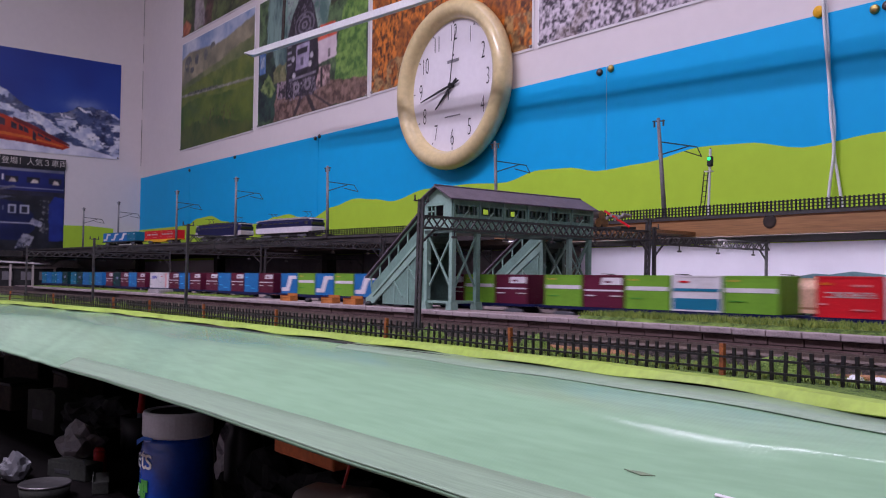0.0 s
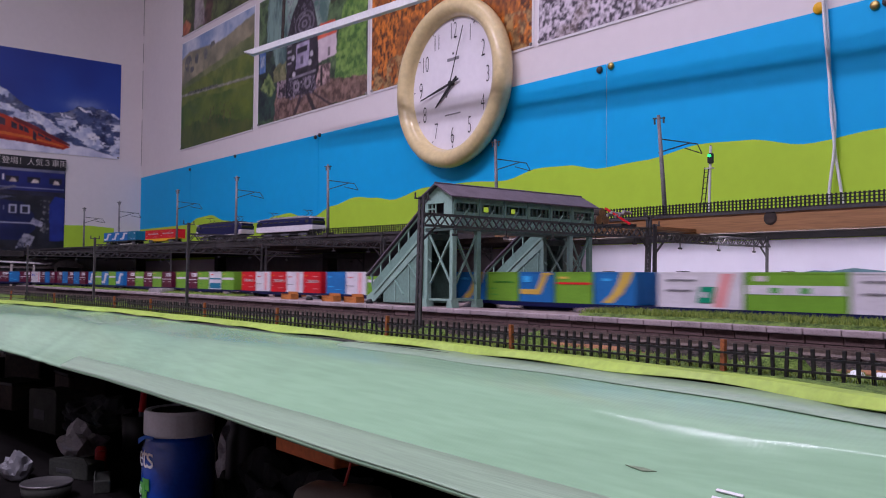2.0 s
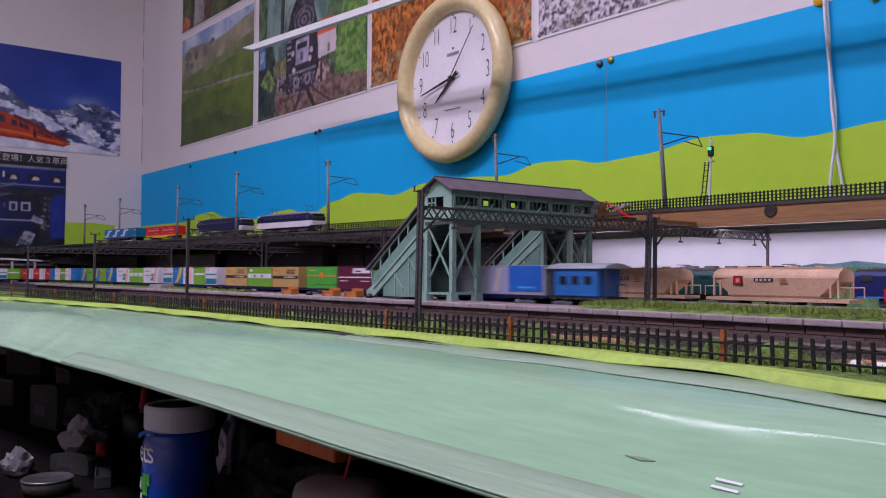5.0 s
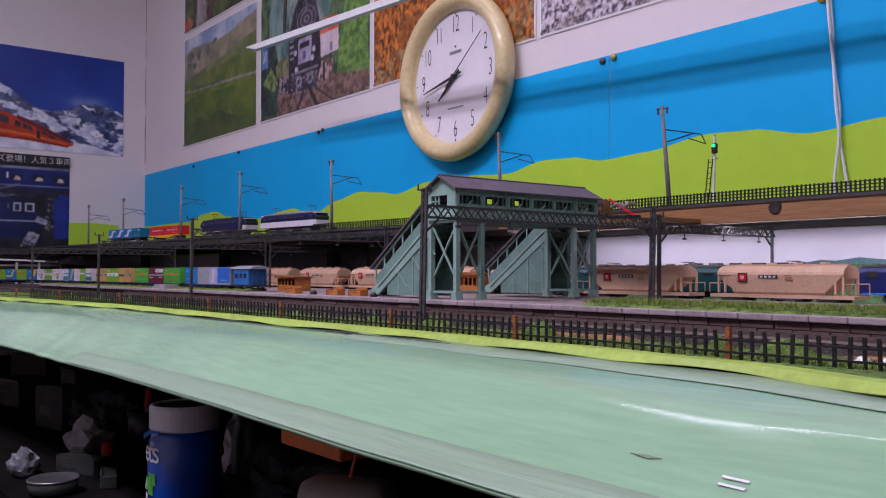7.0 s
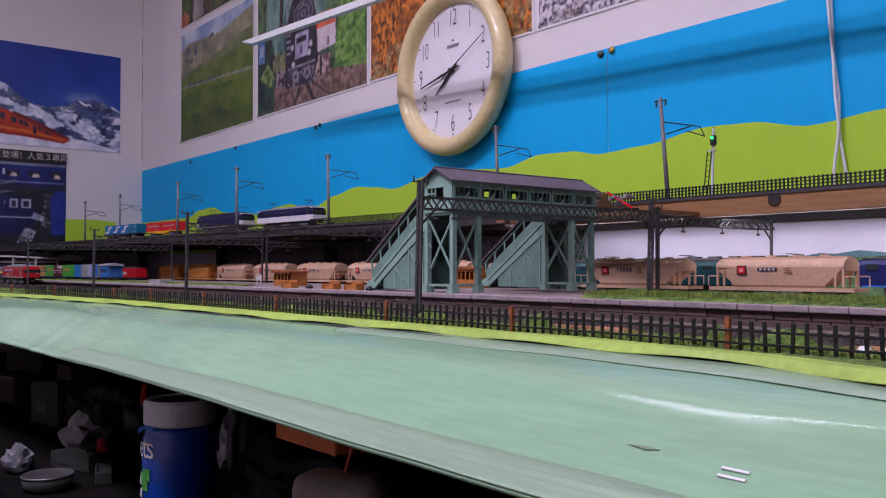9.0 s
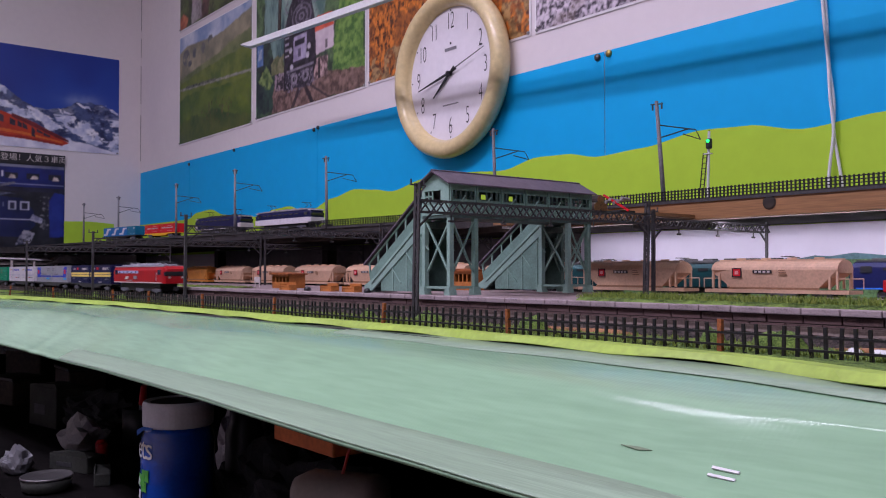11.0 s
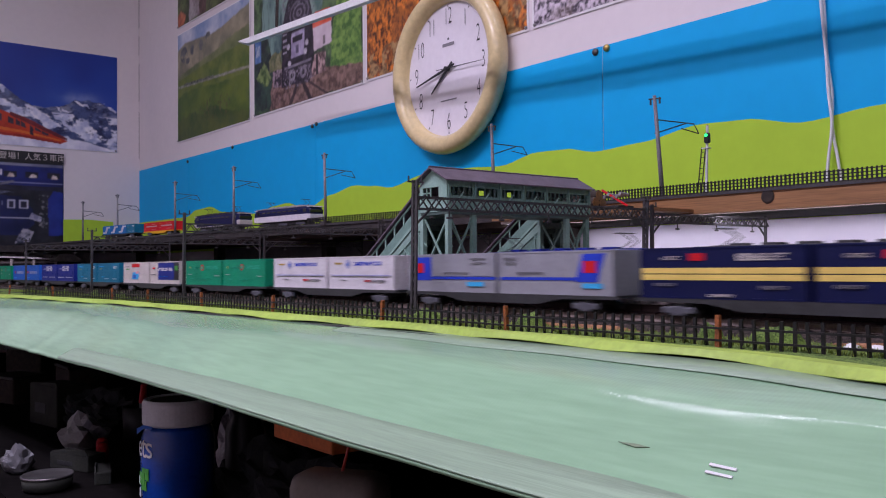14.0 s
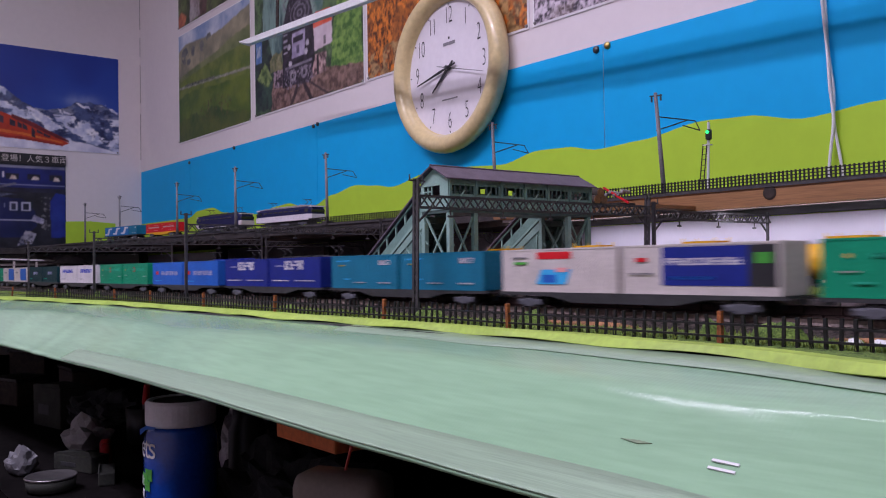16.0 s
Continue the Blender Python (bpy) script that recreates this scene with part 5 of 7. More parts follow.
for y in (BY0 - 0.003, BY1 + 0.003):
    bm = B()
    box(bm, -0.756, -0.708, y - 0.0008, y + 0.0008, 0.1055, 0.120)
    box(bm, -0.756, -0.708, y - 0.0008, y + 0.0008, 0.1325, 0.1385)
    box(bm, -0.756, -0.7505, y - 0.0008, y + 0.0008, 0.120, 0.1325)
    box(bm, -0.7225, -0.708, y - 0.0008, y + 0.0008, 0.120, 0.1325)
    prism(bm, [(-0.756, 0.1385), (-0.708, 0.1385), (-0.732, 0.1515)], "y", y - 0.0008, y + 0.0008)
    # Near gable takes the lit tone, far gable the shaded one.
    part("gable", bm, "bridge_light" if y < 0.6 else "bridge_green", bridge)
    part("window_lattice", box(box(box(B(), -0.7505, -0.737, y - 0.0006, y + 0.0006, 0.1255, 0.127), -0.7445, -0.743, y - 0.0006, y + 0.0006, 0.120, 0.1325), -0.738, -0.7365, y - 0.0006, y + 0.0006, 0.120, 0.1325), "bridge_light", bridge)
    part("window_frame", box(box(B(), -0.752, -0.721, y - 0.0014, y + 0.0014, 0.1185, 0.1203), -0.752, -0.721, y - 0.0014, y + 0.0014, 0.1322, 0.1338), "bridge_light", bridge)
for s, xe in ((-1, -0.7615), (1, -0.7025)):
    bm = B()
    prism(bm, [(-0.732, 0.1525), (xe, 0.1372), (xe, 0.1387), (-0.732, 0.1542)], "y", BY0 - 0.009, BY1 + 0.008)
    part("roof_slope", bm, "roof_grey", bridge, "dark mauve grey roof")
part("ridge", rod(B(), (-0.732, BY0 - 0.009, 0.1543), (-0.732, BY1 + 0.008, 0.1543), 0.0012, n=6), "roof_grey", bridge)


# ---- catenary gantries ----
def lattice(bm, a, b, h, n, w=0.0011):
    """A flat truss along y from a to b (x, y, z of the lower chord)."""
    a, b = Vector(a), Vector(b)
    up = Vector((0, 0, h))
    beam(bm, a, b, w * 1.4)
    beam(bm, a + up, b + up, w * 1.4)
    for k in range(n):
        p, q = a.lerp(b, k / n), a.lerp(b, (k + 0.5) / n)
        r = a.lerp(b, (k + 1) / n)
        beam(bm, p, q + up, w)
        beam(bm, q + up, r, w)


def gantry(x, y0, y1, top, beamz, h, tilt=0.0, group="catenary gantries", slim=False):
    o = thing("catenary_gantry", "dark grey lattice overhead line gantry across the tracks", "gantry", (0, 0, 0), group)
    for y, wd in ((y0, 0.0026), (y1, 0.0022)):
        bm = B()
        z0 = 0.0 if y < 0.5 else 0.006
        dx = tilt
        if slim:
            beam(bm, (x, y, z0), (x + dx, y, top), wd * 1.3)
        else:
            for sx in (-1, 1):
                beam(bm, (x + sx * wd, y, z0), (x + dx + sx * wd, y, top), 0.0016, 0.003)
            m = 16
            for k in range(m):
                za, zb = z0 + (top - z0) * k / m, z0 + (top - z0) * (k + 1) / m
                xa, xb = x + dx * k / m, x + dx * (k + 1) / m
                sg = 1 if k % 2 else -1
                beam(bm, (xa - sg * wd, y, za), (xb + sg * wd, y, zb), 0.0010)
        part("mast", bm, "mast_grey", o)
        arm = B()
        beam(arm, (x + dx, y - 0.008, top - 0.002), (x + dx, y + 0.008, top - 0.002), 0.0012)
        for k in (-0.007, 0.007):
            rod(arm, (x + dx, y + k, top - 0.002), (x + dx, y + k, top + 0.003), 0.0008, n=6)
        part("insulator_arm", arm, "mast_grey", o)
    tr = B()
    for sx in (-0.004, 0.004):
        lattice(tr, (x + tilt + sx, y0, beamz), (x + tilt + sx, y1, beamz), h, max(6, int((y1 - y0) / 0.0165)))
    part("cross_truss", tr, "mast_grey", o)
    for y, s in ((y0, 1), (y1, -1)):
        part("knee_brace", beam(B(), (x + tilt, y, beamz - 0.014), (x + tilt, y + s * 0.016, beamz), 0.0016), "mast_grey", o)
    m = max(2, int((y1 - y0) / 0.06))
    for k in range(m):
        y = y0 + (y1 - y0) * (k + 0.6) / m
        dr = B()
        rod(dr, (x + tilt, y, beamz), (x + tilt, y, beamz - 0.007), 0.0007, n=6)
        rod(dr, (x + tilt, y - 0.003, beamz - 0.007), (x + tilt, y + 0.003, beamz - 0.007), 0.0011, n=6)
        part("dropper", dr, "mast_grey", o)
    return o


gantry(-0.593, 0.445, 0.758, 0.121, 0.096, 0.010, 0.004)
gantry(-0.590, 0.768, 0.995, 0.112, 0.093, 0.009, 0.001, slim=True)
gantry(-1.108, 0.445, 0.758, 0.121, 0.096, 0.010, 0.003, slim=True)
gantry(-1.112, 0.768, 0.995, 0.112, 0.093, 0.009, 0.0, slim=True)
gantry(-1.517, 0.445, 0.758, 0.114, 0.092, 0.010, 0.002, slim=True)
gantry(-1.517, 0.768, 0.995, 0.108, 0.089, 0.009, 0.0, slim=True)
gantry(-1.985, 0.445, 0.758, 0.112, 0.090, 0.010, 0.0, slim=True)

# ---- elevated line along the wall ----
YE = lambda x: 0.905 + 0.10 * min(0.0, x + 1.1)
ZD = 0.126
deck = thing("elevated_deck", "wooden board viaduct deck carrying the upper railway line", "viaduct", kind="structure")
SEG = [XL + 0.004, -2.6, -2.1, -1.6, -1.1, -0.5, 0.3, 1.3]
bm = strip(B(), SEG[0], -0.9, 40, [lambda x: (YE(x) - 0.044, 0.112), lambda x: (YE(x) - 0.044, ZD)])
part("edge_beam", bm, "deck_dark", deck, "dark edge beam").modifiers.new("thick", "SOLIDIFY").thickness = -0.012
bm = strip(B(), -0.9, SEG[-1], 30, [lambda x: (YE(x) - 0.045, 0.105), lambda x: (YE(x) - 0.045, ZD)])
ob = part("fascia_board", bm, "wood_board", deck, "varnished brown fascia board")
ob.modifiers.new("thick", "SOLIDIFY").thickness = -0.012
part("deck_top", strip(B(), SEG[0], SEG[-1], 60, [lambda x: (YE(x) - 0.044, ZD - 0.0005), lambda x: (YB - 0.004, ZD - 0.0005)]), "deck_dark", deck).modifiers.new("thick", "SOLIDIFY").thickness = -0.004
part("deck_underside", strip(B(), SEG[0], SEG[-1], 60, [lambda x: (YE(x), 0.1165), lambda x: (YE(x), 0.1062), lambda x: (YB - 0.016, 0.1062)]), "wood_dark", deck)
part("knot", lathe(B(), [(0.001, 0), (0.008, 0), (0.006, 0.0012), (0.001, 0.0014)], 16), "wood_dark", deck, "dark knot").matrix_local = pose(-0.505, YE(-0.5) - 0.0455, 0.119, 90, 0, 0)
part("deck_lip", strip(B(), SEG[0], SEG[-1], 60, [lambda x: (YE(x) - 0.047, ZD - 0.001), lambda x: (YE(x) - 0.047, ZD + 0.0025), lambda x: (YE(x) - 0.040, ZD + 0.0025)]), "mast_grey", deck)
for px in (-2.95, -2.3, -1.7, -0.95, 0.25):
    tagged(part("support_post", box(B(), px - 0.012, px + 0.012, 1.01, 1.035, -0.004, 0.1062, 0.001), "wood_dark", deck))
track("upper_track", "elevated model railway track on the board deck", lambda s: pose(s, YE(s) + 0.004, ZD + 0.0055, 0, 0, 5.7 if s < -1.1 else 0), -3.05, 1.2, -0.0055, 0.0085)

part("end_deck", box(B(), XL + 0.004, -2.975, 0.18, 0.657, 0.105, ZD - 0.002, 0.001), "deck_dark", deck, "dark deck along the end wall")
part("side_ledge", box(B(), -0.86, -0.60, 0.775, 0.8605, 0.1065, 0.1105), "wood_board", deck, "reddish side ledge board")
upf = thing("parapet_fence", "low black lattice parapet along the viaduct edge", "fence")
def parapet(x0, x1):
    n = int((x1 - x0) / 0.0048)
    bm = B()
    for k in range(n + 1):
        x = x0 + (x1 - x0) * k / n
        y = YE(x) - 0.044
        vs = [bm.verts.new((x + sx * 0.0009, y + sy * 0.0006, z)) for sx in (-1, 1) for sy in (-1, 1) for z in (ZD + 0.002, ZD + 0.0155)]
        for f in ((0, 1, 3, 2), (4, 6, 7, 5), (0, 4, 5, 1), (2, 3, 7, 6), (1, 5, 7, 3)):
            bm.faces.new([vs[j] for j in f])
    tagged(part("picket_band", bm, "fence_black", upf), kind="stuff")
    for z in (0.003, 0.0065, 0.0100, 0.0135):
        b2 = strip(B(), x0, x1, 40, [lambda x, z=z, q=q: (YE(x) - 0.0435 + q[0], ZD + z + q[1]) for q in ((0, 0), (0, 0.0011), (0.001, 0.0011), (0.001, 0), (0, 0))])
        part("rail", b2, "fence_black", upf)


parapet(-1.45, 0.6)


def line_pole(x, y, z1, lean=0.0):
    o = thing("catenary_pole", "slim grey concrete overhead line pole with bracket arm", "pole", (x, y, ZD - 0.001), "elevated line poles")
    h = z1 - ZD
    part("pole", rod(B(), (0, 0, 0), (lean, 0, h), 0.0031, 0.0022, 10), "pole_grey", o, "", True)
    bm = B()
    rod(bm, (lean - 0.006, -0.004, h - 0.004), (lean + 0.008, 0.003, h - 0.004), 0.0009, n=6)
    for k in (-0.006, 0.008):
        rod(bm, (lean + k, 0, h - 0.011), (lean + k, 0, h - 0.003), 0.0012, n=6)
    part("cross_arm", bm, "mast_grey", o)
    bm = B()
    ax, ay = 0.012, 0.05
    rod(bm, (lean, 0, h - 0.030), (ax, ay, h - 0.034), 0.0008, n=6)
    rod(bm, (lean, 0, h - 0.048), (ax * 0.75, ay * 0.75, h - 0.034), 0.0008, n=6)
    rod(bm, (ax, ay, h - 0.034), (ax * 1.15, ay * 1.15, h - 0.046), 0.0007, n=6)
    rod(bm, (ax * 1.15, ay * 1.15, h - 0.046), (ax * 0.6, ay * 0.6, h - 0.041), 0.0007, n=6)
    part("bracket_arm", bm, "mast_grey", o)
    part("foot_block", box(B(), -0.008, 0.008, -0.008, 0.008, 0.0, 0.008, 0.001), "deck_dark", o)


for px, py, pz, ln in ((-0.726, 0.97, 0.2805, -0.011), (-1.070, 0.97, 0.2875, -0.006), (-1.525, 0.912, 0.284, -0.004), (-1.88, 0.873, 0.288, 0), (-2.20, 0.855, 0.279, 0), (-2.70, 0.865, 0.281, 0), (-2.95, 0.832, 0.274, 0)):
    line_pole(px * 0.915, py * 0.915, 0.048 + (pz - 0.048) * 0.915, ln)

sig = thing("railway_signal", "white model colour light signal with ladder, green lit", "signal", (-0.610, 0.90, ZD))
part("post", rod(B(), (0, 0, 0), (0.003, 0, 0.088), 0.0016, n=8), "white_metal", sig)
part("head", box(B(), 0.0005, 0.0075, -0.005, 0.001, 0.066, 0.079, 0.002), "black_plastic", sig, "black lamp head")
part("green_lamp", rod(B(), (0.0045, -0.0045, 0.0755), (0.0045, -0.0062, 0.0755), 0.0019, n=12), "signal_green", sig, "glowing green lamp")
part("cap", rod(B(), (0.003, 0, 0.080), (0.003, 0, 0.089), 0.0008, n=6), "ink", sig)
bm = B()
for sx in (-0.0115, -0.006):
    beam(bm, (sx, -0.002, 0), (sx + 0.0075, -0.002, 0.062), 0.0010)
for k in range(9):
    z = 0.004 + k * 0.0065
    beam(bm, (-0.0115 + z * 0.12, -0.002, z), (-0.006 + z * 0.12, -0.002, z), 0.0007)
part("ladder", bm, "fence_black", sig, "black ladder")
part("platform", box(B(), -0.004, 0.006, -0.003, 0.003, 0.060, 0.0612), "white_metal", sig)

# ---- backdrop under the viaduct ----
bd = thing("low_backdrop", "printed pale sky backdrop with distant hills under the viaduct", "backdrop", kind="structure")
flat("sky_panel", bd, "backdrop_sky", [(-1.05, 0.006), (1.3, 0.006), (1.3, 0.105), (-1.05, 0.105)], "y", 1.062, 0.002)
hl = [(-0.98, 0.054), (-0.86, 0.058), (-0.80, 0.055), (-0.72, 0.062), (-0.64, 0.058), (-0.60, 0.060), (-0.56, 0.070), (-0.54, 0.068), (-0.51, 0.075), (-0.47, 0.068), (-0.4, 0.076), (-0.2, 0.066), (0.1, 0.075), (0.6, 0.066), (1.28, 0.07)]
flat("hill_range", bd, "far_hill", [(-0.98, 0.006), (1.28, 0.006)] + [(x, 0.055 + (z - 0.055) * 0.62 + 0.0006 * math.sin(x * 140)) for x, z in hl[::-1]], "y", 1.0595, 0.001)
flat("fields", bd, "far_field", [(-0.98, 0.0065), (1.28, 0.0065), (1.28, 0.056), (-0.5, 0.059), (-0.98, 0.05)], "y", 1.058, 0.001)
# Left panel in dull grey: the viaduct's shade is put into its colour.
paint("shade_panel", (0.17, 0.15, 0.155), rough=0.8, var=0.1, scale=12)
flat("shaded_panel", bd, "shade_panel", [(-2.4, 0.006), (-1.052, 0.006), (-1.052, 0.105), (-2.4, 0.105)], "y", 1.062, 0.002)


# ---- platform furniture ----
def bench(x, y):
    o = thing("platform_bench", "small orange wooden platform bench", "bench", (x, y, PZ - 0.0006), "platform benches")
    part("seat", box(B(), -0.012, 0.012, -0.006, 0.004, 0.0045, 0.0057), "orange_wood", o)
    part("backrest", box(B(), -0.012, 0.012, 0.004, 0.0052, 0.0045, 0.0098), "orange_wood", o)
    part("front_board", box(B(), -0.0115, 0.0115, -0.0055, -0.0045, 0.0, 0.0045), "orange_wood", o)
    for sx in (-0.0125, 0.0125):
        part("end_panel", box(B(), sx - 0.0006, sx + 0.0006, -0.006, 0.005, 0.0, 0.007), "orange_wood", o)


for bx in (-0.988, -0.885, -0.835):
    bench(bx, 0.535)
for bx in (-0.935, -0.80):
    o = thing("mooring_lamp", "small black rounded lamp block on the platform", "lamp block", (bx, 0.533, PZ - 0.0006))
    part("dome", lathe(B(), [(0.004, 0), (0.005, 0.0015), (0.003, 0.0045), (0.001, 0.005)], 12), "black_plastic", o, "", True)


def hut(x, y, w, d, h):
    o = thing("waiting_hut", "small orange brown wooden waiting hut", "hut", (x, y, 0.0185), "wooden huts")
    part("back_wall", box(B(), -w / 2, w / 2, d / 2 - 0.001, d / 2, 0, h), "orange_wood", o)
    for sx in (-1, 1):
        part("end_wall", box(B(), sx * w / 2 - 0.0006, sx * w / 2 + 0.0006, -d / 2, d / 2, 0, h), "orange_wood", o)
    bm = B()
    box(bm, -w / 2, w / 2, -d / 2, -d / 2 + 0.001, 0, h * 0.45)
    box(bm, -w / 2, w / 2, -d / 2, -d / 2 + 0.001, h * 0.85, h)
    for k in range(6):
        xx = -w / 2 + w * k / 5
        box(bm, xx - 0.001, xx + 0.001, -d / 2, -d / 2 + 0.001, h * 0.45, h * 0.85)
    part("front_wall", bm, "orange_wood", o)
    part("roof", prism(B(), [(-w / 2 - 0.003, h), (w / 2 + 0.003, h), (w / 2 + 0.003, h + 0.002), (-w / 2 - 0.003, h + 0.004)], "y", -d / 2 - 0.004, d / 2 + 0.003), "rust_post", o)


hut(-1.22, 0.66, 0.056, 0.028, 0.021)
hut(-0.905, 0.775, 0.045, 0.025, 0.026)
sg2 = thing("name_board", "white station name board on two posts", "sign", (-1.32, 0.655, 0.0185))
part("board", box(B(), -0.010, 0.010, -0.0006, 0.0006, 0.008, 0.017), "cream", sg2)
for sx in (-0.008, 0.008):
    part("post", box(B(), sx - 0.0008, sx + 0.0008, -0.0008, 0.0008, 0, 0.017), "cream", sg2)
blk = thing("stone_ramp", "grey concrete block with a sloped top on the platform", "block", (-1.46, 0.54, PZ - 0.0006))
part("block", prism(B(), [(-0.028, 0), (0.03, 0), (0.03, 0.007), (-0.02, 0.007)], "y", -0.012, 0.012), "stone_grey", blk)
stn = thing("station_building", "pale model station building with a curved white canopy", "station", (-2.99, 0.60, -0.004, 0, 0, 90))
part("wall", box(B(), -0.19, 0.17, 0.0, 0.06, 0, 0.074), "dark_grey", stn)
bm = B()
arc = [(-0.22 + 0.40 * i / 16, 0.086 + 0.010 * math.sin(math.pi * (0.25 + 0.75 * i / 16))) for i in range(17)]
prism(bm, arc + [(x, z - 0.005) for x, z in arc[::-1]], "y", -0.03, 0.08)
part("canopy", bm, "photo_white", stn, "curved white canopy")
part("fascia", box(B(), -0.19, 0.16, -0.006, -0.001, 0.072, 0.079), "cream", stn)
part("side_roof", prism(B(), [(0.13, 0.079), (0.24, 0.074), (0.20, 0.098), (0.155, 0.100)], "y", -0.06, 0.03), "stone_grey", stn, "grey gabled side roof")
part("side_wall", box(B(), 0.165, 0.225, -0.04, 0.02, 0, 0.076), "dark_grey", stn)
for k in range(6):
    part("window", box(B(), -0.165 + k * 0.055, -0.135 + k * 0.055, -0.003, 0.0, 0.035, 0.062), "grey", stn)
    part("pillar", box(B(), -0.182 + k * 0.066, -0.176 + k * 0.066, -0.026, -0.020, 0, 0.086), "cream", stn)


# ---- rolling stock ----
def bogie(parent, x, zr=0.005, length=0.024, col="frame_grey"):
    bm = B()
    for s in (-1, 1):
        y = s * 0.0125
        box(bm, x - length / 2, x + length / 2, y - 0.0012, y + 0.0012, 0.003, 0.0075, 0.0006)
        box(bm, x - 0.005, x + 0.005, y - 0.0016, y + 0.0016, 0.0015, 0.008, 0.0006)
        for k in (-1, 1):
            box(bm, x + k * length * 0.34 - 0.0025, x + k * length * 0.34 + 0.0025, y - 0.0018, y + 0.0018, 0.003, 0.0068, 0.0006)
    box(bm, x - 0.006, x + 0.006, -0.012, 0.012, 0.005, 0.009)
    bg = part("bogie", bm, col, parent, "cast bogie frame")
    for k in (-1, 1):
        w = B()
        for s in (-1, 1):
            rod(w, (x + k * length * 0.34, s * 0.0075, zr), (x + k * length * 0.34, s * 0.0100, zr), zr, n=14)
        rod(w, (x + k * length * 0.34, -0.0075, zr), (x + k * length * 0.34, 0.0075, zr), 0.001, n=6)
        part("wheelset", w, "bogie_black", bg)


def flat_wagon(label, L, deep=True, col="frame_grey"):
    o = thing("container_wagon", label, "wagon")
    h = L / 2 - 0.004
    bm = B()
    for s in (-1, 1):
        y0, y1 = (s * 0.0155, s * 0.0145)
        pts = [(-h, 0.0105), (-h, 0.0128), (h, 0.0128), (h, 0.0105), (h * 0.55, 0.0098), (h * 0.36, 0.0055 if deep else 0.0085), (-h * 0.36, 0.0055 if deep else 0.0085), (-h * 0.55, 0.0098)]
        prism(bm, pts, "y", y0, y1)
    box(bm, -h, h, -0.0145, 0.0145, 0.0112, 0.0126)
    box(bm, -0.03, 0.03, -0.006, 0.006, 0.005, 0.0112)
    part("underframe", bm, col, o, "steel underframe")
    for k in (-1, 1):
        bogie(o, k * (h - 0.032))
        part("coupler", box(B(), k * h - 0.004, k * h + 0.004, -0.0015, 0.0015, 0.008, 0.011), "bogie_black", o)
    return o


def container(wagon, x0, x1, col, marks, h=0.031, z=0.0128, halfw=0.0153):
    """A corrugated box with doors; marks are flat fields (material, u0, u1, v0, v1) on its near side."""
    bm = B()
    box(bm, x0, x1, -halfw, halfw, z, z + h, 0.0005)
    c = part("container", bm, col, wagon)
    bm = B()
    for y in (-halfw,):
        box(bm, x0, x1, y - 0.0004, y, z, z + 0.0012)
        box(bm, x0, x1, y - 0.0004, y, z + h - 0.0012, z + h)
        for x in (x0 + 0.0007, x1 - 0.0007):
            box(bm, x - 0.0007, x + 0.0007, y - 0.0005, y, z, z + h)
    n = max(5, int((x1 - x0) / 0.0055))
    for k in range(1, n):
        x = x0 + (x1 - x0) * k / n
        box(bm, x - 0.0003, x + 0.0003, -halfw - 0.00022, -halfw, z + 0.001, z + h - 0.001)
    for y in (-halfw * 0.5, 0.0, halfw * 0.5):
        rod(bm, (x1 + 0.0005, y, z + 0.001), (x1 + 0.0005, y, z + h - 0.001), 0.0004, n=5)
    part("frame_ribs", bm, col, c)
    for i, mk in enumerate(marks):
        m, u0, u1, v0, v1 = mk[:5]
        X0, X1, Z0, Z1 = x0 + (x1 - x0) * u0, x0 + (x1 - x0) * u1, z + h * v0, z + h * v1
        sk = (mk[5] if len(mk) > 5 else 0.0) * (x1 - x0)
        y = -halfw - 0.00035 - 0.00012 * i
        if m[0] == "~":
            rg = random.Random(i * 31 + len(marks))
            hgt = Z1 - Z0
            bm, cx = B(), X0
            while cx < X1 - 0.3 * hgt:
                lw = hgt * rg.uniform(0.45, 0.85)
                ex = min(cx + lw, X1)
                tw = min(0.28 * hgt, (ex - cx) / 3)
                if rg.random() < 0.7:
                    box(bm, cx, cx + tw, y, y + 0.0003, Z0, Z1)
                if rg.random() < 0.7:
                    box(bm, ex - tw, ex, y, y + 0.0003, Z0, Z1)
                for zz in rg.sample([0.0, 0.4, 0.78], 2):
                    box(bm, cx, ex, y, y + 0.0003, Z0 + hgt * zz, Z0 + hgt * (zz + 0.22))
                cx = ex + 0.22 * hgt
            part("lettering", bm, m[1:], c)
            continue
        if m[0] == "@":
            r = (Z1 - Z0) / 2
            xc, zc = (X0 + X1) / 2, (Z0 + Z1) / 2
            part("emblem", prism(B(), [(xc + r * math.cos(a * math.pi / 8), zc + r * math.sin(a * math.pi / 8)) for a in range(16)], "y", y, y + 0.0003), m[1:], c)
            continue
        part("marking", prism(B(), [(X0, Z0), (X1, Z0), (X1 + sk, Z1), (X0 + sk, Z1)], "y", y, y + 0.0003), m, c)
    return c


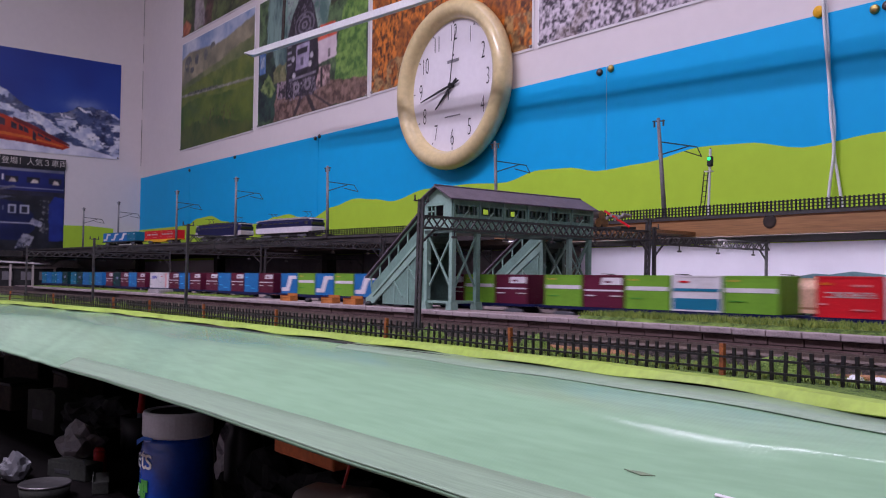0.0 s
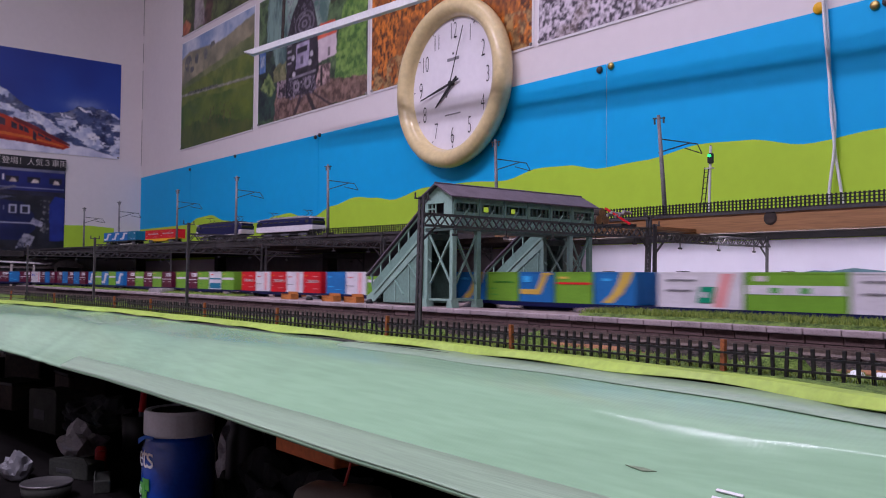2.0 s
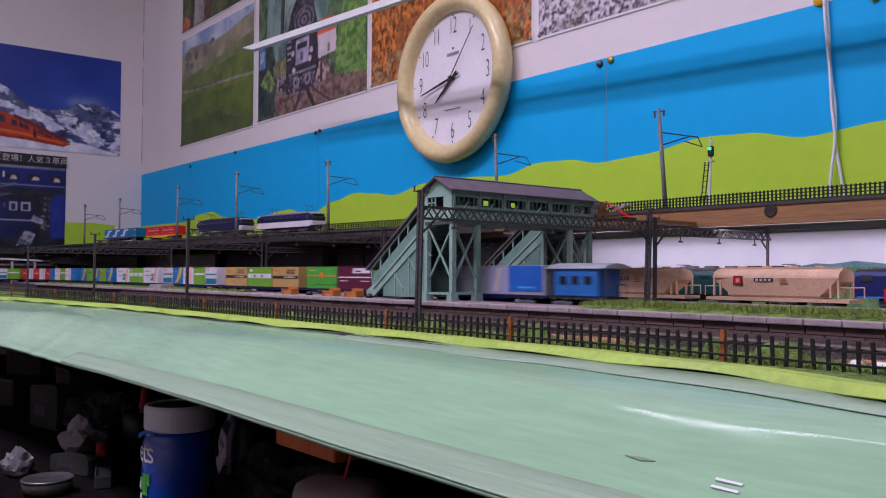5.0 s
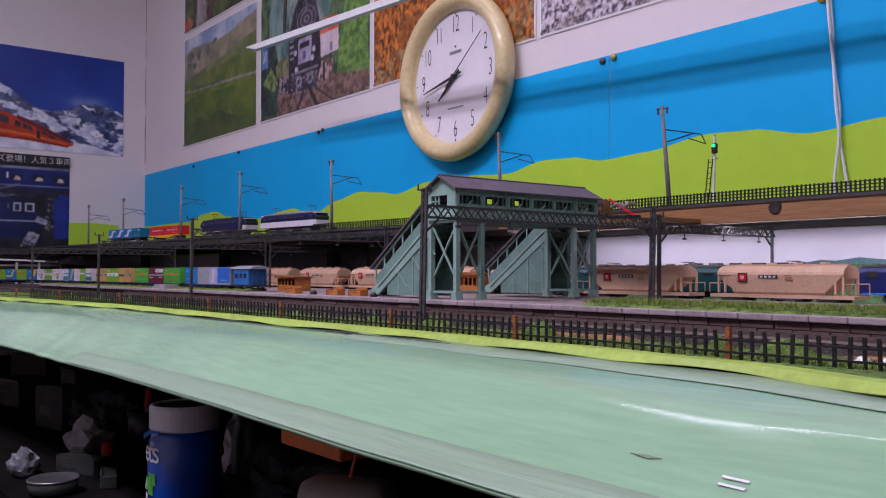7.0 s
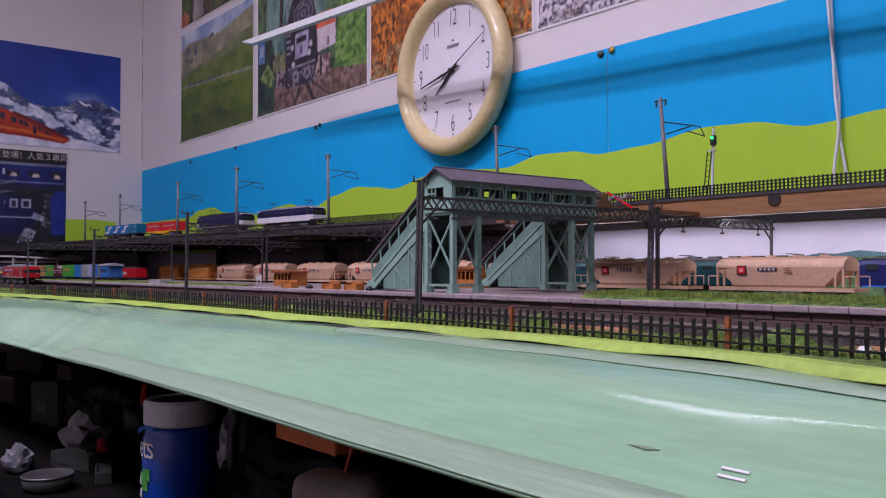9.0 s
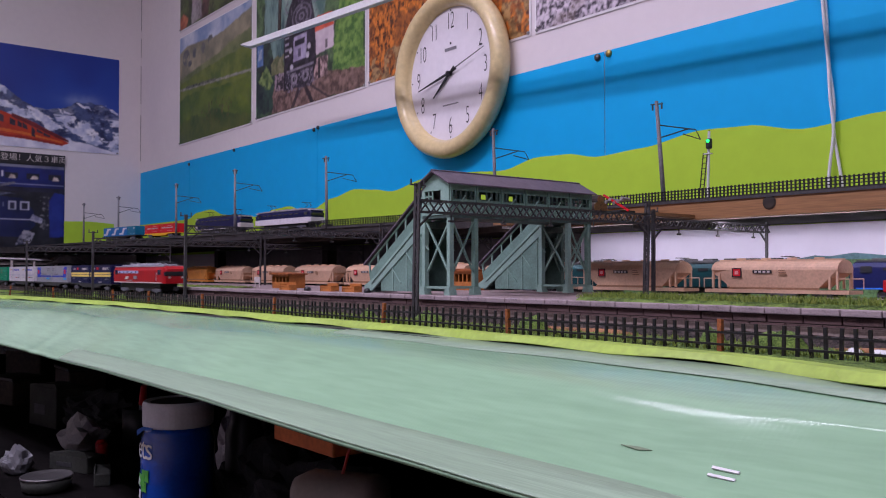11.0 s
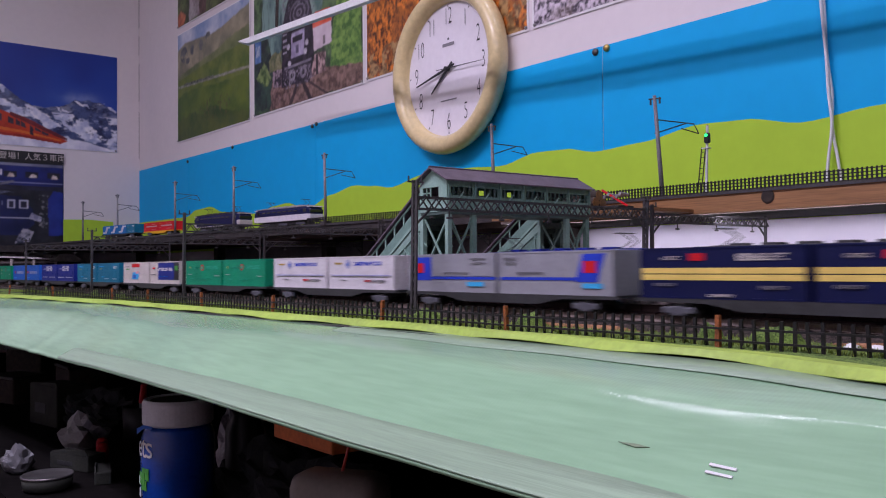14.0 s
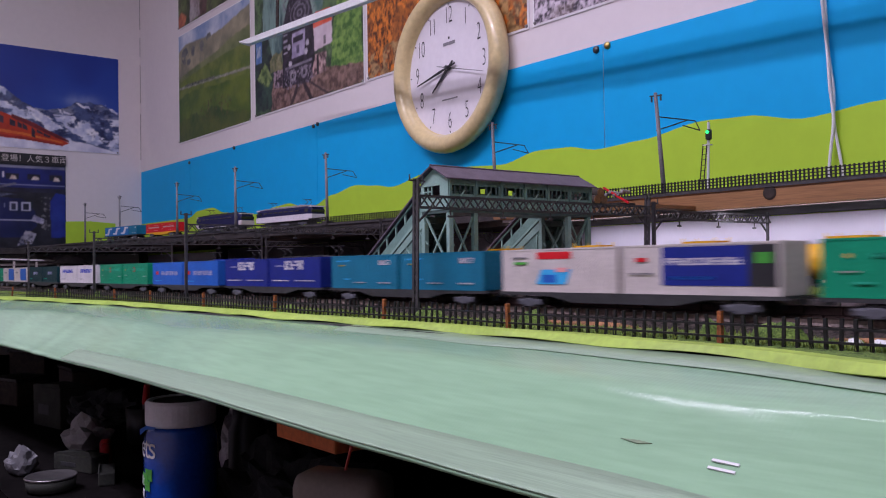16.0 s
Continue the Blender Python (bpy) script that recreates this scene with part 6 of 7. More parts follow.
STYLE = {
    "navy": ("navy", [("stripe_yellow", 0, 1, 0.36, 0.47), ("stripe_yellow", 0, 1, 0.49, 0.60), ("~cream", 0.62, 0.9, 0.73, 0.86), ("red", 0.33, 0.42, 0.74, 0.88), ("~cream", 0.15, 0.26, 0.76, 0.83), ("~grey", 0.1, 0.24, 0.24, 0.3), ("~grey", 0.75, 0.9, 0.2, 0.27), ("~cream", 0.45, 0.6, 0.05, 0.1)]),
    "silver_l": ("silver", [("brightblue", 0.06, 0.28, 0.3, 0.92, -0.0), ("silver", 0.30, 0.98, 0.42, 0.96), ("brightblue", 0.26, 1.0, 0.33, 0.40), ("red", 0.10, 0.19, 0.5, 0.76), ("~grey", 0.42, 0.72, 0.46, 0.52), ("cyan", 0.70, 0.88, 0.16, 0.27), ("~grey", 0.74, 0.9, 0.82, 0.87), ("~grey", 0.74, 0.9, 0.72, 0.77)]),
    "silver_r": ("silver", [("brightblue", 0.70, 0.88, 0.3, 0.92, 0.06), ("brightblue", 0.0, 0.76, 0.33, 0.40), ("red", 0.77, 0.87, 0.5, 0.76), ("~grey", 0.18, 0.42, 0.46, 0.52), ("cyan", 0.76, 0.92, 0.16, 0.27), ("~grey", 0.05, 0.18, 0.82, 0.87), ("~grey", 0.05, 0.18, 0.72, 0.77)]),
    "white_blue": ("white", [("~brightblue", 0.41, 0.82, 0.72, 0.83), ("@lavender", 0.25, 0.38, 0.62, 0.9), ("@azure", 0.29, 0.34, 0.7, 0.82), ("~gold", 0.10, 0.22, 0.76, 0.82), ("~grey", 0.68, 0.88, 0.22, 0.29), ("~red", 0.58, 0.67, 0.23, 0.29), ("lavender", 0.05, 0.95, 0.40, 0.44), ("~grey", 0.2, 0.3, 0.25, 0.29)]),
    "green": ("green", [("~mint", 0.58, 0.9, 0.64, 0.78), ("@red", 0.42, 0.53, 0.58, 0.84), ("@mint", 0.44, 0.51, 0.63, 0.79), ("~mint", 0.24, 0.4, 0.66, 0.74), ("@gold", 0.1, 0.16, 0.66, 0.75), ("~cream", 0.08, 0.18, 0.42, 0.45), ("~mint", 0.44, 0.62, 0.22, 0.27), ("~cream", 0.84, 0.95, 0.36, 0.39), ("mint", 0.15, 0.25, 0.24, 0.27)]),
    "cream_art": ("cream", [("red", 0.33, 0.63, 0.76, 0.92), ("cyan", 0.32, 0.58, 0.18, 0.52, 0.05), ("azure", 0.38, 0.5, 0.22, 0.4), ("pink", 0.5, 0.6, 0.46, 0.56), ("~grey", 0.1, 0.24, 0.78, 0.82), ("leaf", 0.12, 0.24, 0.64, 0.70)]),
    "cream_blue": ("cream", [("indigo", 0.28, 0.82, 0.18, 0.94), ("ink", 0.82, 0.98, 0.18, 0.94), ("~white", 0.31, 0.78, 0.58, 0.72), ("~azure", 0.32, 0.62, 0.30, 0.36), ("leaf", 0.86, 0.95, 0.6, 0.8), ("red", 0.1, 0.18, 0.66, 0.74), ("~grey", 0.05, 0.22, 0.4, 0.43)]),
    "teal": ("teal", [("~cyan", 0.08, 0.3, 0.81, 0.86), ("~white", 0.74, 0.9, 0.70, 0.84), ("~cyan", 0.2, 0.3, 0.26, 0.3), ("~gold", 0.12, 0.22, 0.68, 0.72), ("~white", 0.72, 0.9, 0.16, 0.20), ("~white", 0.36, 0.55, 0.17, 0.20)]),
    "indigo": ("indigo", [("~white", 0.32, 0.72, 0.60, 0.90), ("~lavender", 0.12, 0.3, 0.7, 0.76), ("~white", 0.06, 0.4, 0.2, 0.24), ("~white", 0.52, 0.9, 0.2, 0.24)]),
    "azure": ("azure", [("~lavender", 0.3, 0.85, 0.42, 0.60), ("red", 0.12, 0.2, 0.45, 0.6), ("~cyan", 0.1, 0.3, 0.15, 0.19)]),
    "white_logo": ("white", [("~brightblue", 0.15, 0.75, 0.58, 0.78), ("~grey", 0.1, 0.3, 0.2, 0.24)]),
    "darkteal": ("darkteal", [("~lavender", 0.35, 0.65, 0.5, 0.68), ("~mint", 0.1, 0.3, 0.2, 0.25)]),
    "mixed": ("cream", [("azure", 0.5, 0.98, 0.1, 0.92), ("grey", 0.1, 0.3, 0.6, 0.7)]),
    "lime": ("lime", [("white", 0, 1, 0.55, 0.67), ("~gold", 0.08, 0.3, 0.84, 0.89), ("~leaf", 0.1, 0.4, 0.3, 0.33)]),
    "maroon": ("maroon", [("white", 0, 1, 0.50, 0.55), ("white", 0.45, 0.95, 0.70, 0.92, 0.03), ("maroon", 0.55, 0.7, 0.76, 0.82), ("white", 0.08, 0.3, 0.34, 0.38), ("cream", 0.7, 0.95, 0.34, 0.38)]),
    "wteal": ("white", [("teal", 0, 1, 0.0, 0.36), ("teal", 0, 1, 0.56, 0.64), ("red", 0.15, 0.35, 0.80, 0.85)]),
    "red": ("red", [("~cream", 0.15, 0.9, 0.48, 0.62), ("~orange", 0.05, 0.25, 0.79, 0.85), ("~pink", 0.55, 0.85, 0.75, 0.8), ("~pink", 0.55, 0.85, 0.18, 0.22), ("pink", 0.05, 0.15, 0.3, 0.34)]),
    "wpink": ("white", [("pink", 0.62, 0.76, 0.0, 1.0), ("~red", 0.1, 0.32, 0.72, 0.78), ("~grey", 0.05, 0.4, 0.36, 0.39)]),
    "bluep": ("blue", [("cyan", 0.08, 0.25, 0.74, 0.8), ("cyan", 0.1, 0.4, 0.3, 0.34), ("cyan", 0.5, 0.75, 0.18, 0.22)]),
    "swoosh": ("blue", [("gold", 0.20, 0.45, 0.05, 0.30, 0.2), ("gold", 0.42, 0.68, 0.30, 0.65, 0.16), ("gold", 0.58, 0.86, 0.65, 1.0, 0.10), ("cyan", 0.2, 0.4, 0.72, 0.8)]),
    "swoosh_b": ("blue", [("gold", 0.0, 0.5, 0.25, 0.42), ("gold", 0.44, 0.62, 0.25, 0.97, 0.25), ("gold", 0.65, 0.95, 0.9, 0.98), ("cyan", 0.12, 0.35, 0.66, 0.86)]),
    "limetext": ("lime", [("~leaf", 0.25, 0.85, 0.62, 0.68), ("~leaf", 0.1, 0.3, 0.4, 0.44), ("leaf", 0.1, 0.35, 0.2, 0.23)]),
    "limered": ("lime", [("red", 0, 1, 0.60, 0.67), ("gold", 0.1, 0.35, 0.78, 0.85)]),
    "wlogo": ("white", [("pink", 0.66, 0.80, 0.02, 0.98, 0.10), ("green", 0.48, 0.66, 0.15, 0.6, 0.04), ("~grey", 0.1, 0.48, 0.74, 0.80), ("~grey", 0.1, 0.42, 0.46, 0.51), ("white", 0.54, 0.6, 0.3, 0.45)]),
    "limebar": ("lime", [("white", 0, 1, 0.42, 0.66), ("leaf", 0.26, 0.36, 0.46, 0.6), ("leaf", 0.56, 0.66, 0.46, 0.6), ("cream", 0.1, 0.22, 0.76, 0.9)]),
    "tan": ("tan", [("ink", 0, 1, 0.42, 0.56), ("~print_path", 0.55, 0.85, 0.78, 0.88), ("~print_path", 0.55, 0.85, 0.66, 0.75), ("orange", 0.1, 0.22, 0.78, 0.86), ("~cream", 0.45, 0.88, 0.46, 0.53)]),
    "limeorange": ("leaf", [("orange", 0, 1, 0.55, 0.61), ("@orange", 0.45, 0.56, 0.46, 0.76), ("gold", 0.1, 0.3, 0.8, 0.85), ("lime", 0.1, 0.9, 0.2, 0.24)]),
    "longsilver": ("silver", [("lavender", 0.36, 0.60, 0.0, 1.0, 0.05), ("cream", 0.44, 0.5, 0.1, 0.9, 0.04), ("azure", 0.62, 0.97, 0.12, 0.98), ("cyan", 0.72, 0.9, 0.22, 0.28), ("grey", 0.05, 0.12, 0.5, 0.54), ("grey", 0.05, 0.12, 0.7, 0.74)]),
    "slash": ("blue", [("white", 0.25, 0.5, 0.12, 0.88, 0.25), ("white", 0.5, 0.98, 0.72, 0.88), ("white", 0.05, 0.4, 0.12, 0.3)]),
}


def container_wagon(names, L, widths=None, deep=True, h=0.031, gap=0.0012, col="frame_grey", label=""):
    o = flat_wagon(label or ("dark flat wagon loaded with " + str(len(names)) + " freight containers"), L, deep, col)
    use = L - 0.012 if len(names) == 2 else L - 0.026
    widths = widths or [1] * len(names)
    tot = sum(widths)
    x = -use / 2
    for nm, w in zip(names, widths):
        col, marks = STYLE[nm]
        ww = use * w / tot
        container(o, x + gap / 2, x + ww - gap / 2, col, marks, h)
        x += ww
    return o


def electric_loco(name, label, body, band, L, roofc, lower=None, arms="mast_grey", nose="", folded=False, vents=None, zs=0.0115):
    o = thing(name, label, "locomotive")
    h = L / 2
    zr = 0.042
    pr = [(-0.0180, zs), (-0.0182, zr - 0.007), (-0.0165, zr - 0.002), (-0.013, zr), (0.013, zr), (0.0165, zr - 0.002), (0.0182, zr - 0.007), (0.0180, zs)]
    bm = B()
    secs = [(-h, 0.90, 0.80), (-h + 0.004, 0.97, 0.94), (-h + 0.010, 1, 1), (h - 0.010, 1, 1), (h - 0.004, 0.97, 0.94), (h, 0.90, 0.80)]
    rows = [[bm.verts.new((x, y * sy, zs + (z - zs) * sz)) for y, z in pr] for x, sy, sz in secs]
    for a, b in zip(rows, rows[1:]):
        for i in range(8):
            bm.faces.new((a[i], a[(i + 1) % 8], b[(i + 1) % 8], b[i]))
    bm.faces.new(rows[0])
    bm.faces.new(rows[-1][::-1])
    part("body", bm, body, o)
    if lower:
        part("lower_body", box(B(), -h + 0.008, h - 0.008, -0.0187, -0.0181, zs, zs + 0.013), lower, o)
    part("waist_band", box(B(), -h + 0.008, h - 0.008, -0.0188, -0.0181, zs + 0.0002, zs + 0.0016), band, o, "pale stripe")
    part("cantrail", box(B(), -h + 0.008, h - 0.008, -0.0170, 0.0170, zr - 0.0012, zr + 0.0004), roofc, o)
    bm = B()
    box(bm, -h + 0.02, h - 0.02, -0.009, 0.009, zr, zr + 0.0025, 0.0006)
    for k in range(5):
        box(bm, -h * 0.5 + k * h * 0.25 - 0.008, -h * 0.5 + k * h * 0.25 + 0.006, -0.006, 0.006, zr + 0.002, zr + 0.0045, 0.0006)
    part("roof_gear", bm, roofc, o, "grey roof equipment")
    if vents:
        part("vent_band", box(B(), -h * 0.76, h * 0.06, -0.0187, -0.0181, zr - 0.0112, zr - 0.0070), vents, o, "pale strip of round windows")
        for k in range(5):
            x = -h * 0.68 + k * h * 0.165
            part("louvre", rod(B(), (x, -0.0190, zr - 0.0091), (x, -0.0182, zr - 0.0091), 0.0017, n=10), "glass_dark", o)
        part("door_line", box(B(), h * 0.70, h * 0.705, -0.0187, -0.0181, zs + 0.002, zr - 0.006), "maroon", o)
        part("handrail", rod(B(), (h - 0.028, -0.0192, zs + 0.004), (h - 0.028, -0.0192, zr - 0.010), 0.0005, n=6), "cream", o)
    else:
        for k in range(7):
            x = -h * 0.62 + k * h * 0.19
            part("louvre", box(B(), x - 0.008, x + 0.006, -0.0189, -0.0182, zr - 0.0105, zr - 0.0075), "glass_dark", o)
    if nose:
        for s in (-1, 1):
            part("nose_panel", box(B(), min(s * (h - 0.013), s * (h + 0.0008)), max(s * (h - 0.013), s * (h + 0.0008)), -0.0186, 0.0186, zs + 0.001, zs + 0.0125, 0.0015), nose, o, "pale nose panel")
            part("brow", box(B(), s * (h - 0.006) - 0.007, s * (h - 0.006) + 0.007, -0.0172, 0.0172, zr - 0.0035, zr - 0.001, 0.001), nose, o)
    for s in (-1, 1):
        part("cab_window", box(B(), s * (h - 0.019) - 0.006, s * (h - 0.019) + 0.006, -0.0188, -0.0181, zr - 0.013, zr - 0.006), "glass_dark", o)
        wb = B()
        box(wb, s * (h - 0.0032) - 0.0040, s * (h - 0.0032) + 0.0040, -0.0172, 0.0172, zr - 0.0150, zr - 0.0085, 0.0008)
        part("windscreen", wb, "glass_dark", o)
        part("coupler", box(B(), s * h - 0.004, s * h + 0.006, -0.002, 0.002, 0.006, 0.010), "bogie_black", o)
        for y in (-0.010, 0.010):
            part("headlight", rod(B(), (s * (h - 0.002), y, zs + 0.009), (s * (h + 0.0006), y, zs + 0.009), 0.0016, n=10), "cream", o)
        pg = B()
        px = s * h * 0.62
        for y in (-0.006, 0.006):
            rod(pg, (px, y, zr + 0.003), (px + 0.012, y * 0.8, zr + (0.0045 if folded else 0.009)), 0.0005, n=5)
            rod(pg, (px + 0.012, y * 0.8, zr + (0.0045 if folded else 0.009)), (px, y * 0.9, zr + (0.006 if folded else 0.016)), 0.0005, n=5)
        for dx in (-0.0015, 0.0015):
            rod(pg, (px + dx, -0.012, zr + (0.006 if folded else 0.016)), (px + dx, 0.012, zr + (0.006 if folded else 0.016)), 0.0005, n=5)
        box(pg, px - 0.008, px + 0.012, -0.007, 0.007, zr + 0.001, zr + 0.003)
        part("pantograph", pg, arms, o)
    part("underfloor", box(B(), -h * 0.75, h * 0.75, -0.013, 0.013, 0.004, zs + 0.001), "bogie_black", o)
    for k in (-1, 0, 1):
        bogie(o, k * h * 0.62, 0.0065, 0.034)
    return o


# near train: red locomotive and its container wagons
NEAR = []
red = electric_loco("electric_locomotive", "bright red electric locomotive with a white waist stripe", "locored", "cream", 0.233, "silver", vents="lavender", folded=True, zs=0.0158)
part("side_logo", prism(B(), [(-0.055, 0.0215), (-0.040, 0.0215), (-0.0345, 0.0258), (-0.047, 0.0258)], "y", -0.0191, -0.0184), "cream", red, "white slanted emblem")
part("side_underline", box(B(), -0.044, -0.018, -0.0191, -0.0184, 0.0195, 0.0202), "cream", red)
part("side_panel", box(B(), -0.012, 0.002, -0.0191, -0.0184, 0.0215, 0.027), "grey", red)
NEAR.append((red, 0.1165))
off = 0.0
for k, nm in enumerate((("navy", "navy"), ("silver_l", "silver_r"), ("white_blue", "white_blue"), ("green", "green"), ("cream_art", "cream_blue"), ("teal", "teal"), ("indigo", "indigo"), ("azure", "azure"), ("green", "green"), ("white_logo", "white_logo"), ("darkteal", "darkteal"), ("mixed", "mixed"), ("green", "green"))):
    w = container_wagon(nm, 0.254, h=0.0325, gap=0.0042, col="dark_grey", label="grey flat wagon carrying two long " + {"navy": "navy blue", "silver_l": "silver and blue", "white_blue": "white", "green": "green", "cream_art": "cream", "teal": "teal", "indigo": "indigo blue", "azure": "bright blue", "white_logo": "white", "darkteal": "dark teal", "mixed": "cream and blue"}[nm[0]] + " containers")
    NEAR.append((w, -0.007 - 0.2615 * k - 0.131))

# far train: twelve-foot containers, tail first at the right
KF = 0.575 / 0.642
FAR = []
rows_far = [
    (-2.685, ("teal", "bluep", "teal", "bluep", "darkteal"), None), (-2.39, ("teal", "darkteal", "bluep", "teal", "bluep"), None), (-2.095, ("maroon", "darkteal", "maroon", "bluep", "maroon"), None),
    (-1.80, ("white_logo", "wpink", "maroon", "bluep", "maroon"), None), (-1.51, ("maroon", "bluep", "maroon", "bluep", "maroon"), None), (-1.2185, ("slash", "lime", "slash", "lime", "slash"), None),
    (-0.9275, ("maroon", "lime", "maroon", "lime", "maroon"), None), (-0.6364, ("lime", "maroon", "lime", "wteal", "lime"), None), (-0.3405, ("red", "wpink", "red", "wpink", "red"), None),
    (-0.0593, ("bluep", "wpink", "lime", "wpink", "bluep"), None), (0.240, ("swoosh", "limetext", "swoosh_b", "limered", "swoosh"), None), (0.531, ("wlogo", "limebar", "wlogo"), None),
    (0.8244, ("wteal", "swoosh", "wpink", "lime", "wteal"), None), (1.126, ("tan", "limebar", "tan"), None), (1.416, ("limeorange", "maroon", "limeorange"), None), (1.712, ("bluep", "longsilver"), [1, 2.5])]
for x0, nm, wd in rows_far:
    w = container_wagon(nm, 0.265 if len(nm) != 2 else 0.20, wd, False, 0.0285, 0.0022, "navy", "blue flat wagon with " + {5: "five short mixed-colour containers", 3: "three mid-length containers", 2: "a blue and a long silver container"}[len(nm)])
    length = 0.239 if len(nm) != 2 else 0.188
    FAR.append((w, x0 * KF + length / 2))


def brake_van():
    o = thing("brake_van", "blue brake van with a grey roof and end balconies", "wagon")
    part("underframe", box(B(), -0.035, 0.035, -0.0145, 0.0145, 0.0105, 0.0128), "bogie_black", o)
    part("body", box(B(), -0.027, 0.027, -0.0155, 0.0155, 0.0128, 0.038, 0.0008), "van_blue", o)
    for k in (-0.015, 0.0, 0.015):
        part("window", box(B(), k - 0.004, k + 0.004, -0.0163, -0.0154, 0.024, 0.031), "glass_dark", o)
    bm = B()
    prism(bm, [(-0.0175, 0.038), (-0.012, 0.0412), (0, 0.0432), (0.012, 0.0412), (0.0175, 0.038)], "x", -0.036, 0.036)
    part("roof", bm, "silver", o, "pale grey curved roof")
    for s in (-1, 1):
        bm = B()
        for y in (-0.013, -0.005, 0.005, 0.013):
            rod(bm, (s * 0.0345, y, 0.0128), (s * 0.0345, y, 0.038 if abs(y) > 0.01 else 0.024), 0.0006, n=5)
        rod(bm, (s * 0.0345, -0.013, 0.024), (s * 0.0345, 0.013, 0.024), 0.0006, n=5)
        part("balcony_rail", bm, "frame_grey", o)
    for k in (-1, 1):
        bogie(o, k * 0.019)
    return o


FAR.append((brake_van(), 1.758))

# third train: blue locomotive with yellow wagons on the far track
THIRD = [(electric_loco("electric_locomotive", "dark blue electric locomotive with a cream front", "navy", "azure", 0.235, "indigo"), 0.1175)]
part("cab_side", box(B(), -0.1125, -0.104, -0.0190, -0.0183, 0.0135, 0.024), "cream", THIRD[0][0], "cream cab panel")


def tank_wagon():
    o = thing("tank_wagon", "yellow cylindrical tank wagon on a black underframe", "wagon", group="yellow tank wagons")
    part("underframe", box(B(), -0.054, 0.054, -0.013, 0.013, 0.0105, 0.0130), "bogie_black", o)
    bm = B()
    rod(bm, (-0.046, 0, 0.0285), (0.046, 0, 0.0285), 0.0128, n=28)
    for s in (-1, 1):
        rod(bm, (s * 0.046, 0, 0.0285), (s * 0.049, 0, 0.0285), 0.0128, 0.006, 28)
    part("tank", bm, "yellow", o)
    part("dome", rod(B(), (0, 0, 0.040), (0, 0, 0.0455), 0.006, n=16), "yellow", o)
    part("walkway", box(B(), -0.015, 0.015, -0.010, 0.010, 0.0445, 0.0460), "yellow", o)
    for x in (-0.0145, 0.0145):
        for y in (-0.0095, 0.0095):
            part("walkway_post", beam(B(), (x, y, 0.036), (x, y, 0.0485), 0.0009), "stripe_yellow", o)
    for s in (-1, 1):
        part("saddle", box(B(), s * 0.030 - 0.003, s * 0.030 + 0.003, -0.011, 0.011, 0.0130, 0.0185), "bogie_black", o)
        bogie(o, s * 0.032, col="bogie_black")
    return o


THIRD.append((electric_loco("electric_locomotive", "dark green electric locomotive coupled behind the leading one", "darkteal", "darkteal", 0.225, "dark_grey"), 0.36))
low = flat_wagon("low dark flat wagon with timber load", 0.20, False, "dark_grey")
part("timber_load", box(B(), -0.08, 0.08, -0.013, 0.013, 0.0128, 0.030, 0.002), "wood_dark", low)
THIRD.append((low, 0.58))
for k in range(12):
    THIRD.append((tank_wagon(), 0.76 + 0.118 * k))

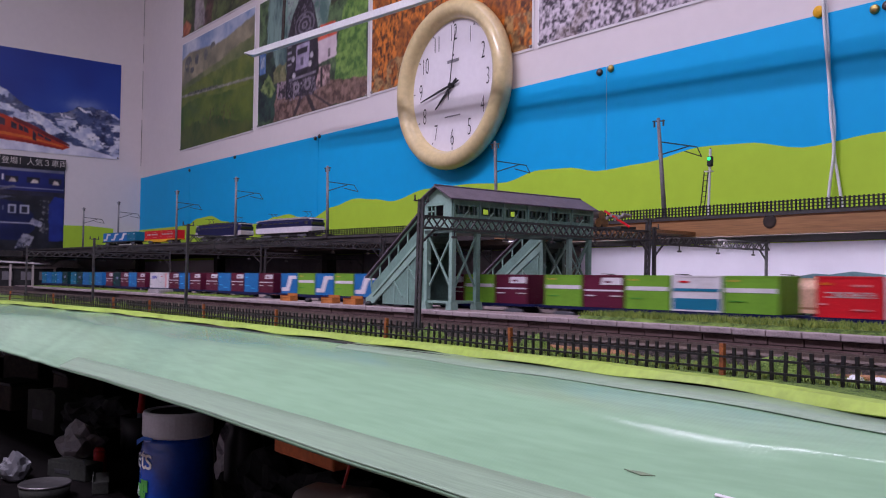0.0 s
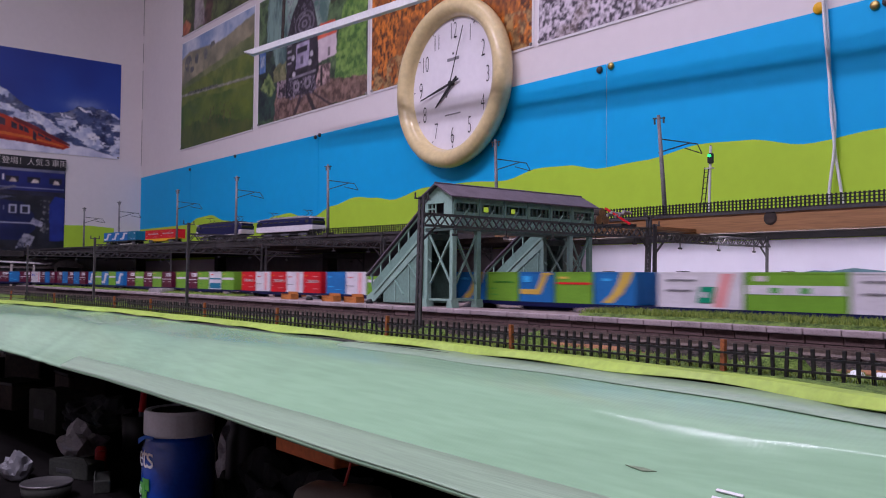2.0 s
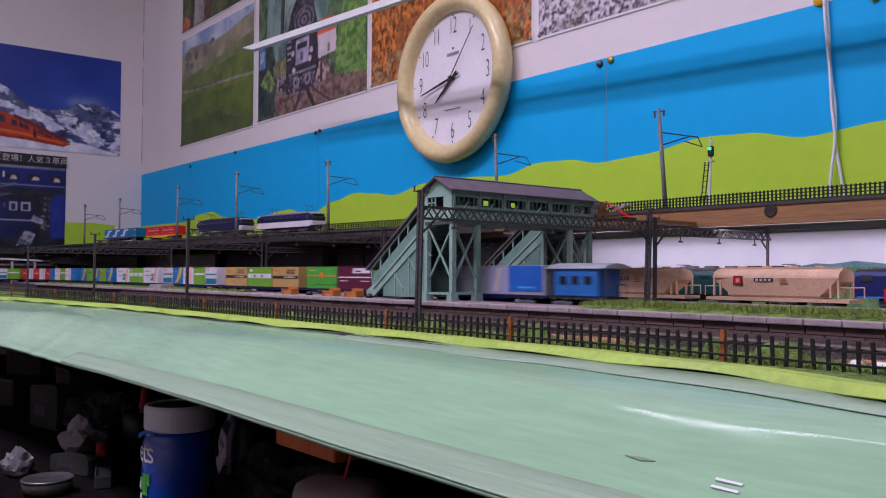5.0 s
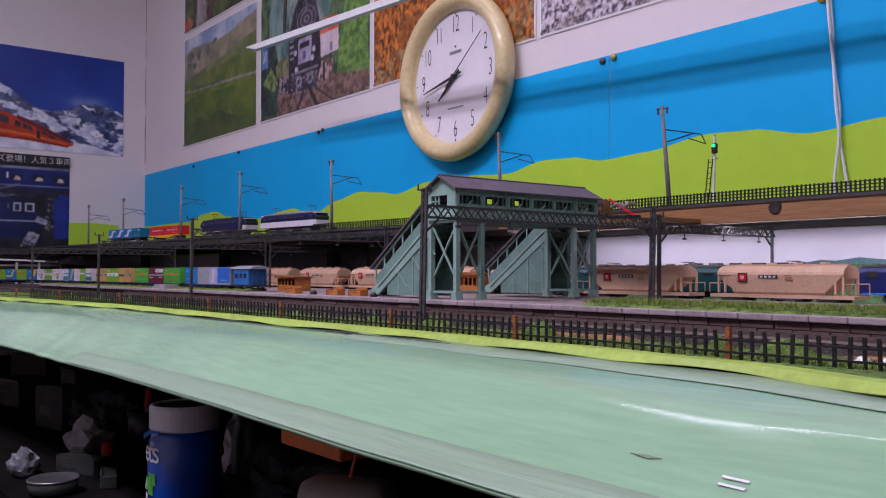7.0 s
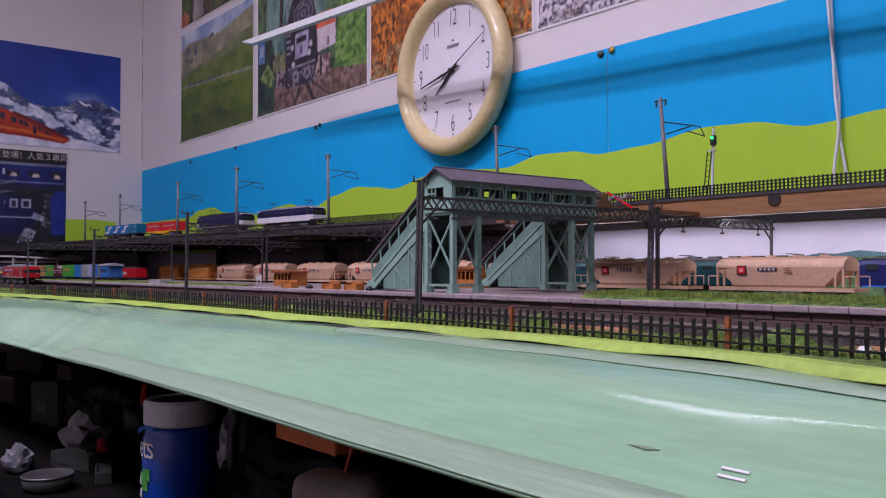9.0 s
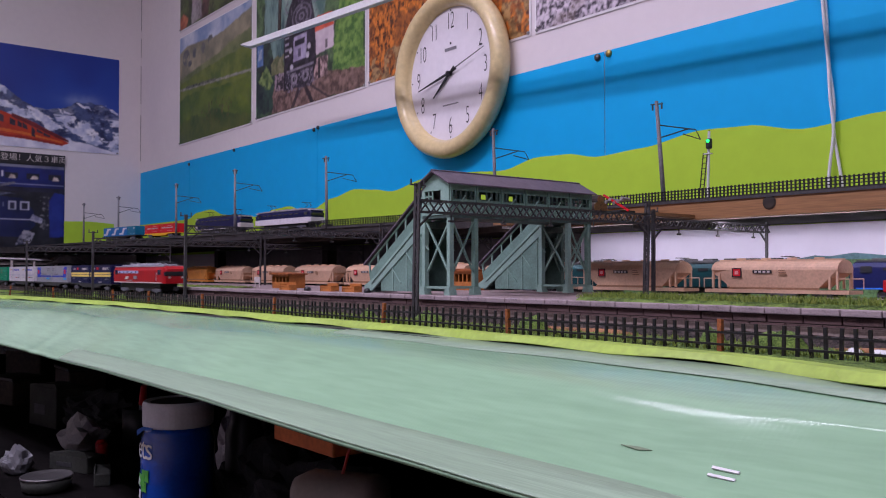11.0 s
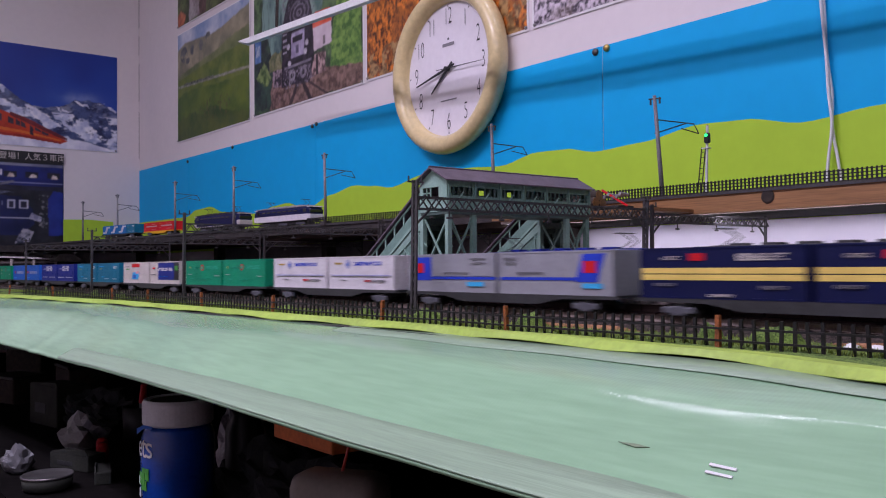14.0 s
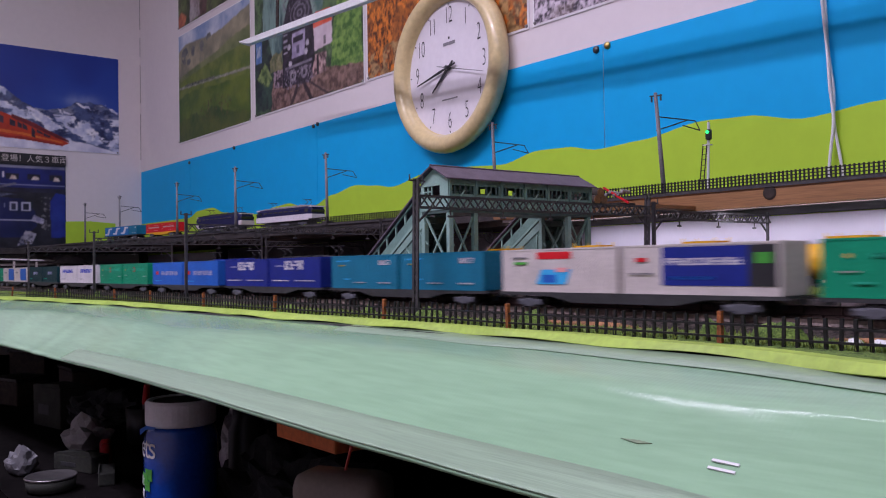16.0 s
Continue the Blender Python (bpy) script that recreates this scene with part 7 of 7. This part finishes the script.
# ---- parked wagons ----
def hopper(x, y, col="hopper_cream", L=0.160, logo=True):
    o = thing("hopper_wagon", "cream sloped-end hopper wagon with a red emblem" if logo else "weathered orange hopper wagon", "hopper wagon", (x, y, ZH), "parked hopper wagons")
    h = L / 2
    z0, z1, r = 0.0112, 0.0425, 0.0165
    pts = []
    def ring(xx, lo):
        out = []
        for k in range(13):
            a = math.pi * k / 12
            out.append((xx, -r * math.cos(a), z1 - 0.010 + 0.010 * math.sin(a)))
        return [(xx, -r * 0.8, lo)] + out + [(xx, r * 0.8, lo)]
    bm = B()
    rows = [ring(-h + 0.012, 0.029), ring(-h + 0.034, z0 + 0.002), ring(h - 0.034, z0 + 0.002), ring(h - 0.012, 0.029)]
    vr = [[bm.verts.new(p) for p in rw] for rw in rows]
    m = len(vr[0])
    for a, b in zip(vr, vr[1:]):
        for i in range(m):
            bm.faces.new((a[i], a[(i + 1) % m], b[(i + 1) % m], b[i]))
    bm.faces.new(vr[0])
    bm.faces.new(vr[-1][::-1])
    part("tank", bm, col, o)
    part("top_walkway", box(B(), -h + 0.014, h - 0.014, -0.004, 0.004, z1, z1 + 0.0012), col, o)
    for k in (-0.045, -0.015, 0.015, 0.045):
        part("hatch", rod(B(), (k, 0, z1), (k, 0, z1 + 0.0028), 0.005, n=12), col, o)
    part("underframe", box(B(), -h + 0.002, h - 0.002, -0.015, 0.015, 0.0076, 0.0112), col, o)
    part("skirt_band", box(B(), -h + 0.032, h - 0.032, -0.0142, -0.0134, 0.0114, 0.0138), "hopper_brown", o)
    for s in (-1, 1):
        bm = B()
        for y in (-0.0145, 0.0145):
            box(bm, s * (h - 0.013) - 0.0011, s * (h - 0.013) + 0.0011, y - 0.0011, y + 0.0011, 0.0125, 0.036)
            box(bm, s * (h - 0.021) - 0.001, s * (h - 0.021) + 0.001, y - 0.001, y + 0.001, 0.0125, 0.030)
            rod(bm, (s * (h - 0.001), y, 0.0125), (s * (h - 0.001), y, 0.023), 0.0006, n=5)
        for yy in (-0.0145, 0.0145):
            rod(bm, (s * (h - 0.001), yy, 0.023), (s * (h - 0.011), yy, 0.023), 0.0006, n=5)
        rod(bm, (s * (h - 0.001), -0.0145, 0.023), (s * (h - 0.001), 0.0145, 0.023), 0.0006, n=5)
        part("end_frame", bm, col, o)
        bogie(o, s * (h - 0.030), col="bogie_black")
    if logo:
        part("emblem_plate", box(B(), -0.046, -0.0345, -0.0168, -0.0160, 0.0245, 0.0345), "ink", o, "black square emblem")
        part("emblem", box(B(), -0.0447, -0.0358, -0.0170, -0.0166, 0.0256, 0.0334, 0.0003), "red", o, "red square emblem")
        part("emblem_core", box(B(), -0.0424, -0.0381, -0.0172, -0.0168, 0.0275, 0.0315), "pink", o)
        part("plate", box(B(), -0.021, 0.001, -0.0168, -0.0160, 0.0285, 0.0322), "ink", o)
        for k in range(4):
            part("plate_mark", box(B(), -0.019 + k * 0.005, -0.0160 + k * 0.005, -0.0170, -0.0166, 0.0292, 0.0314), "cream", o)
        for k in range(3):
            part("data_mark", box(B(), 0.009, 0.018 - 0.001 * k, -0.0168, -0.0160, 0.0265 + 0.0024 * k, 0.0275 + 0.0024 * k), "hopper_brown", o)
    return o


for k in range(10):
    xh = -0.492 - 0.1925 * k
    if k < 8:
        hopper(xh, YH, L=0.168)
    else:
        hopper(xh, YH, "tank_orange", 0.16, False)
hopper(-0.492 + 0.1925 * 2, YH)


def small_wagon(x, y, z, L, h, col, name, label, rz=0, z0=0.0105):
    o = thing(name, label, "wagon", (x, y, z, 0, 0, rz))
    part("underframe", box(B(), -L / 2, L / 2, -0.0145, 0.0145, z0 - 0.003, z0), "bogie_black", o)
    part("body", box(B(), -L / 2 + 0.004, L / 2 - 0.004, -0.0155, 0.0155, z0, z0 + h, 0.0012), col, o)
    for s in (-1, 1):
        bogie(o, s * L * 0.32)
    return o


sw = small_wagon(-0.492 + 0.186, YH, ZH, 0.15, 0.012, "red", "open_wagon", "low open wagon with red load on the siding")
part("load", box(B(), -0.06, 0.0, -0.012, 0.012, 0.0225, 0.032, 0.002), "hopper_brown", sw)
rw = small_wagon(-2.41, YH - 0.055, ZH, 0.20, 0.026, "red", "electric_locomotive", "parked red electric locomotive with white lettering")
part("lettering", box(B(), -0.03, 0.02, -0.0163, -0.0154, 0.018, 0.026), "cream", rw)
part("roof", box(B(), -0.085, 0.085, -0.012, 0.012, 0.0365, 0.040, 0.001), "frame_grey", rw)
for k in (-1, 1):
    bm = B()
    for y in (-0.006, 0.006):
        rod(bm, (k * 0.06, y, 0.04), (k * 0.06 + 0.01, y, 0.047), 0.0006, n=5)
        rod(bm, (k * 0.06 + 0.01, y, 0.047), (k * 0.06, y, 0.053), 0.0006, n=5)
    rod(bm, (k * 0.06, -0.012, 0.053), (k * 0.06, 0.012, 0.053), 0.0006, n=5)
    part("pantograph", bm, "mast_grey", rw)
for lx, lab, col in ((-0.60, "dark green electric locomotive standing behind the hoppers", "darkteal"), (-0.33, "dark blue electric locomotive standing behind the hoppers", "navy"), (-0.87, "dark green locomotive standing in shade", "darkteal")):
    lo = electric_loco("electric_locomotive", lab, col, "azure" if col == "navy" else "darkteal", 0.235, "dark_grey", folded=True)
    lo.matrix_world = pose(lx, YH2, ZH)

# trains on the elevated line
def upper(ob, x):
    x *= 0.972
    ob.matrix_world = pose(x, YE(x) + 0.004, ZD + 0.0055, 0, 0, 5.7 if x < -1.1 else 0) @ Matrix.Scale(0.92, 4)
    return ob


upper(electric_loco("electric_locomotive", "blue electric locomotive with a white lower body parked on the viaduct", "navy", "cream", 0.222, "stone_grey", lower="white", nose="white"), -1.638)
upper(electric_loco("electric_locomotive", "dark blue electric locomotive parked on the viaduct", "navy", "cream", 0.222, "dark_grey", nose="cream"), -1.91)
rd = container_wagon(("red", "red"), 0.19, None, True, 0.024, 0.002, "yellow", "yellow flat wagon with red containers on the viaduct")
upper(rd, -2.21)
tl = container_wagon(("slash", "slash", "slash", "teal"), 0.25, None, False, 0.026, 0.002, "dark_grey", "flat wagon with blue and white containers on the viaduct")
upper(tl, -2.455)

# log wagon with a red crane on the viaduct
lg = thing("log_wagon", "flat wagon loaded with logs and a red tipped crane", "wagon", (-0.715, 0.805, 0.1105))
part("underframe", box(B(), -0.06, 0.06, -0.014, 0.014, 0.003, 0.006), "bogie_black", lg)
for i, (yy, zz) in enumerate(((-0.008, 0.012), (0.004, 0.012), (-0.002, 0.021))):
    part("log", rod(B(), (-0.055, yy, zz), (0.02, yy, zz), 0.0062, n=14), "wood_dark", lg)
    part("log_end", rod(B(), (0.02, yy, zz), (0.0206, yy, zz), 0.0058, n=14), "wood_board", lg)
part("crane_boom", beam(B(), (0.03, -0.008, 0.026), (0.068, -0.008, 0.005), 0.0022), "red", lg)
for k in range(5):
    part("chrome_part", rod(B(), (0.035 + 0.006 * k, -0.01, 0.017 + 0.003 * math.sin(k * 2)), (0.035 + 0.006 * k, 0.004, 0.019), 0.0020, n=10), "stone_grey", lg)

# Housing made up for the added fill lamp; it stays out of view.
sl = thing("fill_strip_lamp", "slim white lamp strip added out of view under the viaduct deck", "lamp", (-0.375, 0.884, 0.1085))
part("lamp_housing", box(B(), -0.58, 0.58, -0.006, 0.004, 0.0004, 0.013), "white_metal", sl)

# ---- masonry pieces of the platform face ----
cm = mesh_of("coping_stone", box(B(), -0.0119, 0.0119, 0.5035, 0.5125, PZ - 0.0042, PZ, 0.0007), "coping")
rngb = random.Random(4)
nst = 100
for k in range(nst):
    x = 0.25 - k * 0.0244
    o = new("coping_stone", cm)
    o.parent = plat
    o.matrix_local = pose(x, rngb.uniform(-0.0002, 0.0002), rngb.uniform(-0.0002, 0.0001))
bk = mesh_of("brick", box(B(), -0.0118, 0.0118, 0.5062, 0.509, -0.0024, 0.0024, 0.0003), "brick_brown")
for row in range(2):
    for k in range(75):
        x = 0.25 - k * 0.0244 - 0.0122 * row
        o = new("brick", bk)
        o.parent = plat
        o.matrix_local = pose(x, rngb.uniform(-0.0003, 0.0003), PZ - 0.0071 - 0.0053 * row)


# ---- what moves ----
def along(rows, posef, offset):
    return [(t, posef(s + offset)) for t, s in rows]


NEAR_S = [(0, -4.7), (3, -4.7), (4, -4.55), (5, -4.155), (6, -3.703), (7, -3.251), (8, -2.80), (9.2, -2.24), (10.2, -1.80), (11.3, -1.3352), (11.5, -1.2478), (12, -1.0208), (12.5, -0.771), (13, -0.5401), (13.5, -0.3282), (14, -0.107), (14.5, 0.108), (15, 0.340), (15.5, 0.571), (16, 0.801)]
FAR_S = [(0, 0), (0.5, -0.219), (1, -0.466), (1.5, -0.741), (2, -1.023), (2.5, -1.309), (3, -1.595), (3.5, -1.878), (4.0, -2.128), (4.2, -2.216), (5.2, -2.64), (6.3, -3.078), (7, -3.346), (8, -3.72), (9.2, -4.16), (10.5, -4.64), (12, -5.2), (14, -5.94), (16, -6.68)]
THIRD_S = [(0, 2.35), (5, 2.35), (6, 2.23), (16, -1.399)]


def dense(rows, step=0.5):
    """Fill the rows so that no thing turns far between two of them."""
    out = []
    for (ta, sa), (tb, sb) in zip(rows, rows[1:]):
        n = max(1, math.ceil((tb - ta) / step))
        out += [(ta + (tb - ta) * k / n, sa + (sb - sa) * k / n) for k in range(n)]
    return out + [rows[-1]]


def motions():
    for ob, off in NEAR:
        walk(ob, along(dense(NEAR_S), near_pose, off))
    for ob, off in FAR:
        walk(ob, along(dense([(t, s * KF) for t, s in FAR_S]), far_pose, off))
    for ob, off in THIRD:
        walk(ob, along(dense(THIRD_S), far_pose, off))
    walk(second, [(t, pose(0, 0, 0, 0, 8 + 6 * t, 0)) for t in range(17)])


motions()
